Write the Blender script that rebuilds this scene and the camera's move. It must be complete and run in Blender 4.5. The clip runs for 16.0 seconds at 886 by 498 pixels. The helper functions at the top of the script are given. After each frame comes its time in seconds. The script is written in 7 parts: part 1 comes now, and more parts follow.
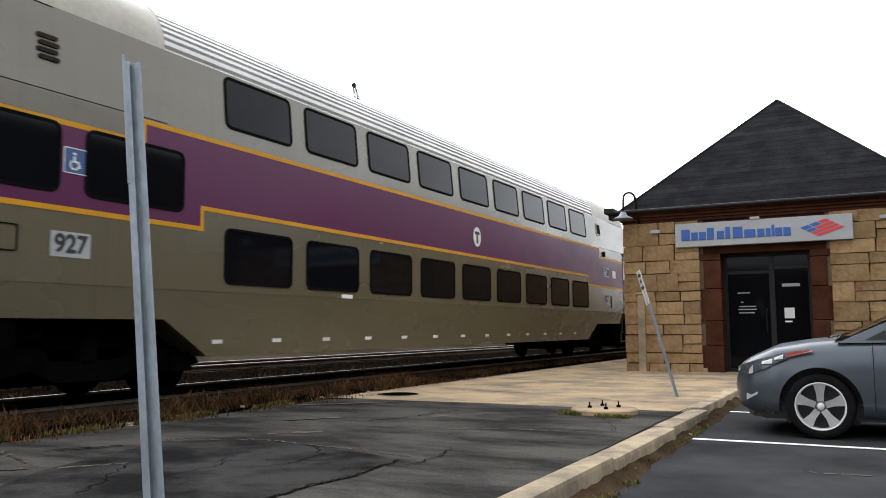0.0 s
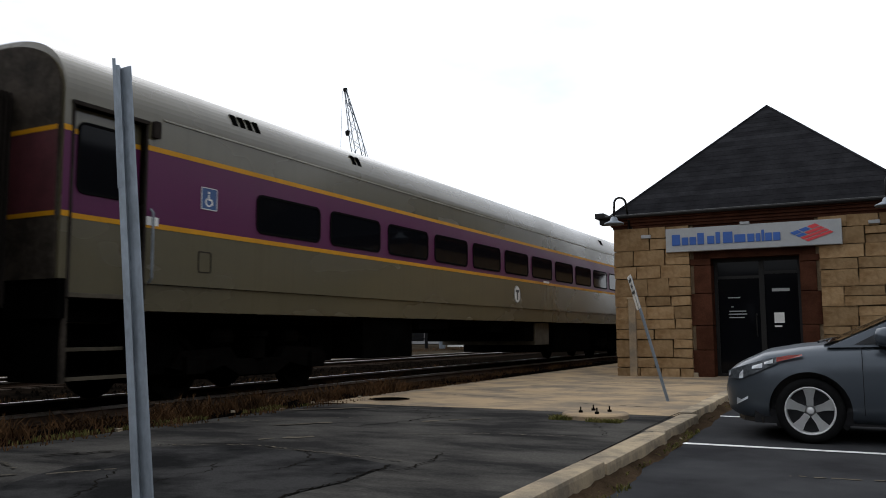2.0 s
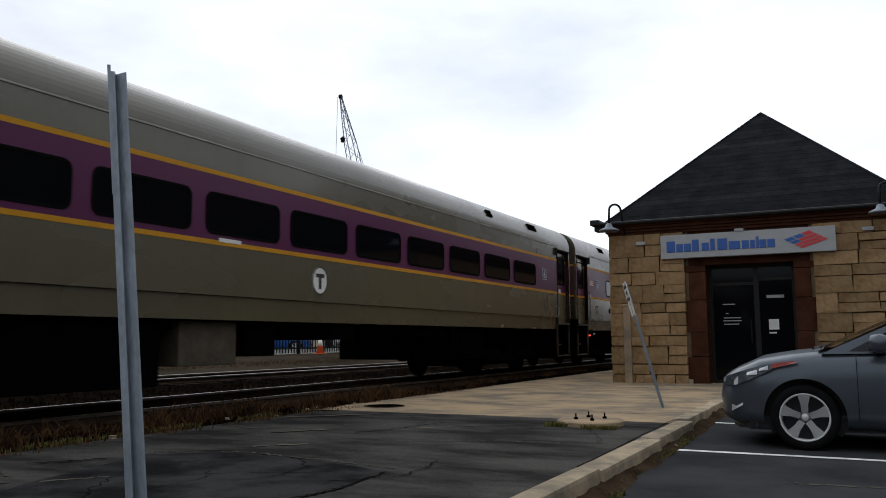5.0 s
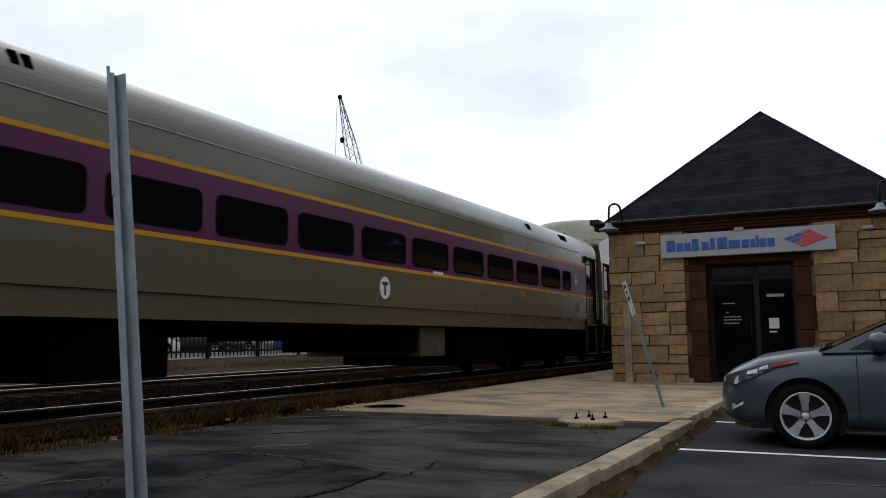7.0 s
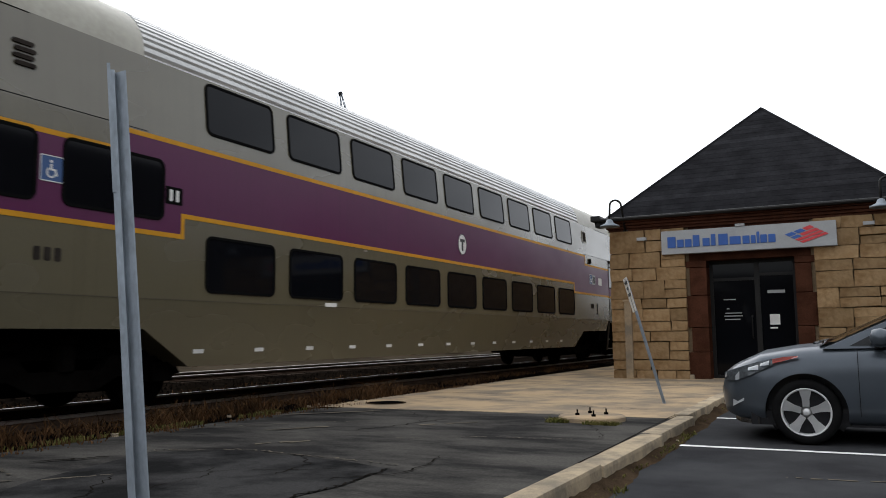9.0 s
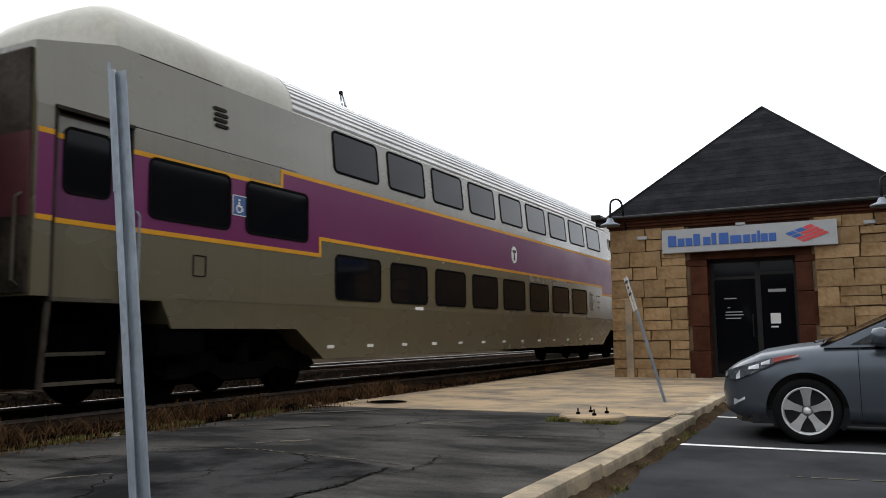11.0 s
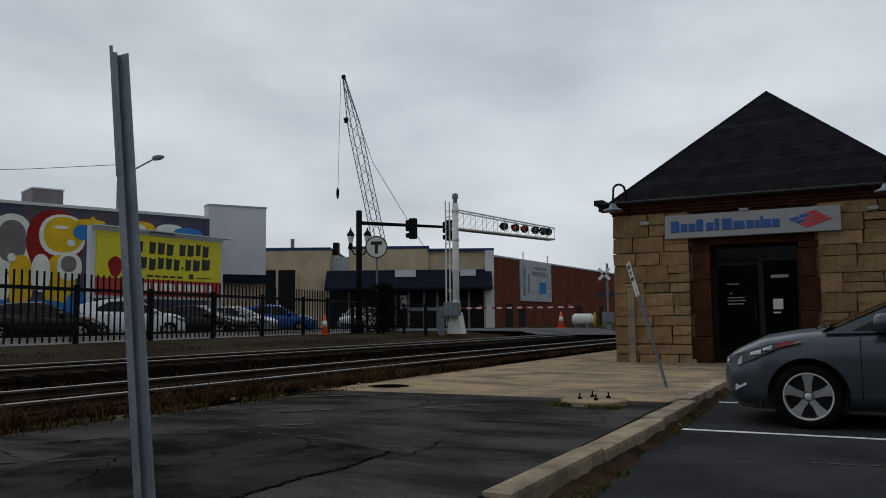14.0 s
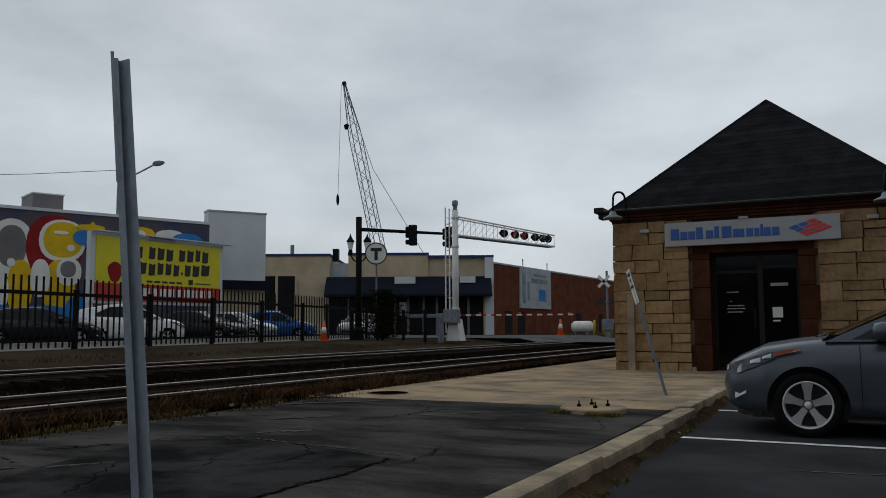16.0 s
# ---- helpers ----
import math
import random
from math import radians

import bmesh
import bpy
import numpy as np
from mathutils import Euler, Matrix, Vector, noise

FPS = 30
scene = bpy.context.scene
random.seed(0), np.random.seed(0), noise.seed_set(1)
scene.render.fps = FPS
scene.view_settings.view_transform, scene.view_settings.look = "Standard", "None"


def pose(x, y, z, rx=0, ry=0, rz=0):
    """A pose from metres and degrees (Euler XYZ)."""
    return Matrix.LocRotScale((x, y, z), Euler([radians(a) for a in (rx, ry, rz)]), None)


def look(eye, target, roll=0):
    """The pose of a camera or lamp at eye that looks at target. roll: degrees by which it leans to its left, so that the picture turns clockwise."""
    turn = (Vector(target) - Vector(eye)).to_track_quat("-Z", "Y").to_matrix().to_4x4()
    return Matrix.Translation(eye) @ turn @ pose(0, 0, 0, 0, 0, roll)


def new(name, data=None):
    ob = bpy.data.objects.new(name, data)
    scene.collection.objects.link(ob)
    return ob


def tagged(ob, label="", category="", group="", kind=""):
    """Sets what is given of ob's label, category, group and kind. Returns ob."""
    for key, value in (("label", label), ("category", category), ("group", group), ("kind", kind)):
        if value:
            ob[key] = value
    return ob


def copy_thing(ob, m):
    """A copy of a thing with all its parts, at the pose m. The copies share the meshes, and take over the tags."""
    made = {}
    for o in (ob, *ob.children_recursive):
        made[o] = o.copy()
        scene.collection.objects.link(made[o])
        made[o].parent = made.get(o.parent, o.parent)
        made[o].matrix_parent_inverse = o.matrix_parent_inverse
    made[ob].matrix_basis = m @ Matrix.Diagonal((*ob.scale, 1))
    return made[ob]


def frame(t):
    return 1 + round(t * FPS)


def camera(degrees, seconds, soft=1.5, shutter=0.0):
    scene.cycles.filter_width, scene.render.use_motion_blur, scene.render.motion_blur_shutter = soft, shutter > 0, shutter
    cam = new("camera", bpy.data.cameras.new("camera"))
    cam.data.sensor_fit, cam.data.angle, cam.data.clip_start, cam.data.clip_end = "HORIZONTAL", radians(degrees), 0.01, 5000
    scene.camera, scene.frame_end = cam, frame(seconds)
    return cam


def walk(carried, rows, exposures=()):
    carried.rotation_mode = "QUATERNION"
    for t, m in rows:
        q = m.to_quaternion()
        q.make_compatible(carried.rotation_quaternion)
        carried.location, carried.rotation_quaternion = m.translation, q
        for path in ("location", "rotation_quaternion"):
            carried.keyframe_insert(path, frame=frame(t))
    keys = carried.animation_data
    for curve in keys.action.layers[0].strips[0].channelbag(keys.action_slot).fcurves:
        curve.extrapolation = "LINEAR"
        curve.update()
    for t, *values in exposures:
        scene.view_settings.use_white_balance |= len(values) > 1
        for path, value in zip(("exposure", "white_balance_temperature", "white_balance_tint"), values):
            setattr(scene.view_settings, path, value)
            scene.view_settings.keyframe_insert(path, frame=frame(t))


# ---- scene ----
cam = camera(57.13, 16.0, soft=0.95, shutter=0.1)
EYE = (0.0, 0.0, 1.05)
# seconds, yaw, pitch, roll of the hand-held camera, seated in a parked car
PATH = [
    (0, 27.862, 5.611, 0.369), (0.5, 27.477, 5.794, 0.254), (1, 27.297, 5.854, 0.393), (1.5, 27.352, 5.814, 0.321),
    (2, 27.247, 5.940, 0.391), (2.5, 27.266, 5.791, 0.589), (3, 27.282, 6.279, 0.182), (3.5, 26.598, 6.266, 0.040),
    (4, 26.728, 6.389, 0.168), (6.5, 26.900, 6.365, 0.578), (7, 26.922, 6.409, 0.611), (7.5, 26.958, 6.471, 0.620),
    (8, 26.906, 6.257, 0.595), (8.5, 26.954, 6.232, 0.669), (9, 26.986, 6.171, 0.687), (11.5, 27.042, 6.066, 0.733),
    (12, 27.209, 5.348, 0.665), (12.5, 27.813, 5.332, 0.795), (13, 27.483, 5.168, 0.745), (13.5, 27.259, 4.979, 0.576),
    (14, 27.196, 5.044, 0.539), (14.5, 27.075, 5.092, 0.522), (15, 26.962, 5.109, 0.469), (15.5, 26.910, 5.462, 0.592),
    (16, 27.156, 5.519, 0.304)]
EXPOSURES = [(0, 1.5, 6500, 10), (0.5, 1.45, 6500, 10), (1, 1.2, 6480, 10), (1.5, 0.85, 6400, 10), (2, 0.5, 6300, 10), (3, 0.36, 6240, 10), (4, 0.26, 6220, 10), (7, 0.28, 6220, 10), (8, 0.4, 6270, 10),
             (9, 0.92, 6400, 10), (11.5, 1.1, 6440, 10), (12, 1.08, 6400, 10), (12.5, 0.65, 6320, 10), (13, -0.15, 6230, 9), (13.5, -0.42, 6200, 8), (14.5, -0.6, 6180, 7), (16, -0.6, 6180, 7)]
walk(cam, [(t, pose(*EYE, 90 + p, r, y)) for t, y, p, r in PATH], EXPOSURES)

# ---- sky and sun ----
SKY_LOW, SKY_HIGH = 0.9, 1.32   # strength of the cloud light away from the sun and round it
world = bpy.data.worlds.new("overcast_sky")
scene.world = world
world.use_nodes = True
wn, wl = world.node_tree.nodes, world.node_tree.links
sky = wn.new("ShaderNodeTexSky")
sky.sky_type, sky.sun_disc, sky.sun_elevation, sky.sun_rotation = "NISHITA", False, radians(40), radians(311)
sky_dim = wn.new("ShaderNodeMix")
sky_dim.data_type = "RGBA"
sky_dim.blend_type = "MULTIPLY"
sky_dim.inputs[0].default_value = 1.0
sky_dim.inputs[7].default_value = (0.10, 0.10, 0.10, 1)
wl.new(sky.outputs[0], sky_dim.inputs[6])
tc = wn.new("ShaderNodeTexCoord")
cmap = wn.new("ShaderNodeMapping")
cmap.inputs["Scale"].default_value = (1.0, 1.0, 2.6)
wl.new(tc.outputs["Generated"], cmap.inputs[0])
clouds = wn.new("ShaderNodeTexNoise")
clouds.inputs["Scale"].default_value, clouds.inputs["Detail"].default_value = 2.2, 7
clouds.inputs["Roughness"].default_value = 0.52
wl.new(cmap.outputs[0], clouds.inputs["Vector"])
cramp = wn.new("ShaderNodeValToRGB")
cramp.color_ramp.elements[0].position, cramp.color_ramp.elements[0].color = 0.3, (0.47, 0.49, 0.52, 1)
cramp.color_ramp.elements[1].position, cramp.color_ramp.elements[1].color = 0.72, (0.88, 0.89, 0.91, 1)
wl.new(clouds.outputs["Fac"], cramp.inputs[0])
overcast = wn.new("ShaderNodeMix")
overcast.data_type = "RGBA"
overcast.inputs[0].default_value = 0.9
wl.new(sky_dim.outputs[2], overcast.inputs[6])
wl.new(cramp.outputs[0], overcast.inputs[7])
# the cloud is brightest round the veiled sun, in the north-west, and falls off smoothly to the other side
toward = wn.new("ShaderNodeVectorMath")
toward.operation = "DOT_PRODUCT"
toward.inputs[1].default_value = Vector((-0.68, 0.58, 0.45)).normalized()
wl.new(tc.outputs["Generated"], toward.inputs[0])
veil = wn.new("ShaderNodeMapRange")
veil.interpolation_type = "SMOOTHSTEP"
veil.inputs[1].default_value, veil.inputs[2].default_value = -1.0, 1.0
veil.inputs[3].default_value, veil.inputs[4].default_value = SKY_LOW, SKY_HIGH
wl.new(toward.outputs["Value"], veil.inputs[0])
wl.new(overcast.outputs[2], wn["Background"].inputs[0])
wl.new(veil.outputs[0], wn["Background"].inputs[1])
sun_data = bpy.data.lights.new("sun", "SUN")
sun_data.energy, sun_data.angle, sun_data.color = 0.4, radians(60), (1.0, 0.97, 0.93)
sun = new("sun", sun_data)
sun.matrix_world = look((-58, 50, 62), (0, 0, 0))


# ---- materials ----
def material(name, color, rough=0.8, metal=0.0, var=0.25, scale=1.5, fine=40.0, bump=0.15, dist=0.01, tint=None, spec=0.5, rnd=0.0, stretch=(1, 1, 1)):
    """Base colour broken by a broad stain noise and a fine grain, with a little relief; rnd varies it from piece to piece."""
    m = bpy.data.materials.new(name)
    m.use_nodes = True
    n, l = m.node_tree.nodes, m.node_tree.links
    b = n["Principled BSDF"]
    b.inputs["Roughness"].default_value, b.inputs["Metallic"].default_value = rough, metal
    b.inputs["Specular IOR Level"].default_value = spec if rough < 0.7 else 0.12 if rough < 0.85 else 0.0
    co = n.new("ShaderNodeTexCoord")
    mp = n.new("ShaderNodeMapping")
    mp.inputs["Scale"].default_value = stretch
    l.new(co.outputs["Object"], mp.inputs[0])
    big, small = n.new("ShaderNodeTexNoise"), n.new("ShaderNodeTexNoise")
    big.inputs["Scale"].default_value, big.inputs["Detail"].default_value, big.inputs["Roughness"].default_value = scale, 9, 0.62
    small.inputs["Scale"].default_value, small.inputs["Detail"].default_value = fine, 3
    for q in (big, small):
        l.new(mp.outputs[0], q.inputs["Vector"])
    r = n.new("ShaderNodeValToRGB")
    e = r.color_ramp.elements
    c2 = tint or tuple(c * (1 - var) for c in color)
    e[0].position, e[0].color = 0.39, (*c2, 1)
    e[1].position, e[1].color = 0.60, (*color, 1)
    l.new(big.outputs["Fac"], r.inputs[0])
    mx = n.new("ShaderNodeMix")
    mx.data_type, mx.blend_type = "RGBA", "OVERLAY"
    mx.inputs[0].default_value = min(0.6, var)
    l.new(r.outputs[0], mx.inputs[6])
    l.new(small.outputs["Fac"], mx.inputs[7])
    out = mx.outputs[2]
    if rnd:
        oi, hsv, mr = n.new("ShaderNodeObjectInfo"), n.new("ShaderNodeHueSaturation"), n.new("ShaderNodeMapRange")
        mr.inputs[3].default_value, mr.inputs[4].default_value = 1 - rnd, 1 + rnd
        l.new(oi.outputs["Random"], mr.inputs[0])
        l.new(mr.outputs[0], hsv.inputs["Value"])
        l.new(out, hsv.inputs["Color"])
        out = hsv.outputs[0]
    l.new(out, b.inputs["Base Color"])
    if bump:
        bp = n.new("ShaderNodeBump")
        bp.inputs["Strength"].default_value, bp.inputs["Distance"].default_value = bump, dist
        l.new(small.outputs["Fac"], bp.inputs["Height"])
        l.new(bp.outputs[0], b.inputs["Normal"])
    return m


def weathered(name, color, dirt, rough, gloss=0.5):
    """Coach paint with soft patches, thin rain streaks running down and a fine film of dust."""
    m = bpy.data.materials.new(name)
    m.use_nodes = True
    n, l = m.node_tree.nodes, m.node_tree.links
    b = n["Principled BSDF"]
    b.inputs["Specular IOR Level"].default_value = gloss
    co = n.new("ShaderNodeTexCoord")
    facs = []
    for stretch, scale, detail, lo, hi in (((1, 0.5, 1.2), 0.7, 3, 0.35, 0.8), ((1.0, 5.0, 0.22), 1.6, 4, 0.50, 0.85), ((1, 1, 1), 30, 3, 0.3, 0.8)):
        mp, q, r = n.new("ShaderNodeMapping"), n.new("ShaderNodeTexNoise"), n.new("ShaderNodeMapRange")
        mp.inputs["Scale"].default_value = stretch
        q.inputs["Scale"].default_value, q.inputs["Detail"].default_value, q.inputs["Roughness"].default_value = scale, detail, 0.6
        r.inputs[1].default_value, r.inputs[2].default_value = lo, hi
        l.new(co.outputs["Object"], mp.inputs[0])
        l.new(mp.outputs[0], q.inputs["Vector"])
        l.new(q.outputs["Fac"], r.inputs[0])
        facs.append(r.outputs[0])
    out = None
    for f, amount in zip(facs, (0.5, 0.4, 0.16)):
        k, mx = n.new("ShaderNodeMath"), n.new("ShaderNodeMix")
        k.operation = "MULTIPLY"
        k.inputs[1].default_value = amount
        l.new(f, k.inputs[0])
        mx.data_type = "RGBA"
        l.new(k.outputs[0], mx.inputs[0])
        if out is None:
            mx.inputs[6].default_value = (*color, 1)
        else:
            l.new(out, mx.inputs[6])
        mx.inputs[7].default_value = (*dirt, 1)
        out = mx.outputs[2]
    l.new(out, b.inputs["Base Color"])
    rr = n.new("ShaderNodeMapRange")
    rr.inputs[3].default_value, rr.inputs[4].default_value = rough, rough + 0.18
    l.new(facs[0], rr.inputs[0])
    l.new(rr.outputs[0], b.inputs["Roughness"])
    bp = n.new("ShaderNodeBump")
    bp.inputs["Strength"].default_value, bp.inputs["Distance"].default_value = 0.05, 0.02
    l.new(facs[0], bp.inputs["Height"])
    l.new(bp.outputs[0], b.inputs["Normal"])
    return m


def glow(name, color, strength):
    m = bpy.data.materials.new(name)
    m.use_nodes = True
    b = m.node_tree.nodes["Principled BSDF"]
    b.inputs["Base Color"].default_value = (*color, 1)
    b.inputs["Emission Color"].default_value, b.inputs["Emission Strength"].default_value = (*color, 1), strength
    return m


M = {}
M["asphalt"] = material("asphalt_worn", (0.074, 0.070, 0.063), 0.85, var=0.5, scale=1.3, fine=70, bump=0.5, dist=0.006, tint=(0.027, 0.026, 0.025), stretch=(0.6, 1.3, 1))
M["asphalt_lot"] = material("asphalt_lot", (0.051, 0.05185, 0.05355), 0.85, var=0.5, scale=0.6, fine=110, bump=0.5, dist=0.006, tint=(0.0306, 0.0306, 0.0323))
M["patch"] = material("asphalt_pale_patch", (0.125, 0.108, 0.084), 0.9, var=0.5, scale=5, fine=70, bump=0.4, tint=(0.06, 0.055, 0.047))
M["crack"] = material("crack_dirt", (0.016, 0.014, 0.012), 0.95, var=0.3)
M["concrete"] = material("concrete_pavement", (0.389, 0.288, 0.178), 0.9, var=0.22, scale=1.4, fine=60, bump=0.3, tint=(0.21, 0.173, 0.131))
M["kerb"] = material("granite_kerb", (0.437, 0.352, 0.239), 0.85, var=0.35, scale=3, fine=120, bump=0.4, rnd=0.12, tint=(0.228, 0.194, 0.148))
M["paint"] = material("road_paint", (0.84, 0.83, 0.80), 0.7, var=0.3, scale=6, fine=80, bump=0.2)
M["soil"] = material("trackside_soil", (0.068, 0.0464, 0.0288), 0.95, var=0.5, scale=1.3, fine=45, bump=0.8, dist=0.03, tint=(0.032, 0.0224, 0.0144))
# far darker than dark brown stone: shade beneath the train is in the colour
M["ballast"] = material("ballast_shade_dark", (0.009, 0.0066, 0.0048), 0.95, var=0.5, scale=2.0, fine=28, bump=1.0, dist=0.04, tint=(0.0036, 0.003, 0.0024))
M["far_ground"] = material("far_gravel", (0.05, 0.04, 0.028), 0.95, var=0.4, scale=0.3, fine=20, bump=0.5, tint=(0.03, 0.024, 0.017))
M["road"] = material("far_road", (0.13, 0.13, 0.13), 0.9, var=0.3, scale=0.4, fine=30)
M["rail"] = material("rail_steel", (0.06, 0.042, 0.031), 0.85, 0.0, var=0.4, scale=4, fine=60)
M["railhead"] = material("rail_head", (0.27, 0.245, 0.22), 0.45, 1.0, var=0.2, scale=4, fine=60, bump=0.05)
M["tie"] = material("tie_timber", (0.045, 0.035, 0.028), 0.95, var=0.4, scale=5, fine=60, bump=0.6, rnd=0.3)
M["weed"] = material("dry_weed", (0.110, 0.058, 0.027), 0.95, var=0.5, scale=3, fine=30, bump=0, tint=(0.030, 0.018, 0.010))
M["grass"] = material("green_grass", (0.15, 0.13, 0.045), 0.9, var=0.4, scale=6, fine=30, bump=0, tint=(0.065, 0.07, 0.02))
M["coach"] = weathered("coach_grey_paint", (0.112, 0.098, 0.058), (0.066, 0.053, 0.028), 0.2, 0.85)
M["coach_roof"] = material("coach_roof", (0.376, 0.359, 0.298), 0.45, var=0.2, scale=0.8, fine=14, bump=0.04, tint=(0.27, 0.254, 0.199))
M["steel_roof"] = material("corrugated_stainless", (0.62, 0.62, 0.60), 0.35, 0.3, var=0.15, scale=1.0, fine=20, bump=0.03)
M["purple"] = weathered("purple_band", (0.098, 0.013, 0.064), (0.062, 0.011, 0.044), 0.3, 0.3)
# redder copy of the purple, with angle-dependent sheen put into the colour
M["cab_purple"] = weathered("cab_purple_band", (0.128, 0.008, 0.072), (0.096, 0.008, 0.064), 0.3, 0.3)
M["gold"] = material("gold_line", (0.58, 0.27, 0.008), 0.5, var=0.12, scale=2, fine=20, bump=0.02, spec=0.2)
M["gasket"] = material("window_gasket", (0.008, 0.008, 0.008), 0.9, var=0.2)
M["tinted"] = material("tinted_glass", (0.004, 0.0045, 0.006), 0.06, var=0.1, scale=0.5, fine=3, bump=0.0, spec=0.12)
# blacker than real paint: the shade under the coaches is in this colour
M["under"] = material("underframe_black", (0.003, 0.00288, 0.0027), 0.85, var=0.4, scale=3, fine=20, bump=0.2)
# iron taken near black, with the shade around the trucks in its colour
M["bogie"] = material("bogie_shade_iron", (0.005, 0.0045, 0.004), 0.9, 0.0, var=0.4, scale=4, fine=25, bump=0.2)
# tan darkened: shade below the coach sill is part of this colour
M["box_tan"] = material("equipment_box", (0.091, 0.077, 0.0546), 0.7, var=0.3, scale=3, fine=20)
M["bellows"] = material("diaphragm_rubber", (0.035, 0.0294, 0.0252), 0.9, var=0.3, scale=3, fine=20)
M["maroon"] = material("maroon_end", (0.096, 0.0224, 0.028), 0.6, var=0.3, scale=3, fine=20)
M["white"] = material("white_paint", (0.78, 0.77, 0.73), 0.55, var=0.15, scale=3, fine=30, bump=0.03)
M["black"] = material("black_paint", (0.014, 0.014, 0.014), 0.55, var=0.2, scale=3, fine=30, bump=0.03)
M["blue_sign"] = material("blue_sign", (0.027, 0.08, 0.22), 0.5, var=0.1, scale=3, bump=0.02)
M["red_sign"] = material("red_sign", (0.62, 0.06, 0.03), 0.5, var=0.1, scale=3, bump=0.02)
M["galv"] = material("galvanised_steel", (0.2125, 0.2422, 0.272), 0.5, 0.45, var=0.3, scale=7, fine=60, bump=0.06, stretch=(1, 1, 0.4))
M["stone"] = material("sandstone", (0.303, 0.201, 0.106), 0.9, var=0.2, scale=3.2, fine=14, bump=0.6, dist=0.03, rnd=0.22, tint=(0.228, 0.138, 0.0657))
M["mortar"] = material("mortar", (0.235, 0.175, 0.111), 0.95, var=0.3, scale=5, fine=60, bump=0.3)
M["brownstone"] = material("brownstone", (0.0781, 0.032, 0.0193), 0.85, var=0.35, scale=3, fine=40, bump=0.4, dist=0.015, rnd=0.15)
M["shingle"] = material("dark_slate_roof", (0.0229, 0.0229, 0.0249), 0.9, var=0.35, scale=2.2, fine=18, bump=0.35, dist=0.012, rnd=0.2)
M["frame_dark"] = material("dark_bronze_frame", (0.012, 0.011, 0.010), 0.5, 0.0, var=0.2, spec=0.25)
M["bank_sign"] = material("sign_panel_grey", (0.3536, 0.3604, 0.3604), 0.5, var=0.1, scale=3, bump=0.02)
M["brand_blue"] = material("letter_blue", (0.02, 0.09, 0.34), 0.45, var=0.08, bump=0.0)
M["brand_red"] = material("letter_red", (0.55, 0.03, 0.035), 0.45, var=0.08, bump=0.0)
M["grime"] = material("grimy_end", (0.05625, 0.045, 0.03375), 0.8, var=0.4, scale=2.5, fine=20, tint=(0.0225, 0.018, 0.0135))
M["glow_lamp"] = glow("lit_red", (1.0, 0.08, 0.05), 1.2)
M["glow_amber"] = glow("lit_amber", (1.0, 0.55, 0.12), 4.0)
M["asphalt_dark"] = material("asphalt_dark_patch", (0.042, 0.041, 0.040), 0.85, var=0.4, scale=1.6, fine=80, bump=0.5, dist=0.006, tint=(0.014, 0.014, 0.014))


# ---- mesh helpers ----
def finish(name, bm, mat, parent=None, label="", smooth=False):
    me = bpy.data.meshes.new(name)
    bm.normal_update()
    bm.to_mesh(me)
    bm.free()
    me.materials.append(M[mat] if isinstance(mat, str) else mat)
    if smooth:
        me.polygons.foreach_set("use_smooth", [True] * len(me.polygons))
    ob = new(name, me)
    if parent:
        ob.parent = parent
    if label:
        ob["label"] = label
    return ob


def part(name, bm, mat, parent, label="", smooth=False):
    return finish(name, bm, mat, parent, label, smooth)


def thing(name, m, label, category, group="", kind=""):
    ob = new(name)
    ob.matrix_world = m
    return tagged(ob, label, category, group, kind)


def box(x0, x1, y0, y1, z0, z1, bev=0.0, bm=None):
    bm = bm or bmesh.new()
    v = [bm.verts.new((x, y, z)) for x in (x0, x1) for y in (y0, y1) for z in (z0, z1)]
    fs = [bm.faces.new([v[i] for i in f]) for f in ((0, 1, 3, 2), (4, 6, 7, 5), (0, 4, 5, 1), (2, 3, 7, 6), (0, 2, 6, 4), (1, 5, 7, 3))]
    if bev:
        es = list({e for f in fs for e in f.edges})
        bmesh.ops.bevel(bm, geom=es, offset=bev, segments=2, affect="EDGES", profile=0.7)
    return bm


def prism(pts, axis, a0, a1, bm=None):
    """A polygon given in the two other axes, pushed along axis from a0 to a1."""
    bm = bm or bmesh.new()
    def at(p, a):
        return {"x": (a, p[0], p[1]), "y": (p[0], a, p[1]), "z": (p[0], p[1], a)}[axis]
    A = [bm.verts.new(at(p, a0)) for p in pts]
    B = [bm.verts.new(at(p, a1)) for p in pts]
    n = len(pts)
    caps = [bm.faces.new(A), bm.faces.new(list(reversed(B)))]
    for i in range(n):
        bm.faces.new((A[i], B[i], B[(i + 1) % n], A[(i + 1) % n]))
    bmesh.ops.recalc_face_normals(bm, faces=bm.faces[:])
    return bm


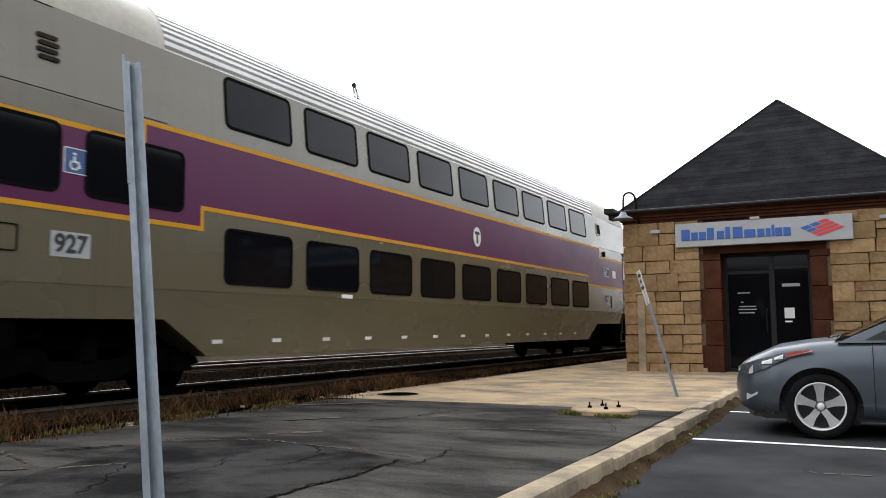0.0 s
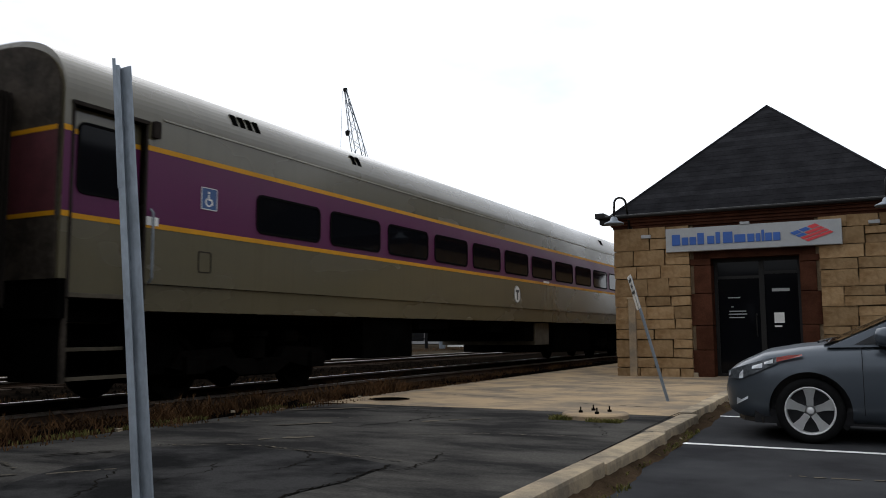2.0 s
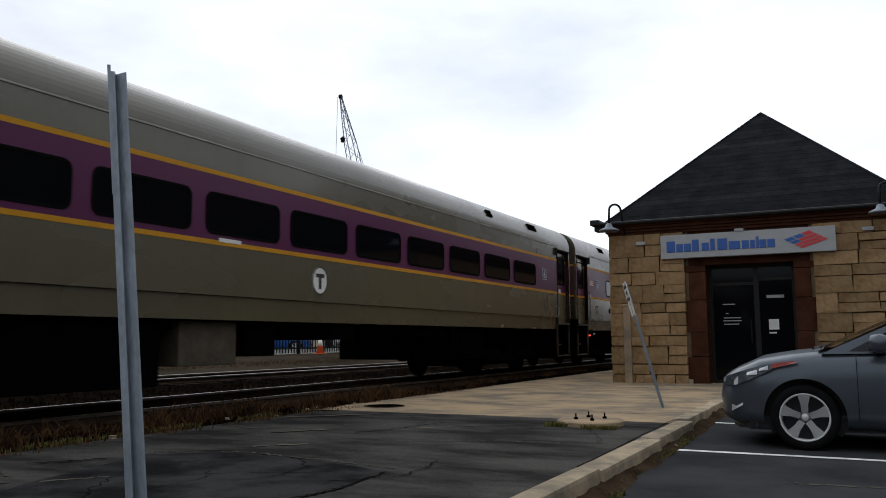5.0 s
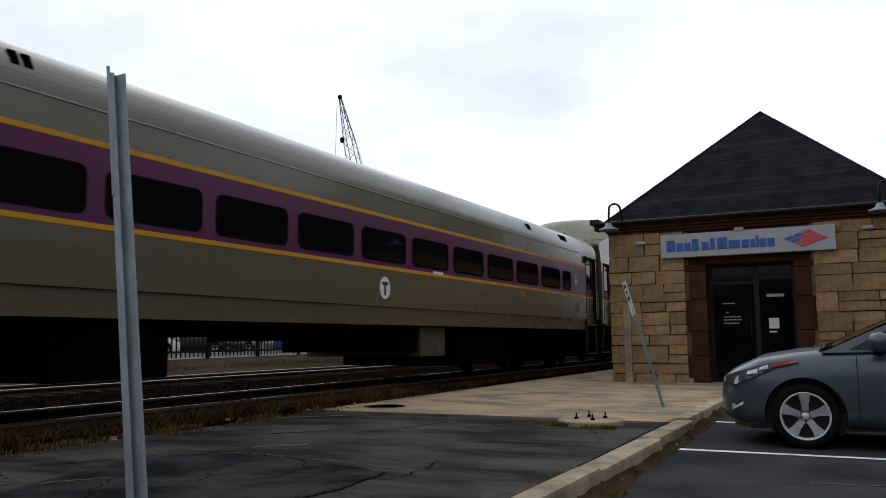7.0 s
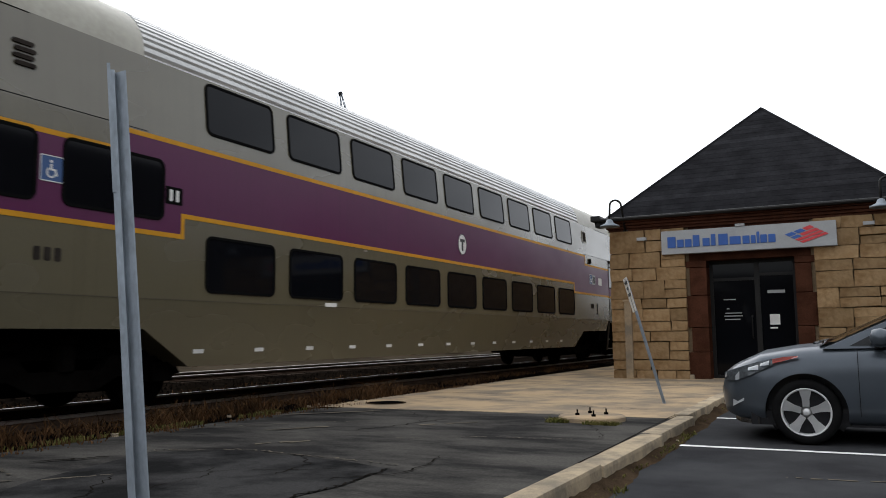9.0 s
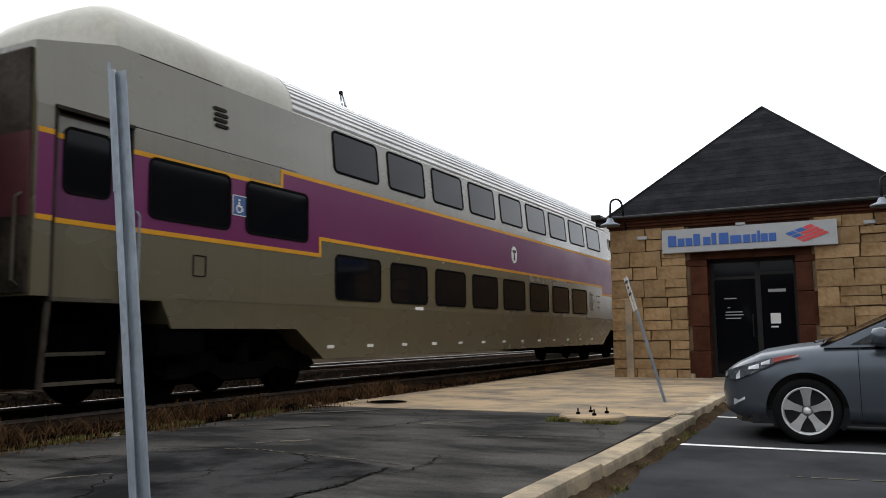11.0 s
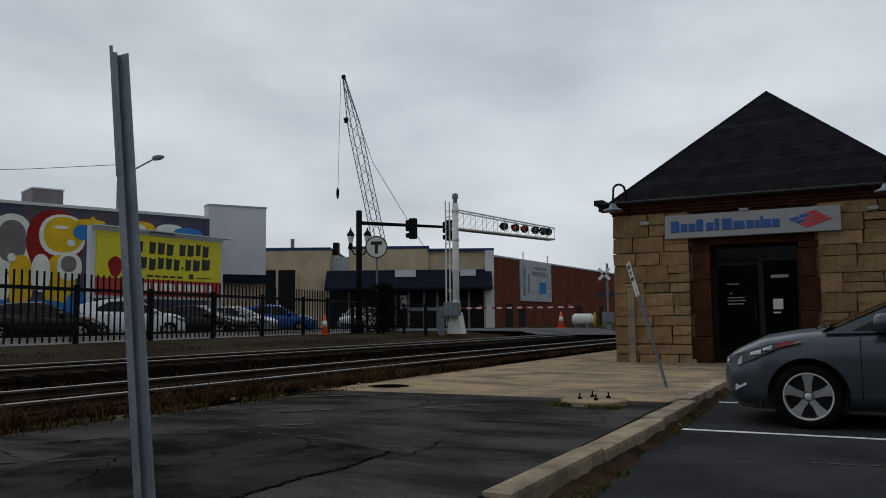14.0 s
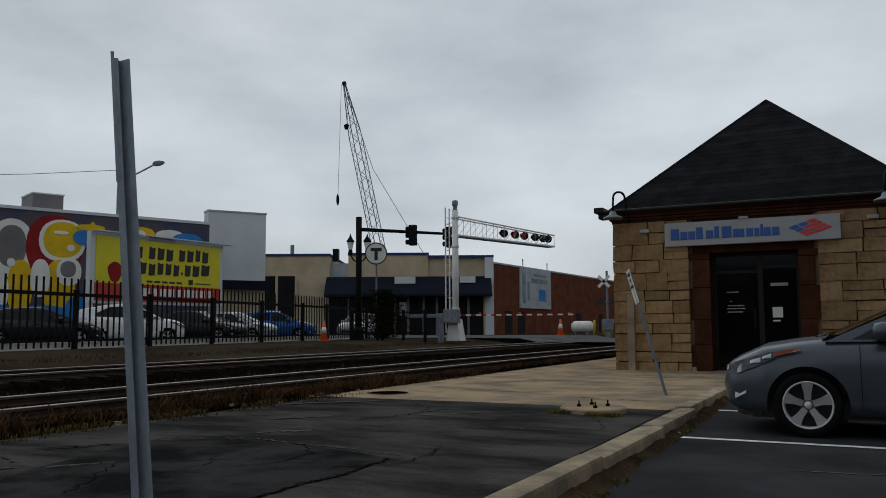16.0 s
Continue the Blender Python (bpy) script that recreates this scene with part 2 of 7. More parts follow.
def tube(pts, r, seg=8, bm=None, r1=None):
    """A round bar along a line of points."""
    bm = bm or bmesh.new()
    pts = [Vector(p) for p in pts]
    rings = []
    for i, p in enumerate(pts):
        d = (pts[min(i + 1, len(pts) - 1)] - pts[max(i - 1, 0)]).normalized()
        a = d.orthogonal().normalized() if i == 0 else (rings_a - d * rings_a.dot(d)).normalized()
        rings_a = a
        b = d.cross(a)
        rr = r if r1 is None else r + (r1 - r) * i / (len(pts) - 1)
        rings.append([bm.verts.new(p + (a * math.cos(k * math.tau / seg) + b * math.sin(k * math.tau / seg)) * rr) for k in range(seg)])
    for q, s in zip(rings, rings[1:]):
        for k in range(seg):
            bm.faces.new((q[k], q[(k + 1) % seg], s[(k + 1) % seg], s[k]))
    bm.faces.new(list(reversed(rings[0])))
    bm.faces.new(rings[-1])
    return bm


def lathe(prof, axis="z", seg=20, at=(0, 0, 0), bm=None, caps=True):
    """(radius, height) pairs turned about an axis."""
    bm = bm or bmesh.new()
    def put(r, h, a):
        c, s = r * math.cos(a), r * math.sin(a)
        p = {"z": (c, s, h), "x": (h, c, s), "y": (c, h, s)}[axis]
        return bm.verts.new((p[0] + at[0], p[1] + at[1], p[2] + at[2]))
    rings = [[put(max(r, 1e-4), h, k * math.tau / seg) for k in range(seg)] for r, h in prof]
    for q, s in zip(rings, rings[1:]):
        for k in range(seg):
            bm.faces.new((q[k], q[(k + 1) % seg], s[(k + 1) % seg], s[k]))
    if caps:
        bm.faces.new(rings[0])
        bm.faces.new(rings[-1])
    bmesh.ops.recalc_face_normals(bm, faces=bm.faces[:])
    return bm


def rounded(w, h, r, seg=4):
    """Outline of a rounded rectangle about the origin."""
    out = []
    for cx, cy, a in ((w / 2 - r, h / 2 - r, 0), (-w / 2 + r, h / 2 - r, 90), (-w / 2 + r, -h / 2 + r, 180), (w / 2 - r, -h / 2 + r, 270)):
        for k in range(seg + 1):
            t = radians(a + 90 * k / seg)
            out.append((cx + r * math.cos(t), cy + r * math.sin(t)))
    return out


def plate(w, h, r, x0, x1, cy, cz):
    """A rounded plate on a side wall: its outline in y and z, from x0 to x1."""
    return prism([(cy + a, cz + b) for a, b in rounded(w, h, r)], "x", x0, x1)


def ring_plate(w, h, r, t, x0, x1, cy, cz):
    """A rounded frame of width t round a window."""
    bm = bmesh.new()
    o, i = rounded(w + 2 * t, h + 2 * t, r + t), rounded(w, h, r)
    lay = [[bm.verts.new((x, cy + a, cz + b)) for a, b in q] for q, x in ((o, x0), (o, x1), (i, x1), (i, x0))]
    n = len(o)
    for A, B in zip(lay, lay[1:] + lay[:1]):
        for k in range(n):
            bm.faces.new((A[k], A[(k + 1) % n], B[(k + 1) % n], B[k]))
    bmesh.ops.recalc_face_normals(bm, faces=bm.faces[:])
    return bm


def text(name, body, size, m, mat, parent=None, depth=0.004, label="", bold=0.0):
    """Lettering in the built-in font, made a mesh; m poses its middle (x to the right, y up, z out)."""
    cu = bpy.data.curves.new(name, "FONT")
    cu.body, cu.size, cu.extrude, cu.align_x, cu.align_y, cu.offset = body, size, depth, "CENTER", "CENTER", bold
    tmp = bpy.data.objects.new(name, cu)
    scene.collection.objects.link(tmp)
    dg = bpy.context.evaluated_depsgraph_get()
    me = bpy.data.meshes.new_from_object(tmp.evaluated_get(dg))
    bpy.data.objects.remove(tmp)
    me.transform(m)
    me.materials.clear()
    me.materials.append(M[mat])
    ob = new(name, me)
    ob.parent = parent
    if label:
        ob["label"] = label
    return ob


# ---- ground ----
APRON, RAIL_Z, TX, T2X = 0.13, 0.23, -8.74, -14.85


def kerb_x(y):
    """The kerb's inner edge: it drifts a little off the track's line."""
    return max(-1.975, -1.80 - 0.021 * (y - 4))


def strip(name, prof, y0, y1, mat, label, category, step=None):
    """Ground of one cross-section (x, z), run along the track."""
    bm = bmesh.new()
    ys = [y0, y1] if not step else list(np.arange(y0, y1 + 1e-6, step))
    rows = [[bm.verts.new((kerb_x(y) + 0.08 if x == -1.98 else x, y, z)) for x, z in prof] for y in ys]
    for a, b in zip(rows, rows[1:]):
        for i in range(len(prof) - 1):
            bm.faces.new((a[i], a[i + 1], b[i + 1], b[i]))
    bmesh.ops.recalc_face_normals(bm, faces=bm.faces[:])
    if bm.faces[:][0].normal.z < 0:
        bmesh.ops.reverse_faces(bm, faces=bm.faces[:])
    return tagged(finish(name, bm, mat), label, category, kind="structure")


def structure():
    # one base sheet to the horizon, with the paved pieces laid on it
    strip("ground", [(-2500, 0.3), (-60, 0.42), (-20.5, 0.40), (-17.5, 0.12), (-16.6, 0.03), (-7.2, 0.0), (-6.6, 0.06), (-2.0, 0.05), (-1.9, -0.05), (2500, -0.05)],
          -400, 3000, "far_ground", "flat gravel and earth ground reaching the horizon", "ground")
    strip("parking_lot", [(-1.9, 0.0), (30, 0.0)], -30, 70, "asphalt_lot", "dark worn asphalt of the parking lot", "asphalt")
    strip("apron", [(-6.62, APRON - 0.02), (-6.2, APRON), (-4.2, APRON + 0.01), (-1.98, APRON)], -30, 9.2, "asphalt", "cracked dark asphalt apron beside the railway", "asphalt", 0.8)
    strip("pavement", [(-6.9, APRON - 0.03), (-6.5, APRON + 0.004), (-1.9, APRON + 0.004)], 9.2, 60, "concrete", "worn tan concrete pavement in front of the bank", "pavement")
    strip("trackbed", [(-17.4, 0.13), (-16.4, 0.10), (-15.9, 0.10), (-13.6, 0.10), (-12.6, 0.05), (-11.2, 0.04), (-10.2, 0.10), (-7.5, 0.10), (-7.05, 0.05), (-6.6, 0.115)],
          -120, 400, "ballast", "ballast of the two railway tracks, near black for the train's shade", "track bed")


structure()


def railway(cx, label):
    tr = thing("railway_track", pose(cx, 0, 0), label, "railway track", "railway tracks", "structure")
    for s in (-1, 1):
        prof = [(-0.07, 0), (0.07, 0), (0.07, 0.015), (0.012, 0.03), (0.012, 0.095), (-0.012, 0.095), (-0.012, 0.03), (-0.07, 0.015)]
        part("rail", prism([(s * 0.755 + x, RAIL_Z - 0.13 + z) for x, z in prof], "y", -120, 400), "rail", tr, "rusty steel rail")
        part("rail_head", prism([(s * 0.755 + x, RAIL_Z + z) for x, z in ((-0.035, -0.035), (0.035, -0.035), (0.036, -0.006), (0.028, 0), (-0.028, 0), (-0.036, -0.006))],
                                "y", -120, 400), "railhead", tr, "worn shiny running surface")
    me = None
    for k in range(120):
        y = -12 + k * 0.55
        if me is None:
            t = part("tie", box(-1.3, 1.3, -0.11, 0.11, 0.02, RAIL_Z - 0.125, 0.008), "tie", tr)
            me = t.data
        else:
            t = new("tie", me)
            t.parent = tr
        t.location = (random.uniform(-0.04, 0.04), y, random.uniform(-0.008, 0.008))
    return tr


railway(TX, "two rusty rails on dark timber ties, nearer track")
railway(T2X, "two rusty rails on dark timber ties, farther track")

# ---- train ----
HW, ROOF = 1.51, 0.76   # half width of a coach, rise of a double-decker's roof


def both(fn):
    for s in (1, -1):
        fn(s)


def band(name, pts, s, x, mat, parent, label=""):
    """A flat painted piece on a side: outline in y and z."""
    return part(name, prism(pts, "x", s * (HW - 0.01), s * x), mat, parent, label)


def window(name, cy, cz, w, h, s, parent, r=0.07, gasket=0.035):
    g = part(name, plate(w, h, r, s * (HW - 0.02), s * (HW + 0.006), cy, cz), "tinted", parent, "dark tinted glass")
    part("gasket", ring_plate(w, h, r, gasket, s * (HW - 0.02), s * (HW + 0.014), cy, cz), "gasket", g)
    return g


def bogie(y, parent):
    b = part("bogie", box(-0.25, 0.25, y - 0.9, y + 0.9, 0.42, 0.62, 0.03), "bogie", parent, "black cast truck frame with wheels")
    # one plain block stands for brake gear and the shade between wheels
    part("brake_rigging", box(-0.62, 0.62, y - 1.75, y + 1.75, 0.22, 0.98, 0.04), "under", b, "black block for brake gear and shade between the wheels")
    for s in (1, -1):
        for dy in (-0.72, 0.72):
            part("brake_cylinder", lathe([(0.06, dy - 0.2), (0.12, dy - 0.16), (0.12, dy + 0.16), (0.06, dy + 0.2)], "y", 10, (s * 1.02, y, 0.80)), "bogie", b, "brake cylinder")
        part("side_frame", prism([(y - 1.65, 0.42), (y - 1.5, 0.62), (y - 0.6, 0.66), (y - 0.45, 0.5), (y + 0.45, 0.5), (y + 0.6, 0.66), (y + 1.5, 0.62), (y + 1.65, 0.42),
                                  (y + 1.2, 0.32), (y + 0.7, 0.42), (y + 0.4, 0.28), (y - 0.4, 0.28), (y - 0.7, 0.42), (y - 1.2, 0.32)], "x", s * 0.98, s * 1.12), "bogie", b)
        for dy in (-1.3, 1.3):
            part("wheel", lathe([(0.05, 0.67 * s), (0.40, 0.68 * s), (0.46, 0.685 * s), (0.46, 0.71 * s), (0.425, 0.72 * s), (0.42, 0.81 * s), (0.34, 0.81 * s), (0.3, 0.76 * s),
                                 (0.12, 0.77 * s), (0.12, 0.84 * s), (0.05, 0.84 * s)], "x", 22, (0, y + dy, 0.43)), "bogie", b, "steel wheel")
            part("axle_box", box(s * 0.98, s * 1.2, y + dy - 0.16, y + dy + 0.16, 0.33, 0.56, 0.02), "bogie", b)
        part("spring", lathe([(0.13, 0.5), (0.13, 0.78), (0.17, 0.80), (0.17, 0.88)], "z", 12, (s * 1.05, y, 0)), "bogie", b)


def access_sign(cy, cz, size, s, parent):
    p = part("access_sign", plate(size, size, 0.02, s * HW, s * (HW + 0.007), cy, cz), "blue_sign", parent, "blue sign with white wheelchair symbol")
    x0, x1 = s * HW, s * (HW + 0.011)
    k = size / 2
    bm = ring_plate(size * 0.93, size * 0.93, 0.01, size * 0.035, x0, x1, cy, cz)
    prism([(cy + s * a * k, cz + b * k) for a, b in ((-0.14, 0.35), (0.02, 0.35), (0.02, 0.0), (0.36, 0.0), (0.5, -0.5), (0.36, -0.55), (0.24, -0.14), (-0.14, -0.14))], "x", x0, x1, bm)
    prism([(cy + s * (-0.06 + 0.12 * math.cos(t)) * k, cz + (0.55 + 0.12 * math.sin(t)) * k) for t in np.linspace(0, math.tau, 10)[:-1]], "x", x0, x1, bm)
    arc = [(-0.05 + 0.42 * math.cos(t), -0.3 + 0.42 * math.sin(t)) for t in np.linspace(2.2, 5.9, 10)]
    arc += [(-0.05 + 0.3 * math.cos(t), -0.3 + 0.3 * math.sin(t)) for t in np.linspace(5.9, 2.2, 10)]
    prism([(cy + s * a * k, cz + b * k) for a, b in arc], "x", x0, x1, bm)
    part("wheelchair_symbol", bm, "white", p, "white wheelchair symbol")


def round_logo(cy, cz, r, s, parent):
    d = part("round_mark", prism([(cy + 0.9 * r * math.cos(t), cz + r * math.sin(t)) for t in np.linspace(0, math.tau, 29)[:-1]], "x", s * HW, s * (HW + 0.008)),
             "white", parent, "white disc with a black ring and bar mark")
    ring = bmesh.new()
    A = [[ring.verts.new((s * (HW + x), cy + 0.9 * q * math.cos(t), cz + q * math.sin(t))) for t in np.linspace(0, math.tau, 29)[:-1]] for q, x in ((r, 0.004), (r, 0.011), (r * 0.93, 0.011), (r * 0.93, 0.004))]
    for a, b in zip(A, A[1:]):
        for k in range(28):
            ring.faces.new((a[k], a[(k + 1) % 28], b[(k + 1) % 28], b[k]))
    prism([(cy - 0.5 * r, cz + 0.5 * r), (cy + 0.5 * r, cz + 0.5 * r), (cy + 0.5 * r, cz + 0.22 * r), (cy + 0.16 * r, cz + 0.22 * r), (cy + 0.16 * r, cz - 0.62 * r),
           (cy - 0.16 * r, cz - 0.62 * r), (cy - 0.16 * r, cz + 0.22 * r), (cy - 0.5 * r, cz + 0.22 * r)], "x", s * HW, s * (HW + 0.011), ring)
    part("bar_mark", ring, "black", d)


RECESS, DOOR_W = 0.085, 0.95


def side_door(cy, s, parent, z0, zt, w, gold=(2.08, 2.98), glass=(0.62, 0.72)):
    """A sliding door set back in its opening, over a step well filled black for its shade."""
    X = HW - RECESS
    def flat(name, y0, y1, za, zb, x, mat, par, label=""):
        return part(name, box(*sorted((s * (X - 0.02), s * x)), y0, y1, za, zb), mat, par, label)
    d = part("door", box(*sorted((s * (X - 0.04), s * X)), cy - w / 2, cy + w / 2, z0, zt, 0.006), "coach", parent, "grey coach door with purple band")
    flat("door_band", cy - w / 2 + 0.003, cy + w / 2 - 0.003, gold[0] + 0.03, gold[1] - 0.03, X + 0.003, "purple", d)
    for z in gold:
        flat("door_line", cy - w / 2 + 0.003, cy + w / 2 - 0.003, z - 0.028, z + 0.028, X + 0.005, "gold", d)
    g = part("door_window", plate(glass[0], glass[1], 0.07, s * (X - 0.02), s * (X + 0.008), cy - 0.03, 2.715), "tinted", d, "dark tinted glass")
    part("gasket", ring_plate(glass[0], glass[1], 0.07, 0.03, s * (X - 0.02), s * (X + 0.016), cy - 0.03, 2.715), "gasket", g)
    # jambs coloured dark to carry the shadow of the door recess
    for e in (-1, 1):
        part("door_jamb", box(*sorted((s * (X - 0.03), s * (HW + 0.012))), *sorted((cy + e * w / 2, cy + e * (w / 2 + 0.035))), z0 - 0.05, zt + 0.02, 0.004), "bellows", d, "dark door edge lining with the recess shade in its colour")
    part("door_header", box(*sorted((s * (X - 0.03), s * (HW + 0.028))), cy - w / 2 - 0.035, cy + w / 2 + 0.035, zt, zt + 0.045, 0.006), "bellows", d, "dark rain strip over the door")
    part("threshold", box(*sorted((s * (X - 0.1), s * (HW + 0.006))), cy - w / 2, cy + w / 2, z0 - 0.05, z0, 0.006), "box_tan", d, "worn metal threshold")
    part("grab_rail", tube([(s * (HW + 0.005), cy + w / 2 + 0.1, z0 + 0.15), (s * (HW + 0.05), cy + w / 2 + 0.1, z0 + 0.2), (s * (HW + 0.05), cy + w / 2 + 0.1, z0 + 0.95),
                            (s * (HW + 0.005), cy + w / 2 + 0.1, z0 + 1.0)], 0.014, 6), "galv", d, "steel grab rail")
    # solid black box gives the open well its shade
    part("step_well", box(*sorted((s * 0.6, s * (HW - 0.62))), cy - w / 2, cy + w / 2, 0.34, z0 - 0.05), "under", d, "black box holding the shade of the step well")
    for k, z in enumerate((0.36, 0.66, 0.96)):
        st = part("step", box(*sorted((s * (HW - 0.04 - 0.2 * k), s * (HW - 0.62))), cy - w / 2 + 0.03, cy + w / 2 - 0.03, z, z + 0.035, 0.006), "bogie", d, "steel step")
        part("step_nosing", box(*sorted((s * (HW - 0.045 - 0.2 * k), s * (HW - 0.028 - 0.2 * k))), cy - w / 2 + 0.03, cy + w / 2 - 0.03, z, z + 0.04, 0.004), "box_tan", st, "worn step edge")
    for e in (-1, 1):
        part("step_side", box(*sorted((s * (HW - 0.6), s * (HW - 0.05))), *sorted((cy + e * w / 2, cy + e * (w / 2 + 0.03))), 0.34, z0 - 0.05), "under", d)
        part("step_post", box(*sorted((s * (HW - 0.05), s * (HW - 0.005))), *sorted((cy + e * (w / 2 - 0.005), cy + e * (w / 2 + 0.045))), 0.34, z0 - 0.05, 0.006), "grime", d, "dirty step side post")
    return d


def coach_end(e, y, top, parent, hw=0.7):
    """Diaphragm and coupler at one end."""
    y0, y1 = sorted((y, y + e * 0.29))
    dm = part("diaphragm", box(-hw, hw, y0, y1, 1.15, top, 0.06), "bellows", parent, "dark ribbed rubber diaphragm")
    for k in range(5):
        part("rib", ring_end(hw + 0.03, 1.12, top + 0.03, 0.06, y + e * (0.05 + 0.055 * k), y + e * (0.08 + 0.055 * k)), "maroon" if k == 4 else "bellows", dm)
    part("coupler", box(-0.14, 0.14, *sorted((y, y + e * 0.34)), 0.72, 0.98, 0.03), "bogie", parent, "iron coupler")


def ring_end(hw, z0, z1, t, y0, y1):
    bm = bmesh.new()
    for a, b, c, d in ((-hw, -hw + t, z0, z1), (hw - t, hw, z0, z1), (-hw + t, hw - t, z1 - t, z1), (-hw + t, hw - t, z0, z0 + t)):
        box(a, b, min(y0, y1), max(y0, y1), c, d, bm=bm)
    return bm


def bilevel(y, label, number, cab=False):
    c = thing("bilevel_coach", pose(TX, y, RAIL_Z), label, "train coach", "coaches of the train")
    END, END0 = (12.5 if cab else 12.4), 12.65   # its two ends, rear and front, from the middle of the windows
    D0, D1, F0, F1 = 11.60 - DOOR_W / 2, 11.60 + DOOR_W / 2, 11.93 - DOOR_W / 2, 11.93 + DOOR_W / 2
    front = [(-END0, 1.27), (-END0, 3.88), (-11.6, 4.15), (11.5, 4.15), (END, 3.88), (END, 1.27)]
    notch = [] if cab else [(D1, 1.27), (D1, 3.2), (D0, 3.2), (D0, 1.27)]
    low = [(10.95, 1.27), (10.75, 0.95), (8.35, 0.95), (7.6, 0.50), (-7.6, 0.50), (-8.35, 0.95), (-10.75, 0.95), (-10.95, 1.27), (-F0, 1.27), (-F0, 3.2), (-F1, 3.2), (-F1, 1.27)]
    part("body", prism(front + notch + low, "x", -HW, HW), "coach", c, "dirty grey-beige painted body")
    # black filler behind the doors in place of a shaded interior
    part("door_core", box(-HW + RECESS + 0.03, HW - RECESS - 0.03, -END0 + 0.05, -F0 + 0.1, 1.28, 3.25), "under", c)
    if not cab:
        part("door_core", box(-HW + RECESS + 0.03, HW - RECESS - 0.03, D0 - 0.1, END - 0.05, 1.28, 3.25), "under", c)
    PURPLE = "cab_purple" if cab else "purple"
    # corrugated roof over the middle, smooth hoods over the ends
    prof = []
    for k in range(121):
        a = math.pi * k / 120
        px, pz = HW * math.copysign(abs(math.cos(a)) ** 0.55, math.cos(a)), 4.15 + ROOF * math.sin(a) ** 0.8
        lift = -0.026 if k % 4 == 1 else 0.0
        prof.append((px + lift * math.cos(a), pz + lift * max(0.3, math.sin(a))))
    part("corrugated_roof", prism(prof, "y", -8.4, 8.2), "steel_roof", c, "ribbed stainless steel roof")
    for e in (-1, 1):
        bm = bmesh.new()
        rows = []
        for y_, k in ((8.2, 1.0), (8.26, 1.03), (11.05, 1.03), (11.26, 1.0), (11.40, 0.90), (11.48, 0.70), (11.51, 0.45), (11.52, 0.01)):
            yy = e * (y_ + ((0.2 if y_ < 8.3 else 0.1) if e < 0 else 0))
            rows.append([bm.verts.new((HW * 1.0 * math.copysign(abs(math.cos(math.pi * j / 24)) ** 0.55, math.cos(math.pi * j / 24)), yy,
                                       4.14 + (ROOF - 0.01) * k * math.sin(math.pi * j / 24) ** 0.8)) for j in range(25)])
        for a, b in zip(rows, rows[1:]):
            for j in range(24):
                bm.faces.new((a[j], a[j + 1], b[j + 1], b[j]))
        bmesh.ops.recalc_face_normals(bm, faces=bm.faces[:])
        part("roof_hood", bm, "coach_roof", c, "smooth grey roof hood", smooth=True)
        for x, r in ((-1.30, -52), (1.30, 52)):
            hatch = part("roof_hatch", box(-0.16, 0.16, -0.27, 0.27, -0.02, 0.014, 0.006), "under", c, "dark roof vent")
            hatch.matrix_local = pose(x, e * 10.15, 4.15 + (ROOF - 0.01) * 0.62, 0, r, 0)
        bogie(e * 9.07, c)
        if not (cab and e > 0):
            ye = END if e > 0 else -END0
            coach_end(e, ye, 3.35, c)
            ew = part("end_wall", box(-HW * 0.97, HW * 0.97, *sorted((ye, ye + e * 0.03)), 1.3, 3.8), "grime", c, "grimy brown end wall")
            part("end_band", box(-HW * 0.96, HW * 0.96, *sorted((ye, ye + e * 0.034)), 2.07, 2.93), "maroon", ew)
            for x in (-1.36, 1.36):
                part("end_rail", tube([(x, ye, 1.35), (x, ye + e * 0.1, 1.42), (x, ye + e * 0.1, 2.25), (x, ye, 2.32)], 0.016, 6), "box_tan", ew, "end grab rail")
    for e in (-1, 1):
        part("seam", box(-HW - 0.003, HW + 0.003, *sorted((e * 8.4, e * 11.8)), 3.235, 3.245), "gasket", c)
        part("seam", box(-HW - 0.003, HW + 0.003, *sorted((e * 11.3, e * 9.9)), 4.135, 4.147), "gasket", c)
    part("seam", box(-HW - 0.003, HW + 0.003, -10.7, 10.7, 1.295, 1.303), "box_tan", c)

    def side(s):
        for k in range(9):
            yy = (k - 4) * 1.685
            window("window", yy, 3.765, 1.29, 0.63, s, c)
            if not (cab and k == 8):
                window("window", yy, 1.76, 1.29, 0.65, s, c)
        # purple band: high between the trucks, one step lower over them
        y1 = 9.41 if cab else 8.55
        e1 = END - 0.02 if cab else D0 - 0.035
        e0 = -F0 + 0.035
        pts = [(e0, 2.07), (-7.82, 2.07), (-7.82, 2.32), (7.45, 2.32), (7.45, 2.07), (e1, 2.07), (e1, 2.93), (y1, 2.93), (y1, 3.19), (-8.75, 3.19), (-8.75, 2.95), (e0, 2.95)]
        band("purple_band", pts, s, HW + 0.003, PURPLE, c, "purple painted band")
        g = 0.028
        runs = [(e0, -7.82, 2.06), (-7.82, 7.45, 2.315), (7.45, e1, 2.06), (-8.75, y1, 3.19), (y1, e1, 2.93), (e0, -8.75, 2.95)]
        for e, zt in ((-1, 2.95),) if cab else ((-1, 2.95), (1, 2.93)):
            a, b = (D1 + 0.035, END - 0.02) if e > 0 else (-END0 + 0.02, -F1 - 0.035)
            band("purple_band", [(a, 2.07), (b, 2.07), (b, zt), (a, zt)], s, HW + 0.003, PURPLE, c)
            runs += [(a, b, 2.06), (a, b, zt)]
        for a, b, z in runs:
            band("gold_line", [(a, z - g), (b, z - g), (b, z + g), (a, z + g)], s, HW + 0.005, "gold", c, "gold painted line")
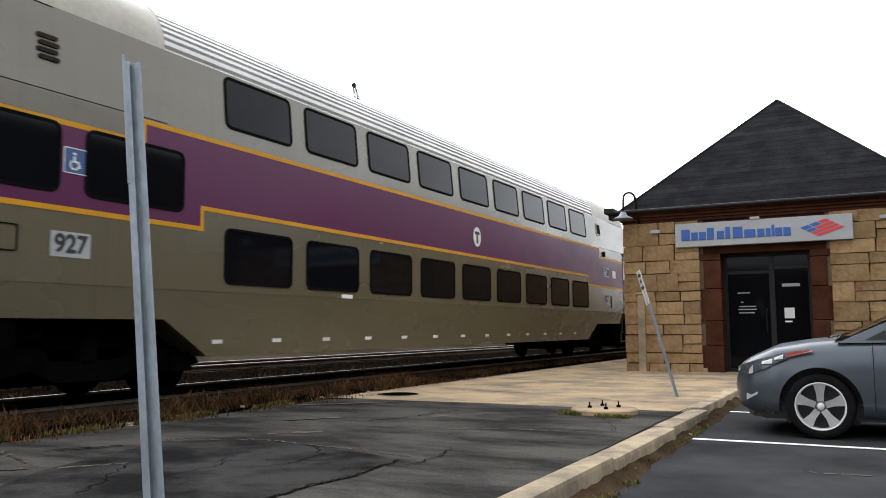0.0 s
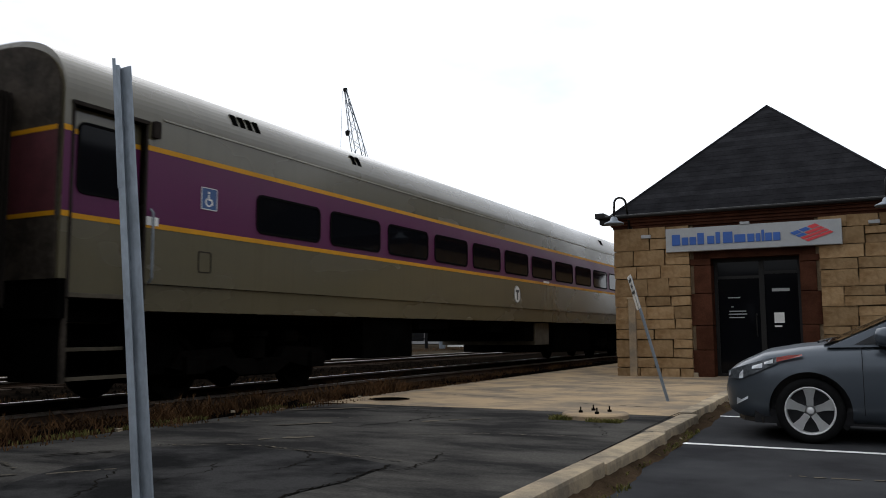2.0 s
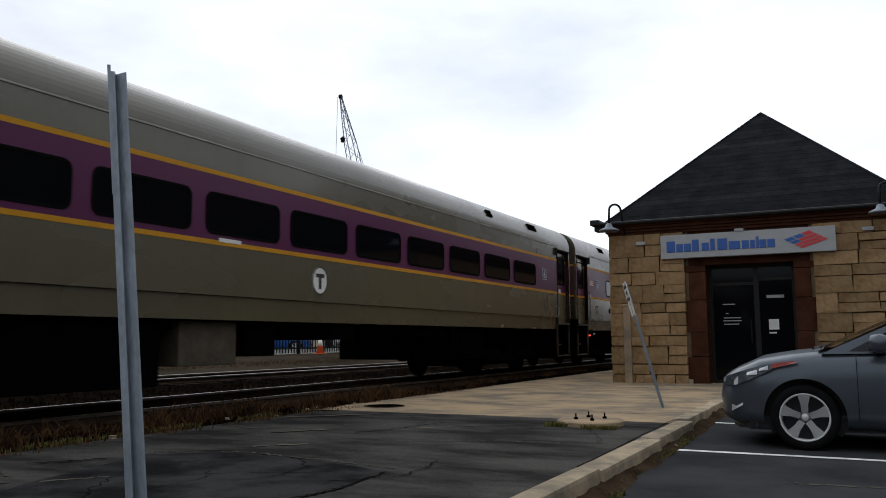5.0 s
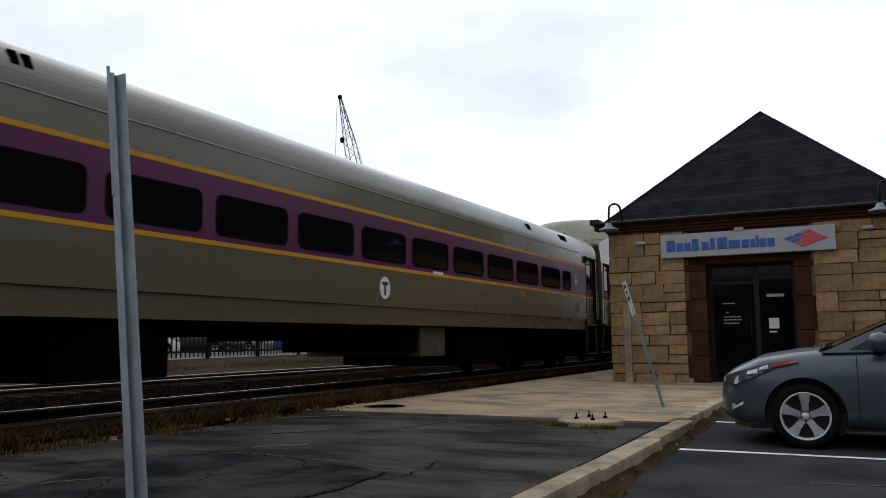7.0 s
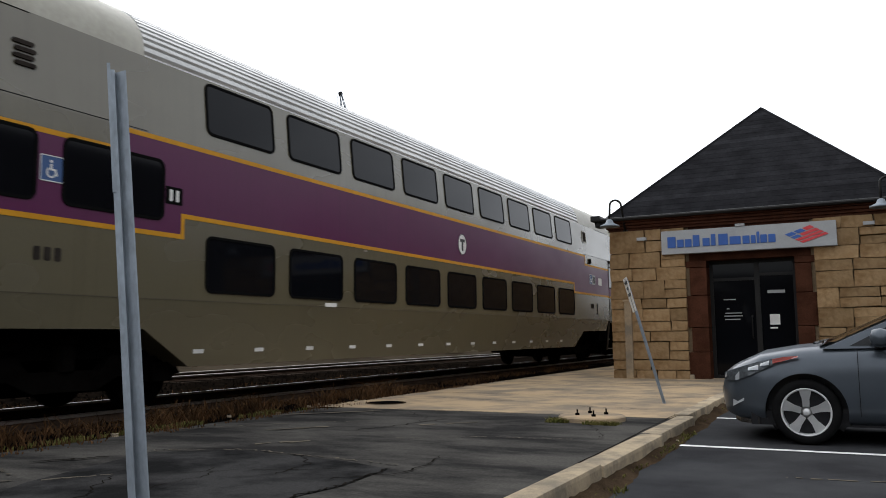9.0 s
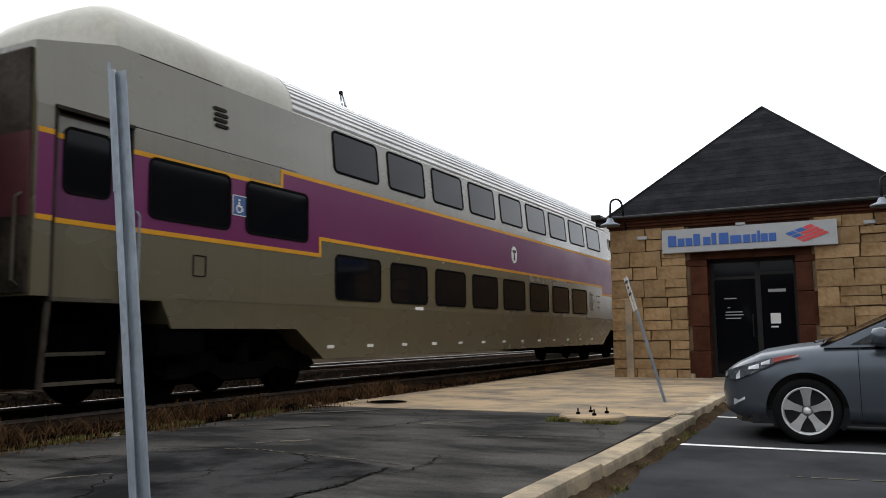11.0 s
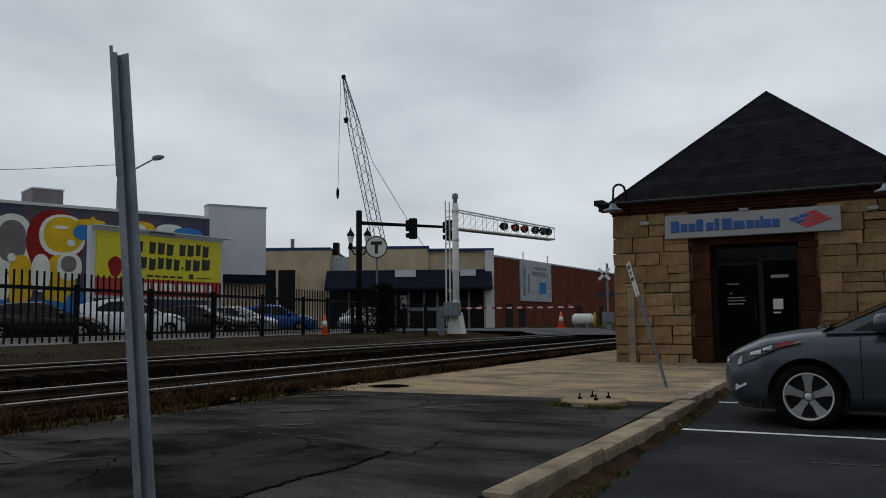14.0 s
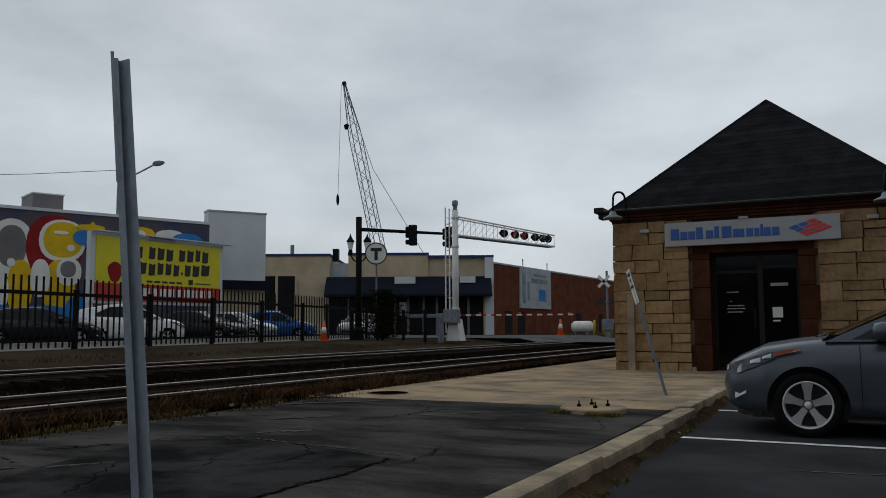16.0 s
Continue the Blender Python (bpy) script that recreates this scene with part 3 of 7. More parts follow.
        for yy, a, b in ((-7.82, 2.06, 2.315), (7.45, 2.06, 2.315), (y1, 2.93, 3.19), (-8.75, 2.95, 3.19)):
            band("gold_line", [(yy - g, a - g), (yy + g, a - g), (yy + g, b + g), (yy - g, b + g)], s, HW + 0.0055, "gold", c)
        round_logo(0.02, 2.72, 0.22, s, c)
        for yy in (-8.82, -10.5):
            window("window", yy, 2.58, 1.32, 0.66, s, c)
        access_sign(-9.64, 2.57, 0.27, s, c)
        access_sign(10.05 if cab else 9.1, 2.52, 0.29, s, c)
        if not cab:
            part("restroom_sign", plate(0.28, 0.29, 0.01, s * HW, s * (HW + 0.007), 9.42, 2.51), "bank_sign", c, "grey sign with two dark bars")
            for dy in (-0.06, 0.06):
                part("sign_bar", plate(0.07, 0.2, 0.02, s * HW, s * (HW + 0.011), 9.42 + dy, 2.51), "black", c)
            part("notice", plate(0.37, 0.23, 0.01, s * HW, s * (HW + 0.007), 10.08, 2.49), "white", c, "white notice plate")
        # number plates of the coach
        for yy in ((-9.65, 9.2) if not cab else (8.75,)):
            if number:
                if not cab:
                    part("number_plate", plate(0.47, 0.26, 0.01, s * HW, s * (HW + 0.006), yy, 1.70), "bank_sign", c, "pale panel with the coach number")
                text("coach_number", number, 0.26, Matrix.Translation((s * (HW + 0.01), yy, 1.70)) @ (pose(0, 0, 0, 90, 0, 90) if s > 0 else pose(0, 0, 0, 90, 0, -90)),
                     "black", c, 0.002, "black coach number", 0.006)
            else:
                for dy in (-0.12, 0.0, 0.12):
                    part("number_bar", plate(0.075, 0.14, 0.02, s * HW, s * (HW + 0.006), yy + dy, 1.70), "bellows", c, "faded dark number mark")
        for k in range(13):
            part("hoist_tag", plate(0.18, 0.05, 0.005, s * HW, s * (HW + 0.006), -7.45 + k * 1.15, 0.68), "white", c)
        for k in range(4):
            part("vent_slat", plate(0.24, 0.045, 0.02, s * HW, s * (HW + 0.02), -9.98 + 0.02 * (k % 2), 3.80 - 0.075 * k), "bellows", c)
        for yy, z in ((8.65, 3.78),):
            part("side_vent", plate(0.34, 0.36, 0.03, s * HW, s * (HW + 0.02), yy, z), "coach_roof", c, "small side vent")
            part("vent_grille", plate(0.27, 0.29, 0.02, s * HW, s * (HW + 0.024), yy, z), "bellows", c)
        part("marker_lamp", plate(0.10, 0.16, 0.03, s * HW, s * (HW + 0.05), 9.0, 3.06), "gasket", c)
        part("latch", ring_plate(0.2, 0.24, 0.01, 0.012, s * HW, s * (HW + 0.01), -10.35, 1.72), "gasket", c)
        part("latch", ring_plate(0.02, 0.34, 0.01, 0.012, s * HW, s * (HW + 0.012), 9.72, 1.62), "gasket", c)
        side_door(-11.93, s, c, 1.27, 3.2, DOOR_W, (2.06, 2.95), (0.56, 0.66))
        if not cab:
            side_door(11.60, s, c, 1.27, 3.2, DOOR_W, (2.06, 2.93), (0.56, 0.66))
        part("ditch_tag", plate(0.3, 0.06, 0.01, s * HW, s * (HW + 0.008), -4.7, 1.33), "white", c)

    both(side)
    # plain black blocks fill the underside, standing in for its deep shade
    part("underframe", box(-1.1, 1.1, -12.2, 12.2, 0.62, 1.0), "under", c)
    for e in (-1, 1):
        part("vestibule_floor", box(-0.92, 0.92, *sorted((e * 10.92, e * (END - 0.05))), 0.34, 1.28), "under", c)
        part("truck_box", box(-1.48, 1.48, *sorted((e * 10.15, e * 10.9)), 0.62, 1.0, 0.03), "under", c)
    return c, END


def single(m, label, MID):
    c = thing("single_level_coach", m, label, "train coach", "coaches of the train")
    HALF = 12.66   # MID: how far the middle of the body lies past the middle window
    arc = [(HW, 1.41)] + [(HW * math.cos(a) ** 0.55, 3.40 + 0.64 * math.sin(a)) for a in np.linspace(0, math.pi / 2 - 0.002, 18)]
    arc[-1] = (0.0, 4.04)
    prof = arc + [(-x, z) for x, z in reversed(arc[:-1])]
    d0, d1 = 12.06 - DOOR_W / 2, 12.06 + DOOR_W / 2
    part("body", prism(prof, "y", MID - d0, MID + d0), "coach", c, "dirty grey-beige painted body")
    over = [(HW, 3.24)] + arc[1:]
    over += [(-x, z) for x, z in reversed(over[:-1])]
    for e in (-1, 1):
        part("end_shell", prism(prof, "y", *sorted((MID + e * d1, MID + e * HALF))), "coach", c)
        part("door_header_shell", prism(over, "y", *sorted((MID + e * d0, MID + e * d1))), "coach", c)
        # black fill behind this door too, for the unlit inside
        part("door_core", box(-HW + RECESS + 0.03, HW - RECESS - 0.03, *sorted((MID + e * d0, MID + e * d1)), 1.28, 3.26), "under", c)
    part("skirt", prism([(-HW + 0.05, 1.10), (HW - 0.05, 1.10), (HW - 0.03, 1.405), (-HW + 0.03, 1.405)], "y", MID - 11.5, MID + 11.5), "coach", c, "lower sill panel")
    # black blocks here thicken the shade below the floor
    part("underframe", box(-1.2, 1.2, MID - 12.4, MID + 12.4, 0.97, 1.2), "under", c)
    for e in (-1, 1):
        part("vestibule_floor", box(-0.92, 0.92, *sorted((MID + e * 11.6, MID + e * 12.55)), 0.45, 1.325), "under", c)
        part("end_post", prism([(-HW + 0.001, 1.0), (HW - 0.001, 1.0), (HW - 0.001, 1.405), (-HW + 0.001, 1.405)], "y", *sorted((MID + e * 12.56, MID + e * (HALF - 0.002)))), "under", c)
        bogie(MID + e * 9.07, c)
        ew = part("end_wall", prism([(x * 0.97, 1.3 + (z - 1.3) * 0.975) for x, z in prof], "y", *sorted((MID + e * HALF, MID + e * (HALF + 0.03)))), "grime", c, "grimy brown end wall")
        part("end_band", box(-HW * 0.96, HW * 0.96, *sorted((MID + e * HALF, MID + e * (HALF + 0.034))), 2.08, 2.98), "maroon", ew)
        for z in (2.08, 2.98):
            part("end_line", box(-HW * 0.96, HW * 0.96, *sorted((MID + e * HALF, MID + e * (HALF + 0.037))), z - 0.025, z + 0.025), "gold", ew)
        coach_end(e, MID + e * HALF, 3.4, c)
    for a, b, z0 in ((-6.42, -4.77, 0.42), (-4.5, -3.3, 0.9), (-1.2, -0.5, 0.84), (0.85, 1.45, 0.62), (3.0, 6.2, 0.3)):
        part("equipment_box", box(-1.36, 1.36, a, b, z0, 1.1, 0.03), "under", c, "black underfloor equipment box")
    for e in (-1, 1):
        part("brake_reservoir", lathe([(0.05, -0.8), (0.2, -0.72), (0.2, 0.72), (0.05, 0.8)], "y", 14, (e * 0.9, MID + 7.0 - e * 0.1, 0.72)), "under", c, "black air tank")
        # added black fill beside the trucks, for gear and shade together
        part("end_gear", box(-1.0, 1.0, *sorted((MID + e * 10.5, MID + e * 11.66)), 0.34, 1.1, 0.03), "under", c, "black block for gear and shade below the vestibule")
        part("end_gear", box(-0.85, 0.85, *sorted((MID + e * 6.9, MID + e * 7.5)), 0.4, 1.1, 0.03), "under", c)
    part("battery_box", box(-1.32, 1.32, 1.62, 2.66, 0.52, 1.08, 0.02), "box_tan", c, "tan underfloor box")
    part("battery_box", box(-1.32, 1.32, 4.25, 4.55, 0.55, 1.08, 0.02), "box_tan", c)

    def side(s):
        for a, b in ((MID - d0 + 0.035, MID + d0 - 0.035), (MID - HALF + 0.002, MID - d1 - 0.035), (MID + d1 + 0.035, MID + HALF - 0.002)):
            band("purple_band", [(a, 2.08), (b, 2.08), (b, 2.98), (a, 2.98)], s, HW + 0.003, "purple", c, "purple painted band")
            for z in (2.08, 2.98):
                band("gold_line", [(a, z - 0.03), (b, z - 0.03), (b, z + 0.03), (a, z + 0.03)], s, HW + 0.005, "gold", c, "gold painted line")
        for k in range(11):
            window("window", (k - 5) * 1.72, 2.455, 1.40, 0.47, s, c, 0.08)
        window("window", 9.93, 2.455, 0.62, 0.47, s, c, 0.08)
        round_logo(0, 1.73, 0.21, s, c)
        for e in (-1, 1):
            access_sign(MID + e * 10.55, 2.52, 0.28, s, c)
            part("vent", ring_plate(0.2, 0.24, 0.02, 0.012, s * HW, s * (HW + 0.008), MID + e * 10.6, 1.72), "bellows", c)
            side_door(MID + e * 12.06, s, c, 1.27, 3.24, DOOR_W)
            for yy, n in ((9.75, 4), (7.05, 2)):
                for k in range(n):
                    o = part("roof_louvre", box(-0.03, 0.012, -0.052, 0.052, -0.085, 0.085, 0.006), "under", c)
                    o.matrix_local = pose(s * 1.437, MID + e * yy + (k - n / 2) * 0.15, 3.655, 0, s * -26, 0)
            part("door_speaker", plate(0.1, 0.2, 0.02, s * HW, s * (HW + 0.05), MID + e * 11.45, 3.2), "bellows", c)
        part("roof_knob", lathe([(0.09, 3.9), (0.09, 4.05), (0.06, 4.13), (0.0, 4.15)], "z", 10, (s * 0.8, MID + 11.7, 0)), "coach_roof", c, "small roof dome", True)
        part("rain_gutter", prism([(-11.0, 3.34), (11.0, 3.34), (11.0, 3.36), (-11.0, 3.36)], "x", s * HW, s * (HW + 0.015)), "coach_roof", c)
        part("step_tag", plate(0.42, 0.05, 0.01, s * HW, s * (HW + 0.01), 2.0, 2.12), "white", c)
        part("step_tag", plate(0.2, 0.1, 0.01, s * HW, s * (HW + 0.01), -11.15, 2.13), "white", c)

    both(side)
    return c


def fold_sides(c):
    """The double-decker's sides lean in above the upper fold and tuck under below the lower one."""
    seen = set()
    for o in c.children_recursive:
        if o.name.startswith("bogie") or (o.parent and o.parent.name.startswith("bogie")) or o.data is None or o.data.name in seen:
            continue
        seen.add(o.data.name)
        bm = bmesh.new()
        bm.from_mesh(o.data)
        if o.name.startswith("body"):
            for z in (3.22, 1.30):
                bmesh.ops.bisect_plane(bm, geom=bm.verts[:] + bm.edges[:] + bm.faces[:], plane_co=(0, 0, z), plane_no=(0, 0, 1))
        m = o.matrix_local
        back = m.inverted()
        for v in bm.verts:
            p = m @ v.co
            p.x *= 1 - (0.09 * max(0.0, p.z - 3.22) + 0.10 * max(0.0, 1.30 - p.z)) / HW
            v.co = back @ p
        bm.to_mesh(o.data)
        bm.free()


def coach_marks(c):
    """Number, notice and small lamps on the side of one coach; the number cannot be read."""
    for s in (1, -1):
        for k in (-1, 0, 1):
            part("number_bar", plate(0.085, 0.15, 0.02, s * HW, s * (HW + 0.006), -8.89 + 0.115 * k, 1.73), "gasket", c, "dark number mark")
        nt = part("notice", plate(0.34, 0.14, 0.01, s * HW, s * (HW + 0.009), -10.93, 2.53), "white", c, "small white notice with red bars")
        for z in (-0.03, 0.03):
            part("notice_bar", plate(0.3, 0.03, 0.005, s * HW, s * (HW + 0.012), -10.93, 2.53 + z), "red_sign", nt)
        part("red_lamp", lathe([(0.022, s * 1.40), (0.022, s * 1.45), (0.01, s * 1.46)], "x", 10, (0, -10.97, 0.94)), "glow_lamp", c, "small lit red lamp")
        part("reflector", plate(0.08, 0.045, 0.01, s * 1.38, s * 1.42, -10.41, 0.99), "white", c, "small white reflector")


OFFSETS = (0.0, 25.65, 52.72, 77.88, 104.0, 130.1)   # middle of each coach behind the lead coach
lead, _ = bilevel(0, "grey double-deck coach with purple band and two rows of dark windows", "927")
coach_b = single(pose(TX, OFFSETS[1], RAIL_Z), "grey single-level coach with purple window band and gold lines", 0.32)
coach_c = single(pose(TX, OFFSETS[2], RAIL_Z, 0, 0, 180), "grey single-level coach with purple window band, turned end for end", 0.56)
coach_d = single(pose(TX, OFFSETS[3], RAIL_Z), "grey single-level coach with purple window band before a double-deck coach", 0.20)
coach_marks(coach_d)
coach_e, _ = bilevel(OFFSETS[4], "grey double-deck coach with purple band and faded number", "")
for side_ in (1, -1):
    notice_ = part("restroom_sign", plate(0.27, 0.21, 0.01, side_ * HW, side_ * (HW + 0.008), -7.97, 2.54), "gasket", coach_e, "dark sign with two pale symbol bars")
    for dy_ in (-0.05, 0.05):
        part("symbol_bar", plate(0.05, 0.14, 0.01, side_ * (HW + 0.006), side_ * (HW + 0.011), -7.97 + dy_, 2.54), "white", notice_)
cab_car, CAB_END = bilevel(OFFSETS[5], "grey double-deck control coach with a driver's cab at its tail", "1717", True)


def marker_lamp():
    part("amber_lamp", lathe([(0.035, HW), (0.035, HW + 0.03), (0.02, HW + 0.04)], "x", 12, (0, -10.25, 0.80)), "glow_amber", coach_e, "small lit amber lamp")


marker_lamp()


def cab_front():
    """The flat end of the control coach with its side cab window."""
    c = cab_car
    for s in (1, -1):
        part("cab_panel", plate(0.98, 1.93, 0.05, s * (HW - 0.02), s * (HW + 0.007), 11.8, 2.235), "coach", c)
        band("cab_band", [(11.3, 2.07), (12.3, 2.07), (12.3, 2.92), (11.3, 2.92)], s, HW + 0.009, "cab_purple", c)
        band("cab_line", [(11.3, 2.03), (12.3, 2.03), (12.3, 2.085), (11.3, 2.085)], s, HW + 0.010, "gold", c)
        w = part("cab_window", plate(0.84, 0.66, 0.03, s * HW, s * (HW + 0.012), 11.63, 2.71), "tinted", c, "sliding cab window in bright frame")
        part("window_frame", ring_plate(0.84, 0.66, 0.03, 0.04, s * HW, s * (HW + 0.03), 11.63, 2.71), "white", w, "bright aluminium frame")
        part("window_bar", box(*sorted((s * HW, s * (HW + 0.026))), 11.63, 11.665, 2.39, 3.04), "white", w)
        part("door_jamb", ring_plate(0.98, 1.93, 0.08, 0.035, s * (HW - 0.02), s * (HW + 0.03), 11.8, 2.235), "bellows", c)
        part("cab_hood", prism([(11.3, 3.14), (11.4, 3.24), (12.2, 3.24), (12.3, 3.1), (12.34, 3.1), (12.24, 3.29), (11.36, 3.29), (11.26, 3.14)], "x", s * HW, s * (HW + 0.06)), "bellows", c)
        part("grab_rail", tube([(s * (HW + 0.05), 12.4, 2.3), (s * (HW + 0.05), 12.4, 2.95)], 0.018, 6), "galv", c)
        part("number_box", plate(0.52, 0.22, 0.04, s * HW, s * (HW + 0.02), 11.78, 3.70), "gasket", c, "dark number box with pale digits")
        text("number", "1717", 0.17, Matrix.Translation((s * (HW + 0.022), 11.78, 3.70)) @ (pose(0, 0, 0, 90, 0, 90) if s > 0 else pose(0, 0, 0, 90, 0, -90)), "white", c, 0.002)
        part("warning_sign", plate(0.42, 0.19, 0.01, s * HW, s * (HW + 0.009), 10.84, 1.86), "red_sign", c, "red warning label")
        part("fuel_box", plate(0.22, 0.36, 0.02, s * HW, s * (HW + 0.015), 9.95, 1.88), "box_tan", c)
        part("yellow_mark", plate(0.12, 0.12, 0.01, s * HW, s * (HW + 0.008), 9.62, 1.63), "gold", c)
        part("side_lamp", lathe([(0.06, s * HW), (0.06, s * (HW + 0.06)), (0.03, s * (HW + 0.08))], "x", 12, (0, 10.7, 3.15)), "gasket", c)
        part("step_side", box(*sorted((s * (HW - 0.7), s * HW)), 12.25, 12.32, 0.36, 1.27), "under", c)
        # cab steps backed by a solid black box in place of shade
        part("step_well", box(*sorted((s * 0.5, s * (HW - 0.34))), 10.96, 12.25, 0.34, 1.26), "under", c, "black box holding the shade of the step well")
        for z in (0.40, 0.68, 0.96):
            part("step", box(*sorted((s * (HW - 0.5), s * (HW - 0.03))), 11.35, 12.25, z, z + 0.04), "bogie", c)
        for k in range(9):
            part("louvre", box(*sorted((s * HW, s * (HW + 0.012))), 6.05, 6.35, 1.55 + k * 0.06, 1.575 + k * 0.06), "box_tan", c)
            if k % 3 == 0:
                part("louvre", box(*sorted((s * HW, s * (HW + 0.012))), 6.85, 7.1, 1.62 + k * 0.06, 1.645 + k * 0.06), "bellows", c)
    part("end_door", box(-0.4, 0.4, 12.5, 12.56, 1.3, 3.3, 0.02), "bellows", c, "dark end door")
    part("coupler", box(-0.14, 0.14, 12.5, 12.95, 0.72, 0.98, 0.03), "bogie", c)
    part("pilot", box(-1.3, 1.3, 12.2, 12.5, 0.35, 0.8, 0.03), "under", c)
    for s in (1, -1):
        part("tail_lamp", lathe([(0.09, 12.49), (0.09, 12.56), (0.06, 12.58)], "y", 12, (s * 0.9, 0, 1.9)), "red_sign", c)
        part("end_pole", tube([(s * 1.25, 12.53, 1.1), (s * 1.25, 12.6, 1.2), (s * 1.25, 12.6, 2.2), (s * 1.25, 12.53, 2.3)], 0.016, 6), "bellows", c)


cab_front()
for coach_ in (lead, coach_e, cab_car):
    fold_sides(coach_)

# ---- the bank in the old stone station ----
BX0, BX1, BY, BZ0, BZ1 = -4.73, 1.15, 17.4, 0.1, 3.27
DOOR = (-2.74, -1.06, 2.56)


def stone_piece(w, h, d):
    """A rough-faced block: its face stands proud and uneven within a drafted edge."""
    bm = box(-w / 2, w / 2, -d, 0, -h / 2, h / 2)
    f = min(bm.faces, key=lambda q: q.calc_center_median().y)
    r = bmesh.ops.inset_individual(bm, faces=[f], thickness=min(0.05, h * 0.22), depth=0.0)
    for v in f.verts:
        v.co.y -= random.uniform(0.018, 0.05)
        v.co.x += random.uniform(-0.012, 0.012)
        v.co.z += random.uniform(-0.01, 0.01)
    for v in bm.verts:
        v.co.x += random.uniform(-0.004, 0.004)
        v.co.z += random.uniform(-0.004, 0.004)
    return bm


def bank():
    b = thing("bank_building", pose(0, 0, 0), "small tan sandstone station building with dark hipped roof", "building")
    wall = part("wall_front", box(BX0 + 0.03, DOOR[0] - 0.34, BY + 0.03, BY + 0.45, BZ0, BZ1), "mortar", b, "coursed tan sandstone wall")
    part("wall_front", box(DOOR[1] + 0.3, BX1, BY + 0.03, BY + 0.45, BZ0, BZ1), "mortar", b)
    part("lintel", box(DOOR[0] - 0.34, DOOR[1] + 0.3, BY + 0.02, BY + 0.45, DOOR[2], BZ1), "brownstone", b, "dark brownstone lintel")
    part("wall_side", box(BX0 + 0.02, BX0 + 0.45, BY + 0.45, 33, BZ0, BZ1), "stone", b, "tan sandstone side wall")
    part("wall_side", box(BX1 - 0.45, BX1, BY + 0.45, 33, BZ0, BZ1), "stone", b)
    part("wall_back", box(BX0 + 0.02, BX1, 33, 33.4, BZ0, BZ1), "stone", b)
    part("floor", box(BX0 + 0.45, BX1 - 0.45, BY + 0.45, 33, 0.08, 0.16), "mortar", b)
    part("inner_wall", box(BX0 + 0.45, BX1 - 0.45, 21.5, 21.6, 0.16, BZ1), "mortar", b)
    # door surround of brownstone blocks, long and short
    for x0, x1, e in ((DOOR[0] - 0.34, DOOR[0], -1), (DOOR[1], DOOR[1] + 0.3, 1)):
        z, k = BZ0, 0
        while z < DOOR[2] - 0.02:
            h = min((0.58, 0.5, 0.66)[k % 3], DOOR[2] - z)
            ext = 0.09 if k % 2 == 0 else 0.0
            o = part("quoin", box(x0 - (ext if e < 0 else 0), x1 + (ext if e > 0 else 0), BY - 0.02, BY + 0.4, z + 0.006, z + h - 0.006, 0.012), "brownstone", b)
            z, k = z + h, k + 1
    part("plinth_stone", box(DOOR[0] - 0.5, DOOR[0] - 0.32, BY - 0.1, BY + 0.05, BZ0, BZ0 + 0.12, 0.03), "kerb", b)
    # door leaves and glazing, set back
    fy = BY + 0.36
    door = part("entrance_door", ring_y(DOOR[0], DOOR[1], BZ0 + 0.03, DOOR[2], 0.07, fy, fy + 0.06), "frame_dark", b, "dark bronze glazed entrance")
    part("mullion", box(-1.86, -1.76, fy, fy + 0.06, BZ0 + 0.1, DOOR[2] - 0.07), "frame_dark", door)
    part("transom_bar", box(DOOR[0] + 0.07, -1.86, fy, fy + 0.06, 2.14, 2.2), "frame_dark", door)
    part("transom_bar", box(-1.76, DOOR[1] - 0.07, fy, fy + 0.06, 2.22, 2.28), "frame_dark", door)
    part("pane", box(DOOR[0] + 0.07, -1.86, fy + 0.02, fy + 0.035, BZ0 + 0.1, 2.14), "tinted", door)
    part("pane", box(DOOR[0] + 0.07, -1.86, fy + 0.02, fy + 0.035, 2.2, DOOR[2] - 0.07), "tinted", door)
    part("pane", box(-1.76, DOOR[1] - 0.07, fy + 0.02, fy + 0.035, BZ0 + 0.1, 2.22), "tinted", door)
    part("pane", box(-1.76, DOOR[1] - 0.07, fy + 0.02, fy + 0.035, 2.28, DOOR[2] - 0.07), "tinted", door)
    part("notice", box(-1.60, -1.41, fy + 0.008, fy + 0.018, 1.22, 1.43), "white", door, "white paper notice")
    part("notice_bar", box(-1.60, -1.46, fy + 0.008, fy + 0.018, 1.14, 1.17), "white", door)
    part("hours_bar", box(-1.62, -1.29, fy + 0.008, fy + 0.018, 1.86, 1.92), "bank_sign", door)
    for z, w, x in ((1.74, 0.24, -2.36), (1.55, 0.05, -2.40), (1.46, 0.33, -2.3), (1.40, 0.36, -2.3), (1.33, 0.30, -2.32)):
        part("decal_bar", box(x - w / 2, x + w / 2, fy + 0.01, fy + 0.018, z, z + 0.02), "bank_sign", door)
    part("pull_handle", tube([(-1.93, fy, 0.95), (-1.93, fy - 0.06, 0.98), (-1.93, fy - 0.06, 1.38), (-1.93, fy, 1.41)], 0.014, 6), "frame_dark", door)
    # cornice: stepped brownstone, gutter, roof
    for i, (d, z0, z1) in enumerate(((0.03, 3.27, 3.33), (0.07, 3.332, 3.39), (0.13, 3.392, 3.45), (0.19, 3.452, 3.52))):
        part("cornice", box(BX0 - d, BX1 + d, BY - d, 33.4 + d, z0, z1, 0.012), "brownstone", b, "dark brownstone cornice")
    part("gutter", tube([(BX0 - 0.2, BY - 0.26, 3.52), (BX1 + 0.2, BY - 0.26, 3.52)], 0.04, 8), "frame_dark", b, "dark gutter")
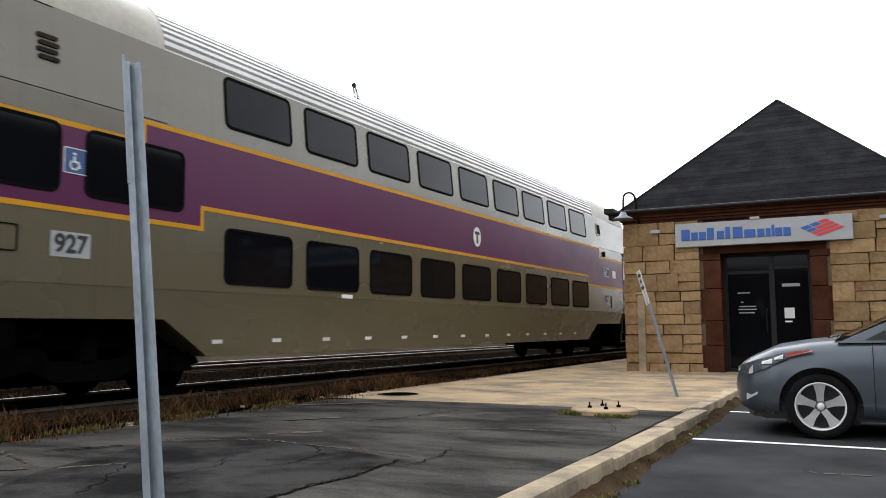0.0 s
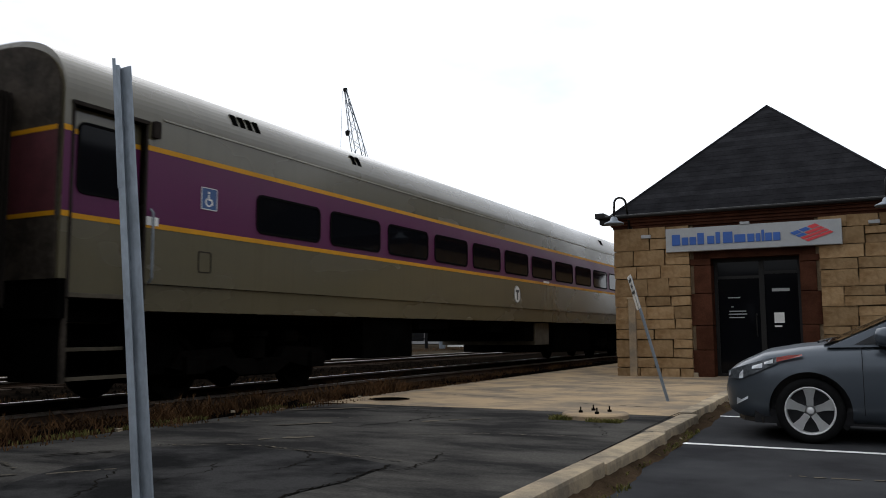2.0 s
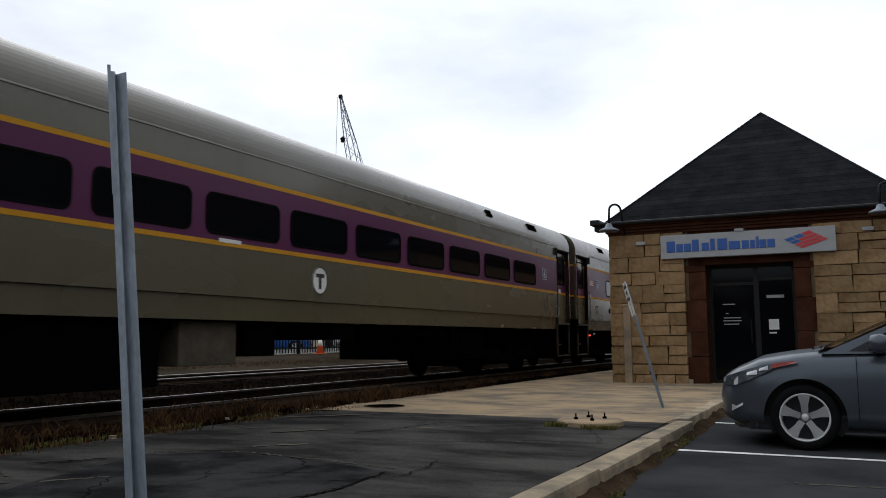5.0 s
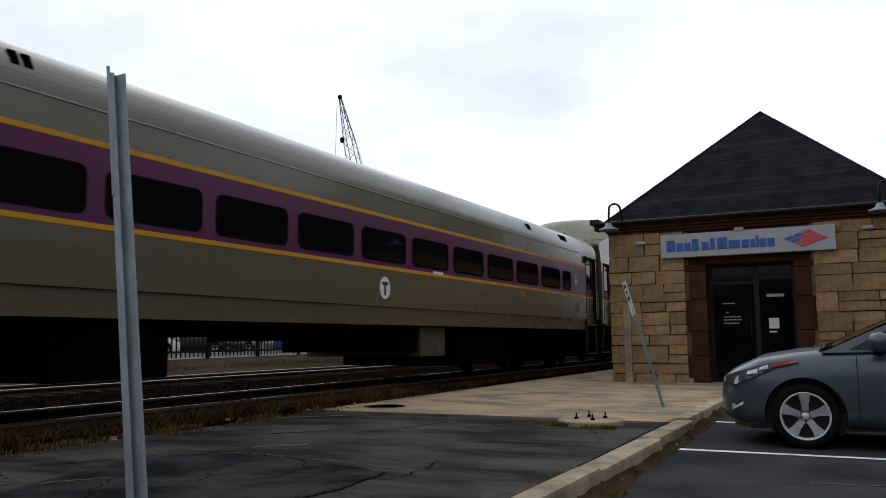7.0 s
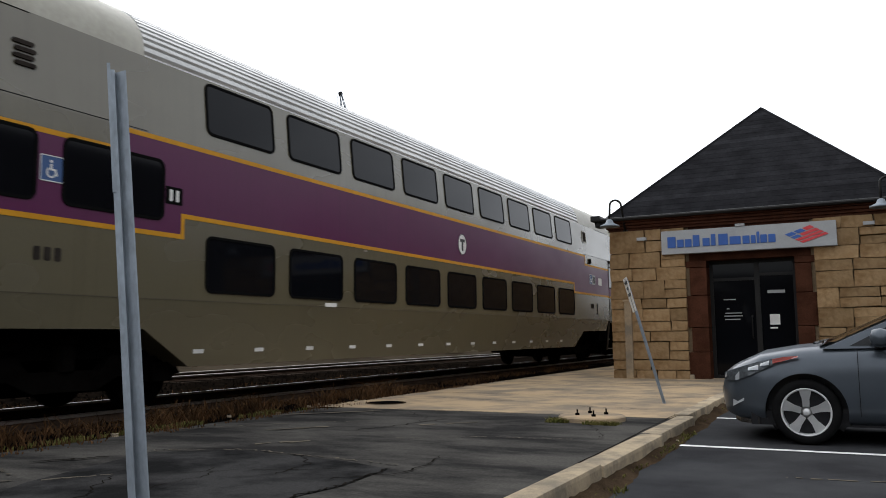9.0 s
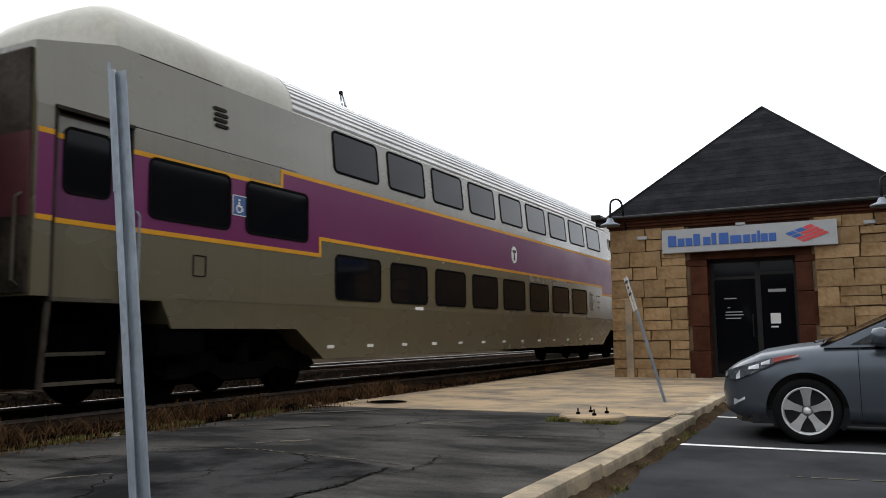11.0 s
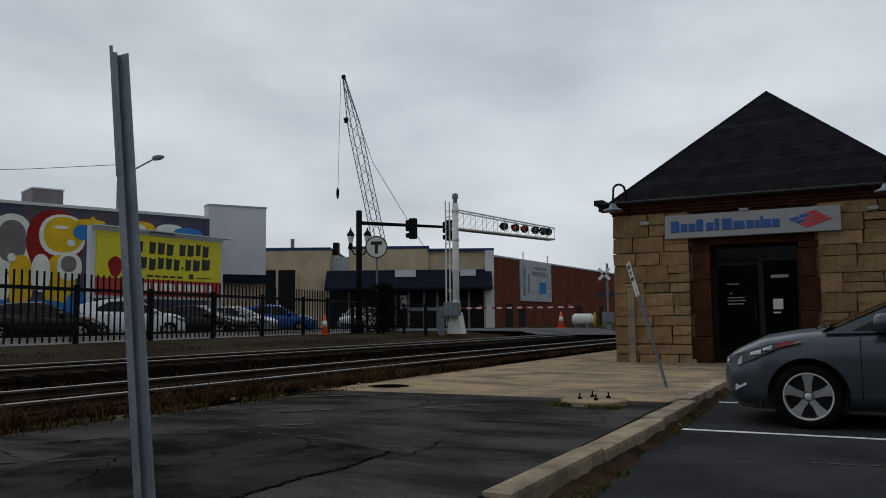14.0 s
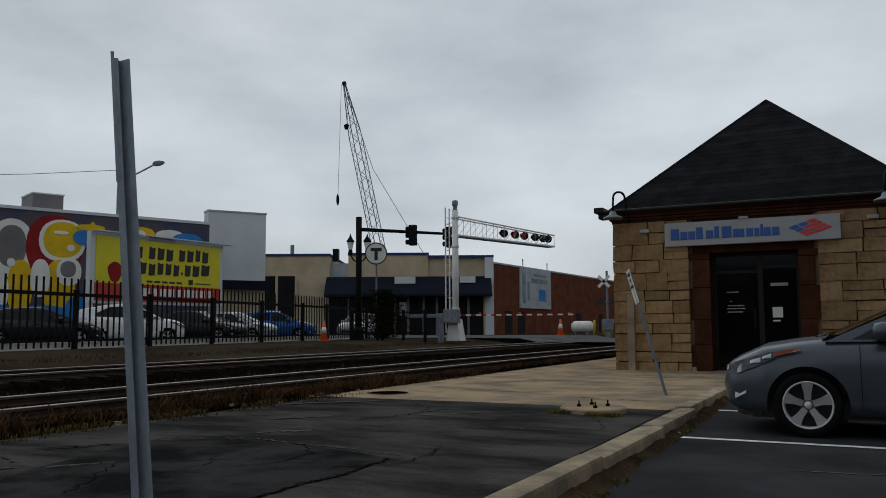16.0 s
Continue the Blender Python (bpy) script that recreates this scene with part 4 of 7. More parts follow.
    part("gutter_corner", box(BX0 - 0.34, BX0 - 0.14, BY - 0.32, BY + 0.3, 3.50, 3.62, 0.02), "frame_dark", b)
    part("gutter_corner", box(BX0 - 0.28, BX0 - 0.02, BY - 0.2, BY + 0.1, 3.38, 3.52, 0.03), "frame_dark", b)
    ex0, ex1, ey, ez, ax, ay, az = BX0 - 0.02, BX1 + 0.02, BY - 0.24, 3.53, -1.80, 20.6, 6.44
    bm = bmesh.new()
    V = [bm.verts.new(p) for p in ((ex0, ey, ez), (ex1, ey, ez), (ax, ay, az), (ex1, 33.7, ez), (ex0, 33.7, ez), (ax, 30.4, az))]
    for f in ((0, 1, 2), (1, 3, 5, 2), (3, 4, 5), (4, 0, 2, 5), (0, 4, 3, 1)):
        bm.faces.new([V[i] for i in f])
    bmesh.ops.recalc_face_normals(bm, faces=bm.faces[:])
    roof = part("roof", bm, "shingle", b, "dark slate hipped roof")
    # slate courses on the front slope
    n = 22
    for k in range(n):
        a0, a1 = k / n, (k + 1.25) / n
        a1 = min(a1, 0.995)
        pts = []
        for a in (a0, a1):
            pts += [((ex0 + (ax - ex0) * a + 0.02, ey + (ay - ey) * a, ez + (az - ez) * a), (ex1 + (ax - ex1) * a - 0.02, ey + (ay - ey) * a, ez + (az - ez) * a))]
        nrm = Vector((0, -(az - ez), ay - ey)).normalized()
        bm = bmesh.new()
        lo, hi = nrm * 0.009, nrm * 0.004
        q = [bm.verts.new(Vector(p) + o) for p, o in ((pts[0][0], lo), (pts[0][1], lo), (pts[1][1], hi), (pts[1][0], hi))]
        q2 = [bm.verts.new(Vector(p) + nrm * 0.001) for p in (pts[0][0], pts[0][1])]
        bm.faces.new(q)
        bm.faces.new((q2[0], q2[1], q[1], q[0]))
        part("slate_course", bm, "shingle", roof)
    for cx in (ex0, ex1):
        part("hip_cap", tube([(cx, ey, ez + 0.01), (ax, ay, az + 0.01)], 0.03, 6), "shingle", roof)
    return b, wall


def ring_y(x0, x1, z0, z1, t, y0, y1):
    bm = bmesh.new()
    for a, b, c, d in ((x0, x0 + t, z0, z1), (x1 - t, x1, z0, z1), (x0 + t, x1 - t, z1 - t, z1), (x0 + t, x1 - t, z0, z0 + t)):
        box(a, b, y0, y1, c, d, bm=bm)
    return bm


bank_thing, front_wall = bank()


def bank_sign():
    s = thing("bank_sign", pose(-1.935, BY - 0.06, 2.95), "long pale grey sign board with blue lettering shapes and red emblem", "sign")
    part("panel", box(-1.66, 1.66, -0.14, 0, -0.245, 0.245, 0.012), "bank_sign", s, "pale grey sign panel")
    for x in (-1.2, 1.2):
        part("bracket", box(x - 0.04, x + 0.04, 0.0, 0.06, -0.15, 0.15), "frame_dark", s)
    part("top_lamp", box(-0.18, 0.0, -0.16, -0.02, 0.247, 0.30, 0.01), "bank_sign", s)
    # lettering as plain shapes: one block a letter, a gap between the words
    x = -1.53
    for w, h in ((0.19, 0.23), (0.15, 0.165), (0.15, 0.165), (0.15, 0.24), (0.0, 0), (0.16, 0.165), (0.10, 0.24), (0.0, 0), (0.21, 0.23), (0.24, 0.165), (0.15, 0.165), (0.10, 0.165),
                 (0.06, 0.23), (0.14, 0.165), (0.15, 0.165)):
        if not w:
            x += 0.035
            continue
        part("letter_block", box(x, x + w * 0.88, -0.152, -0.139, -0.115, -0.115 + h, 0.012), "brand_blue", s, "blue lettering shape")
        x += w * 1.0 + 0.008
    L_, T_, B_ = Vector((0.74, 0.02)), Vector((1.20, 0.175)), Vector((1.06, -0.165))   # corners of the slanting emblem
    def at(a, b):
        q = L_ + (T_ - L_) * a + (B_ - L_) * b
        return (q.x, q.y)
    for a0, a1, b0, b1, col in ((0.0, 0.30, 0.0, 0.26, "brand_blue"), (0.35, 0.64, 0.0, 0.26, "brand_blue"), (0.0, 0.30, 0.32, 0.52, "brand_blue"), (0.69, 1.0, 0.0, 0.26, "brand_red"),
                                (0.35, 1.0, 0.32, 0.52, "brand_red"), (0.0, 1.0, 0.58, 0.76, "brand_red"), (0.0, 1.0, 0.82, 1.0, "brand_red")):
        part("emblem_bar", prism([at(a0, b0), at(a1, b0), at(a1, b1), at(a0, b1)], "y", -0.150, -0.139), col, s, "slanting emblem bar")
    return s


bank_sign()


def gooseneck(x, z):
    g = thing("gooseneck_lamp", pose(x, BY, z), "dark gooseneck wall lamp with shallow shade", "wall lamp", "gooseneck lamps")
    part("base", box(-0.05, 0.05, -0.06, 0.0, -0.42, -0.05, 0.01), "frame_dark", g)
    part("conduit", tube([(0, -0.03, -0.4), (0, -0.03, -1.0)], 0.018, 6), "frame_dark", g)
    arc = [(0, -0.05, -0.1), (0, -0.10, 0.45)] + [(-0.11 + 0.11 * math.cos(a), -0.34 - 0.1 * math.sin(a / 2), 0.44 + 0.11 * math.sin(a)) for a in np.linspace(0, math.pi, 9)] + [(-0.22, -0.5, 0.12)]
    arc[1] = (0, -0.3, 0.36)
    part("neck", tube(arc, 0.024, 8), "frame_dark", g, "curved dark pipe", True)
    part("shade", lathe([(0.02, 0.14), (0.06, 0.12), (0.09, 0.05), (0.20, 0.0), (0.21, -0.03), (0.19, -0.03), (0.08, 0.03)], "z", 20, (-0.22, -0.5, 0.0)), "galv", g, "shallow enamel shade", True)
    return g


gooseneck(-4.38, 3.36)
copy_thing(bpy.data.objects["gooseneck_lamp"], pose(0.72, BY, 3.36))


def downpipe():
    d = thing("downpipe_boxing", pose(-4.36, BY - 0.06, APRON), "tan boxed downpipe standing against the stone wall", "pipe")
    part("boxing", box(-0.075, 0.075, -0.12, 0.03, 0, 1.62, 0.01), "concrete", d)
    part("cap", box(-0.1, 0.1, -0.14, 0.03, 1.62, 1.66, 0.01), "concrete", d)


downpipe()
for x, z, w in ((-4.05, 3.07, 0.4), (0.25, 3.10, 0.5)):
    fl = thing("flood_lamp", pose(x, BY, z), "small pale floodlight bar on the stone wall", "wall lamp", "floodlights")
    part("arm", box(-w / 2, w / 2, -0.07, 0.0, -0.02, 0.02, 0.006), "frame_dark", fl)
    part("head", box(-0.07, 0.13, -0.16, -0.05, -0.035, 0.035, 0.012), "bank_sign", fl)


# ---- near things ----
def kerb_line():
    k = thing("kerb", pose(0, 0, 0), "row of pale granite kerb stones, slightly uneven", "kerb", kind="structure")
    y = -6.0
    while y < 17.0:
        n = random.uniform(1.75, 2.1)
        o = part("kerb_stone", box(kerb_x(y + 1) - 0.005 + random.uniform(-0.014, 0.014), kerb_x(y + 1) + 0.185 + random.uniform(-0.02, 0.02), y + 0.024, min(y + n, 17.2) - 0.03, -0.1, APRON + 0.014 + random.uniform(-0.014, 0.016), 0.03), "kerb", k)
        y += n


kerb_line()


def kerb_dirt():
    """Soil and grit heaped unevenly along the foot of the kerb."""
    bm = bmesh.new()
    rnd = random.Random(12)
    rows = []
    for k in range(181):
        y = 1.0 + k * 0.09
        x = kerb_x(y) + 0.165
        h = 0.055 + 0.045 * noise.noise(Vector((0.0, y * 1.7, 4.0))) + rnd.uniform(-0.008, 0.008)
        w = 0.10 + 0.06 * noise.noise(Vector((3.0, y * 1.3, 1.0))) + rnd.uniform(-0.012, 0.012)
        rows.append([bm.verts.new(p) for p in ((x, y, max(h, 0.012)), (x + 0.03, y, max(h, 0.012) * 0.85), (x + 0.05 + w * 0.5, y, 0.018), (x + 0.05 + w, y, -0.004))])
    for a, b in zip(rows, rows[1:]):
        for i in range(3):
            bm.faces.new((a[i], a[i + 1], b[i + 1], b[i]))
    tagged(finish("kerb_dirt", bm, "soil", smooth=True), "brown soil and grit heaped along the foot of the kerb", "dirt", kind="structure")


kerb_dirt()


def lot_lines():
    for y0, x0, x1 in ((8.02, -1.66, 4.0), (10.75, -1.74, 4.0), (5.3, 1.5, 4.0)):
        bm = bmesh.new()
        n = 40
        A = [[bm.verts.new((x0 + (x1 - x0) * i / n, y0 + e * 0.05 + random.uniform(-0.007, 0.007), 0.005)) for i in range(n + 1)] for e in (-1, 1)]
        for i in range(n):
            bm.faces.new((A[0][i], A[0][i + 1], A[1][i + 1], A[1][i]))
        tagged(finish("parking_line", bm, "paint"), "worn white painted parking line on asphalt", "road marking", "parking lines", "structure")


lot_lines()


def wiggle(pts, width, mat, name, label, z=APRON + 0.014, jit=0.05, n=14):
    """A thin irregular mark lying on the ground along a line."""
    bm = bmesh.new()
    pts = [Vector((*p, z)) for p in pts]
    line = []
    for a, b in zip(pts, pts[1:]):
        for i in range(n):
            q = a.lerp(b, i / n)
            line.append(q + Vector((random.uniform(-jit, jit), random.uniform(-jit, jit), 0)) * 0.6)
    line.append(pts[-1])
    L = []
    for i, p in enumerate(line):
        d = (line[min(i + 1, len(line) - 1)] - line[max(i - 1, 0)]).normalized()
        s = Vector((-d.y, d.x, 0)) * width * random.uniform(0.35, 1.1) * (0.25 if i in (0, len(line) - 1) else 1)
        L.append((bm.verts.new(p - s), bm.verts.new(p + s)))
    for a, b in zip(L, L[1:]):
        if mat == "patch" and random.random() < 0.3:
            continue
        bm.faces.new((a[0], b[0], b[1], a[1]))
    bm.normal_update()
    for f in bm.faces:
        if f.normal.z < 0:
            f.normal_flip()
    return tagged(finish(name, bm, mat), label, name.replace("_", " "), kind="structure")


for pts, w in (([(-2.95, 3.3), (-2.98, 3.95), (-2.93, 4.31), (-2.99, 5.0)], 0.02), ([(-4.53, 6.92), (-4.33, 7.47), (-4.16, 8.24)], 0.018), ([(-5.32, 5.04), (-5.11, 5.21), (-4.71, 5.43)], 0.016),
               ([(-4.0, 3.2), (-4.16, 3.43), (-4.56, 4.01)], 0.013), ([(-5.7, 9.21), (-4.6, 9.2), (-2.4, 9.2)], 0.013), ([(-5.66, 4.2), (-5.35, 4.67)], 0.05)):
    wiggle(pts, w * 0.6, "crack", "pavement_crack", "dark crack in the asphalt apron")
for pts, w in (([(-5.3, 3.4), (-4.83, 3.76), (-4.62, 4.06)], 0.03), ([(-4.82, 5.66), (-4.42, 6.1)], 0.05),
               ([(-4.17, 7.54), (-3.69, 8.05)], 0.06), ([(-5.4, 6.6), (-4.9, 7.2)], 0.06), ([(-6.3, 8.0), (-5.4, 8.9)], 0.06)):
    wiggle(pts, w, "patch", "pale_patch", "pale worn streak on the asphalt apron", jit=0.04, n=9, z=APRON + 0.0135)
for pts, w in (([(-5.35, 5.02), (-4.6, 5.40), (-3.8, 5.30), (-3.0, 5.16)], 0.013), ([(-6.2, 4.1), (-5.2, 3.75)], 0.022), ([(-3.9, 6.5), (-3.1, 6.9), (-2.3, 7.0)], 0.012), ([(-6.4, 6.2), (-5.5, 7.3), (-4.6, 7.9)], 0.012)):
    wiggle(pts, w, "patch", "pale_seam", "pale gritty seam in the asphalt apron", jit=0.05, n=24, z=APRON + 0.0145)
rnd_c = random.Random(21)
for k in range(9):
    x, y, a = rnd_c.uniform(-6.0, -2.4), rnd_c.uniform(3.2, 8.8), rnd_c.uniform(0, math.tau)
    q = [(x, y)]
    for _ in range(3):
        a += rnd_c.uniform(-0.7, 0.7)
        x, y = min(max(x + 0.45 * math.cos(a), -6.2), -2.1), min(max(y + 0.45 * math.sin(a), 2.8), 9.0)
        q.append((x, y))
    wiggle(q, rnd_c.uniform(0.004, 0.009), "crack", "pavement_crack", "dark crack in the asphalt apron", n=8)
for k in range(6):
    x, y, a = rnd_c.uniform(-1.3, 0.4), rnd_c.uniform(4.6, 7.4), rnd_c.uniform(-0.4, 0.4)
    wiggle([(x, y), (x + 0.4 * math.cos(a), y + 0.4 * math.sin(a)), (x + 0.9 * math.cos(a), y + 0.7 * math.sin(a))], rnd_c.uniform(0.008, 0.025), "patch" if k % 2 else "crack", "lot_crack", "worn crack in the parking lot asphalt", z=0.004, n=8)
wiggle([(-1.80, 3.0), (-1.925, 9.0), (-1.99, 17)], 0.009, "crack", "kerb_joint", "dirt-filled joint along the kerb stones", jit=0.01, n=30, z=APRON + 0.006)
wiggle([(-1.58, 2.5), (-1.72, 9.0), (-1.78, 17)], 0.02, "soil", "kerb_foot_dirt", "dirt gathered along the foot of the kerb", jit=0.02, n=40, z=0.004)
for y, x0, x1 in ((12.2, -6.4, -2.0), (15.0, -6.4, -2.0)):
    wiggle([(x0, y), (x1, y)], 0.012, "crack", "pavement_joint", "dark joint across the concrete pavement", jit=0.01, z=APRON + 0.008)
for pts in ([(-5.6, 13.6), (-3.6, 13.2)], [(-5.9, 11.2), (-4.4, 10.9)], [(-4.8, 16.2), (-3.0, 16.0)], [(-3.4, 10.4), (-2.2, 10.1)]):
    wiggle(pts, 0.02, "patch", "pavement_stain", "grey stain on the concrete pavement", jit=0.05, z=APRON + 0.007)


bm = bmesh.new()
bm.faces.new([bm.verts.new((x, y, APRON + 0.0115)) for x, y in ((-5.25, 4.98), (-4.9, 3.6), (-4.2, 2.4), (-2.96, 2.4), (-2.95, 3.3), (-2.97, 3.95), (-2.92, 4.31), (-2.99, 5.0), (-3.4, 5.16), (-3.81, 5.24), (-4.3, 5.28), (-4.66, 5.33))])
bm.normal_update()
for f in bm.faces:
    if f.normal.z < 0:
        f.normal_flip()
tagged(finish("asphalt_patch", bm, "asphalt_dark"), "darker asphalt repair patch in the apron", "asphalt patch", kind="structure")


def post():
    """A steel sign post of channel section with rows of holes, its plate gone."""
    base, top = Vector((-2.085, 1.98, APRON)), Vector((-2.615, 2.255, 2.14))
    d = (top - base)
    h = d.length
    zax = d.normalized()
    xax = Vector((0.66, 0.75, 0))
    xax = (xax - zax * xax.dot(zax)).normalized()
    m = Matrix((xax, zax.cross(xax), zax)).transposed().to_4x4()
    m.translation = base
    p = thing("sign_post", m, "leaning galvanised steel channel post without its sign", "sign post")
    prof = [(-0.034, 0.002), (-0.013, 0.002), (-0.007, 0.024), (-0.003, 0.025), (0.030, 0.0045), (0.0345, 0.004), (0.0345, 0.0), (0.029, 0.0), (-0.004, 0.020), (-0.010, -0.002), (-0.034, -0.002)]
    part("channel", prism(prof, "z", -0.3, h), "galv", p, "galvanised channel steel")
    part("lap_piece", box(-0.037, -0.024, -0.004, 0.003, h - 0.55, h + 0.03, 0.001), "galv", p)
    return p


post()


def leaning_sign():
    base, top = Vector((-2.37, 11.15, APRON)), Vector((-2.83, 11.15, 1.84))
    s = thing("leaning_sign", pose(*base), "bent grey post leaning with a small white parking sign seen edge-on", "street sign")
    d = top - base
    part("pole", prism([(-0.025, -0.02), (0.025, -0.02), (0.025, 0.0), (0.008, 0.015), (-0.008, 0.015), (-0.025, 0.0)], "z", -0.05, d.length - 0.02), "galv", s, "grey channel post").matrix_local = d.to_track_quat("Z", "Y").to_matrix().to_4x4()
    m = Matrix.Translation(d * 0.86) @ d.to_track_quat("Z", "Y").to_matrix().to_4x4() @ pose(0, -0.02, 0, 0, 0, 26)
    part("plate", box(-0.12, 0.12, -0.005, 0.0, -0.24, 0.24, 0.002), "white", s, "white sign plate with dark lettering bars").matrix_local = m
    for z, w in ((0.17, 0.17), (0.09, 0.10), (0.0, 0.17)):
        part("bar", box(-w / 2, w / 2, -0.0075, -0.005, z - 0.02, z + 0.02), "black", s).matrix_local = m
    return s


leaning_sign()


def lamp_pad():
    p = thing("lamp_base_pad", pose(-2.64, 8.72, APRON), "round concrete footing with four rusty anchor bolts", "concrete footing")
    part("pad", lathe([(0.36, -0.05), (0.36, 0.045), (0.34, 0.06), (0.0, 0.065)], "z", 28), "concrete", p, "round tan concrete pad")
    for a in range(4):
        x, y = 0.15 * math.cos(a * math.pi / 2 + 0.5), 0.2 * math.sin(a * math.pi / 2 + 0.5)
        b = part("bolt", tube([(x, y, 0.05), (x, y, 0.125)], 0.009, 6), "under", p, "rusty anchor bolt")
        part("nut", lathe([(0.024, 0.062), (0.024, 0.085), (0.016, 0.085)], "z", 6, (x, y, 0)), "under", b)


lamp_pad()
mh = thing("manhole_cover", pose(-6.0, 10.0, APRON + 0.004), "dark iron utility cover in the pavement", "manhole cover")
part("cover", lathe([(0.24, -0.02), (0.24, 0.012), (0.0, 0.012)], "z", 24), "under", mh)
part("rim", lathe([(0.28, -0.02), (0.28, 0.008), (0.245, 0.008), (0.245, -0.02)], "z", 24), "soil", mh)


def blades(name, spots, mat, label, category):
    """Many single blades as one mesh; spots: x0, x1, y0, y1, z, count, height."""
    vs, fs = [], []
    rnd = random.Random(7)
    for x0, x1, y0, y1, z, n, h in spots:
        for _ in range(n):
            x, y = rnd.uniform(x0, x1), rnd.uniform(y0, y1)
            clump = noise.noise(Vector((x * 1.9, y * 1.5, 3.1))) + 0.5 * noise.noise(Vector((x * 5.0, y * 5.0, 1.7)))
            if clump < rnd.uniform(-0.35, 0.3):
                continue
            a, hh, w = rnd.uniform(0, math.tau), h * rnd.uniform(0.25, 0.95) * (0.7 + 0.8 * clump), rnd.uniform(0.004, 0.011)
            lx, ly = rnd.gauss(0, 0.7) * hh, rnd.gauss(0, 0.7) * hh
            c, s = math.cos(a) * w, math.sin(a) * w
            i = len(vs)
            vs += [(x - c, y - s, z - 0.02), (x + c, y + s, z - 0.02), (x + lx * 0.4 + c * 0.7, y + ly * 0.4 + s * 0.7, z + hh * 0.6), (x + lx * 0.4 - c * 0.7, y + ly * 0.4 - s * 0.7, z + hh * 0.6), (x + lx, y + ly, z + hh)]
            fs += [(i, i + 1, i + 2, i + 3), (i + 3, i + 2, i + 4)]
    me = bpy.data.meshes.new(name)
    me.from_pydata(vs, [], fs)
    me.materials.append(M[mat])
    return tagged(new(name, me), label, category, kind="stuff")


blades("dry_weeds", [(-7.75, -6.55, 2, 16, 0.09, 9000, 0.10), (-7.45, -6.75, 2, 12, 0.1, 5200, 0.30), (-6.7, -6.2, 2, 10, 0.13, 1500, 0.05), (-7.75, -7.2, 11, 24, 0.1, 3500, 0.14), (-11.9, -10.3, 3, 22, 0.06, 3500, 0.09), (-20.5, -16.6, 8, 45, 0.3, 7000, 0.12)], "weed",
       "dry brown weeds along the railway track", "weeds")
blades("green_weeds", [(-3.05, -2.8, 8.3, 8.65, APRON, 420, 0.08), (-2.6, -2.25, 8.25, 8.45, APRON, 420, 0.05), (-1.64, -1.46, 2.6, 5.6, 0.0, 1300, 0.06), (-1.72, -1.58, 5.4, 9, 0.0, 1100, 0.06), (-1.79, -1.70, 9, 14, 0.0, 700, 0.06),
                       (-3.03, -2.97, 4.38, 4.46, APRON, 14, 0.07), (-6.75, -6.55, 2, 9, APRON, 1500, 0.05)], "grass",
       "green grass and weeds at the kerb and footing", "grass")


def stones_loose():
    vs, fs = [], []
    rnd = random.Random(3)
    for _ in range(9000):
        x, y = rnd.choice((rnd.uniform(-16.4, -7.2), rnd.uniform(-10.4, -7.3), rnd.uniform(-7.4, -6.7))), rnd.uniform(3, 26)
        r = rnd.uniform(0.012, 0.035)
        z = 0.10
        i = len(vs)
        vs += [(x - r, y - r * 0.6, z - 0.02), (x + r, y - r, z - 0.02), (x + r * 0.6, y + r, z - 0.02), (x - r * 0.7, y + r * 0.8, z - 0.02), (x + rnd.uniform(-r, r) * 0.5, y + rnd.uniform(-r, r) * 0.5, z + r)]
        fs += [(i, i + 1, i + 4), (i + 1, i + 2, i + 4), (i + 2, i + 3, i + 4), (i + 3, i, i + 4)]
    me = bpy.data.meshes.new("ballast_stones")
    me.from_pydata(vs, [], fs)
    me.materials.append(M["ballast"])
    tagged(new("ballast_stones", me), "dark crushed stones lying between the rails", "ballast", kind="stuff")


stones_loose()
for k in range(16):
    rx, ry = (random.uniform(-1.78, -1.62), random.uniform(7.9, 8.5)) if k < 5 else (random.uniform(-6.9, -6.2), random.uniform(5, 12))
    bm = box(-0.03, 0.03, -0.025, 0.025, 0, 0.03, 0.008)
    for v in bm.verts:
        v.co *= random.uniform(0.7, 1.2)
    o = finish("litter_stone", bm, "kerb")
    o.matrix_world = pose(rx, ry, 0.0 if k < 5 else APRON - 0.02, 0, 0, random.uniform(0, 180))
    tagged(o, "small pale loose stone on the ground", "stone", "loose stones")

M["car_glass"] = material("car_glass", (0.015, 0.017, 0.02), 0.04, var=0.1, scale=1, bump=0.0)
M["tyre"] = material("tyre_rubber", (0.012, 0.012, 0.012), 0.85, var=0.2, scale=8, fine=60, bump=0.2)
M["alloy"] = material("alloy_wheel", (0.72, 0.72, 0.71), 0.35, 0.25, var=0.12, scale=4, bump=0.02)
M["lens"] = material("lamp_lens", (0.75, 0.78, 0.80), 0.08, 0.3, var=0.2, scale=9, bump=0.0)
M["lamp_dark"] = material("lamp_housing", (0.02, 0.02, 0.022), 0.2, var=0.2)
M["lamp_smoke"] = material("lamp_smoked_lens", (0.16, 0.175, 0.19), 0.08, 0.2, var=0.4, scale=14, bump=0.0)
M["amber"] = material("amber_lens", (0.36, 0.045, 0.03), 0.2, var=0.1)


def car_paint(name, c, metal=0.35):
    M[name] = material(name, c, 0.28, metal, var=0.08, scale=1.2, fine=200, bump=0.0)


car_paint("paint_grey", (0.075, 0.088, 0.104))
car_paint("paint_white", (0.84, 0.85, 0.86), 0.0)
car_paint("paint_black", (0.012, 0.013, 0.015))
car_paint("paint_silver", (0.36, 0.37, 0.38))
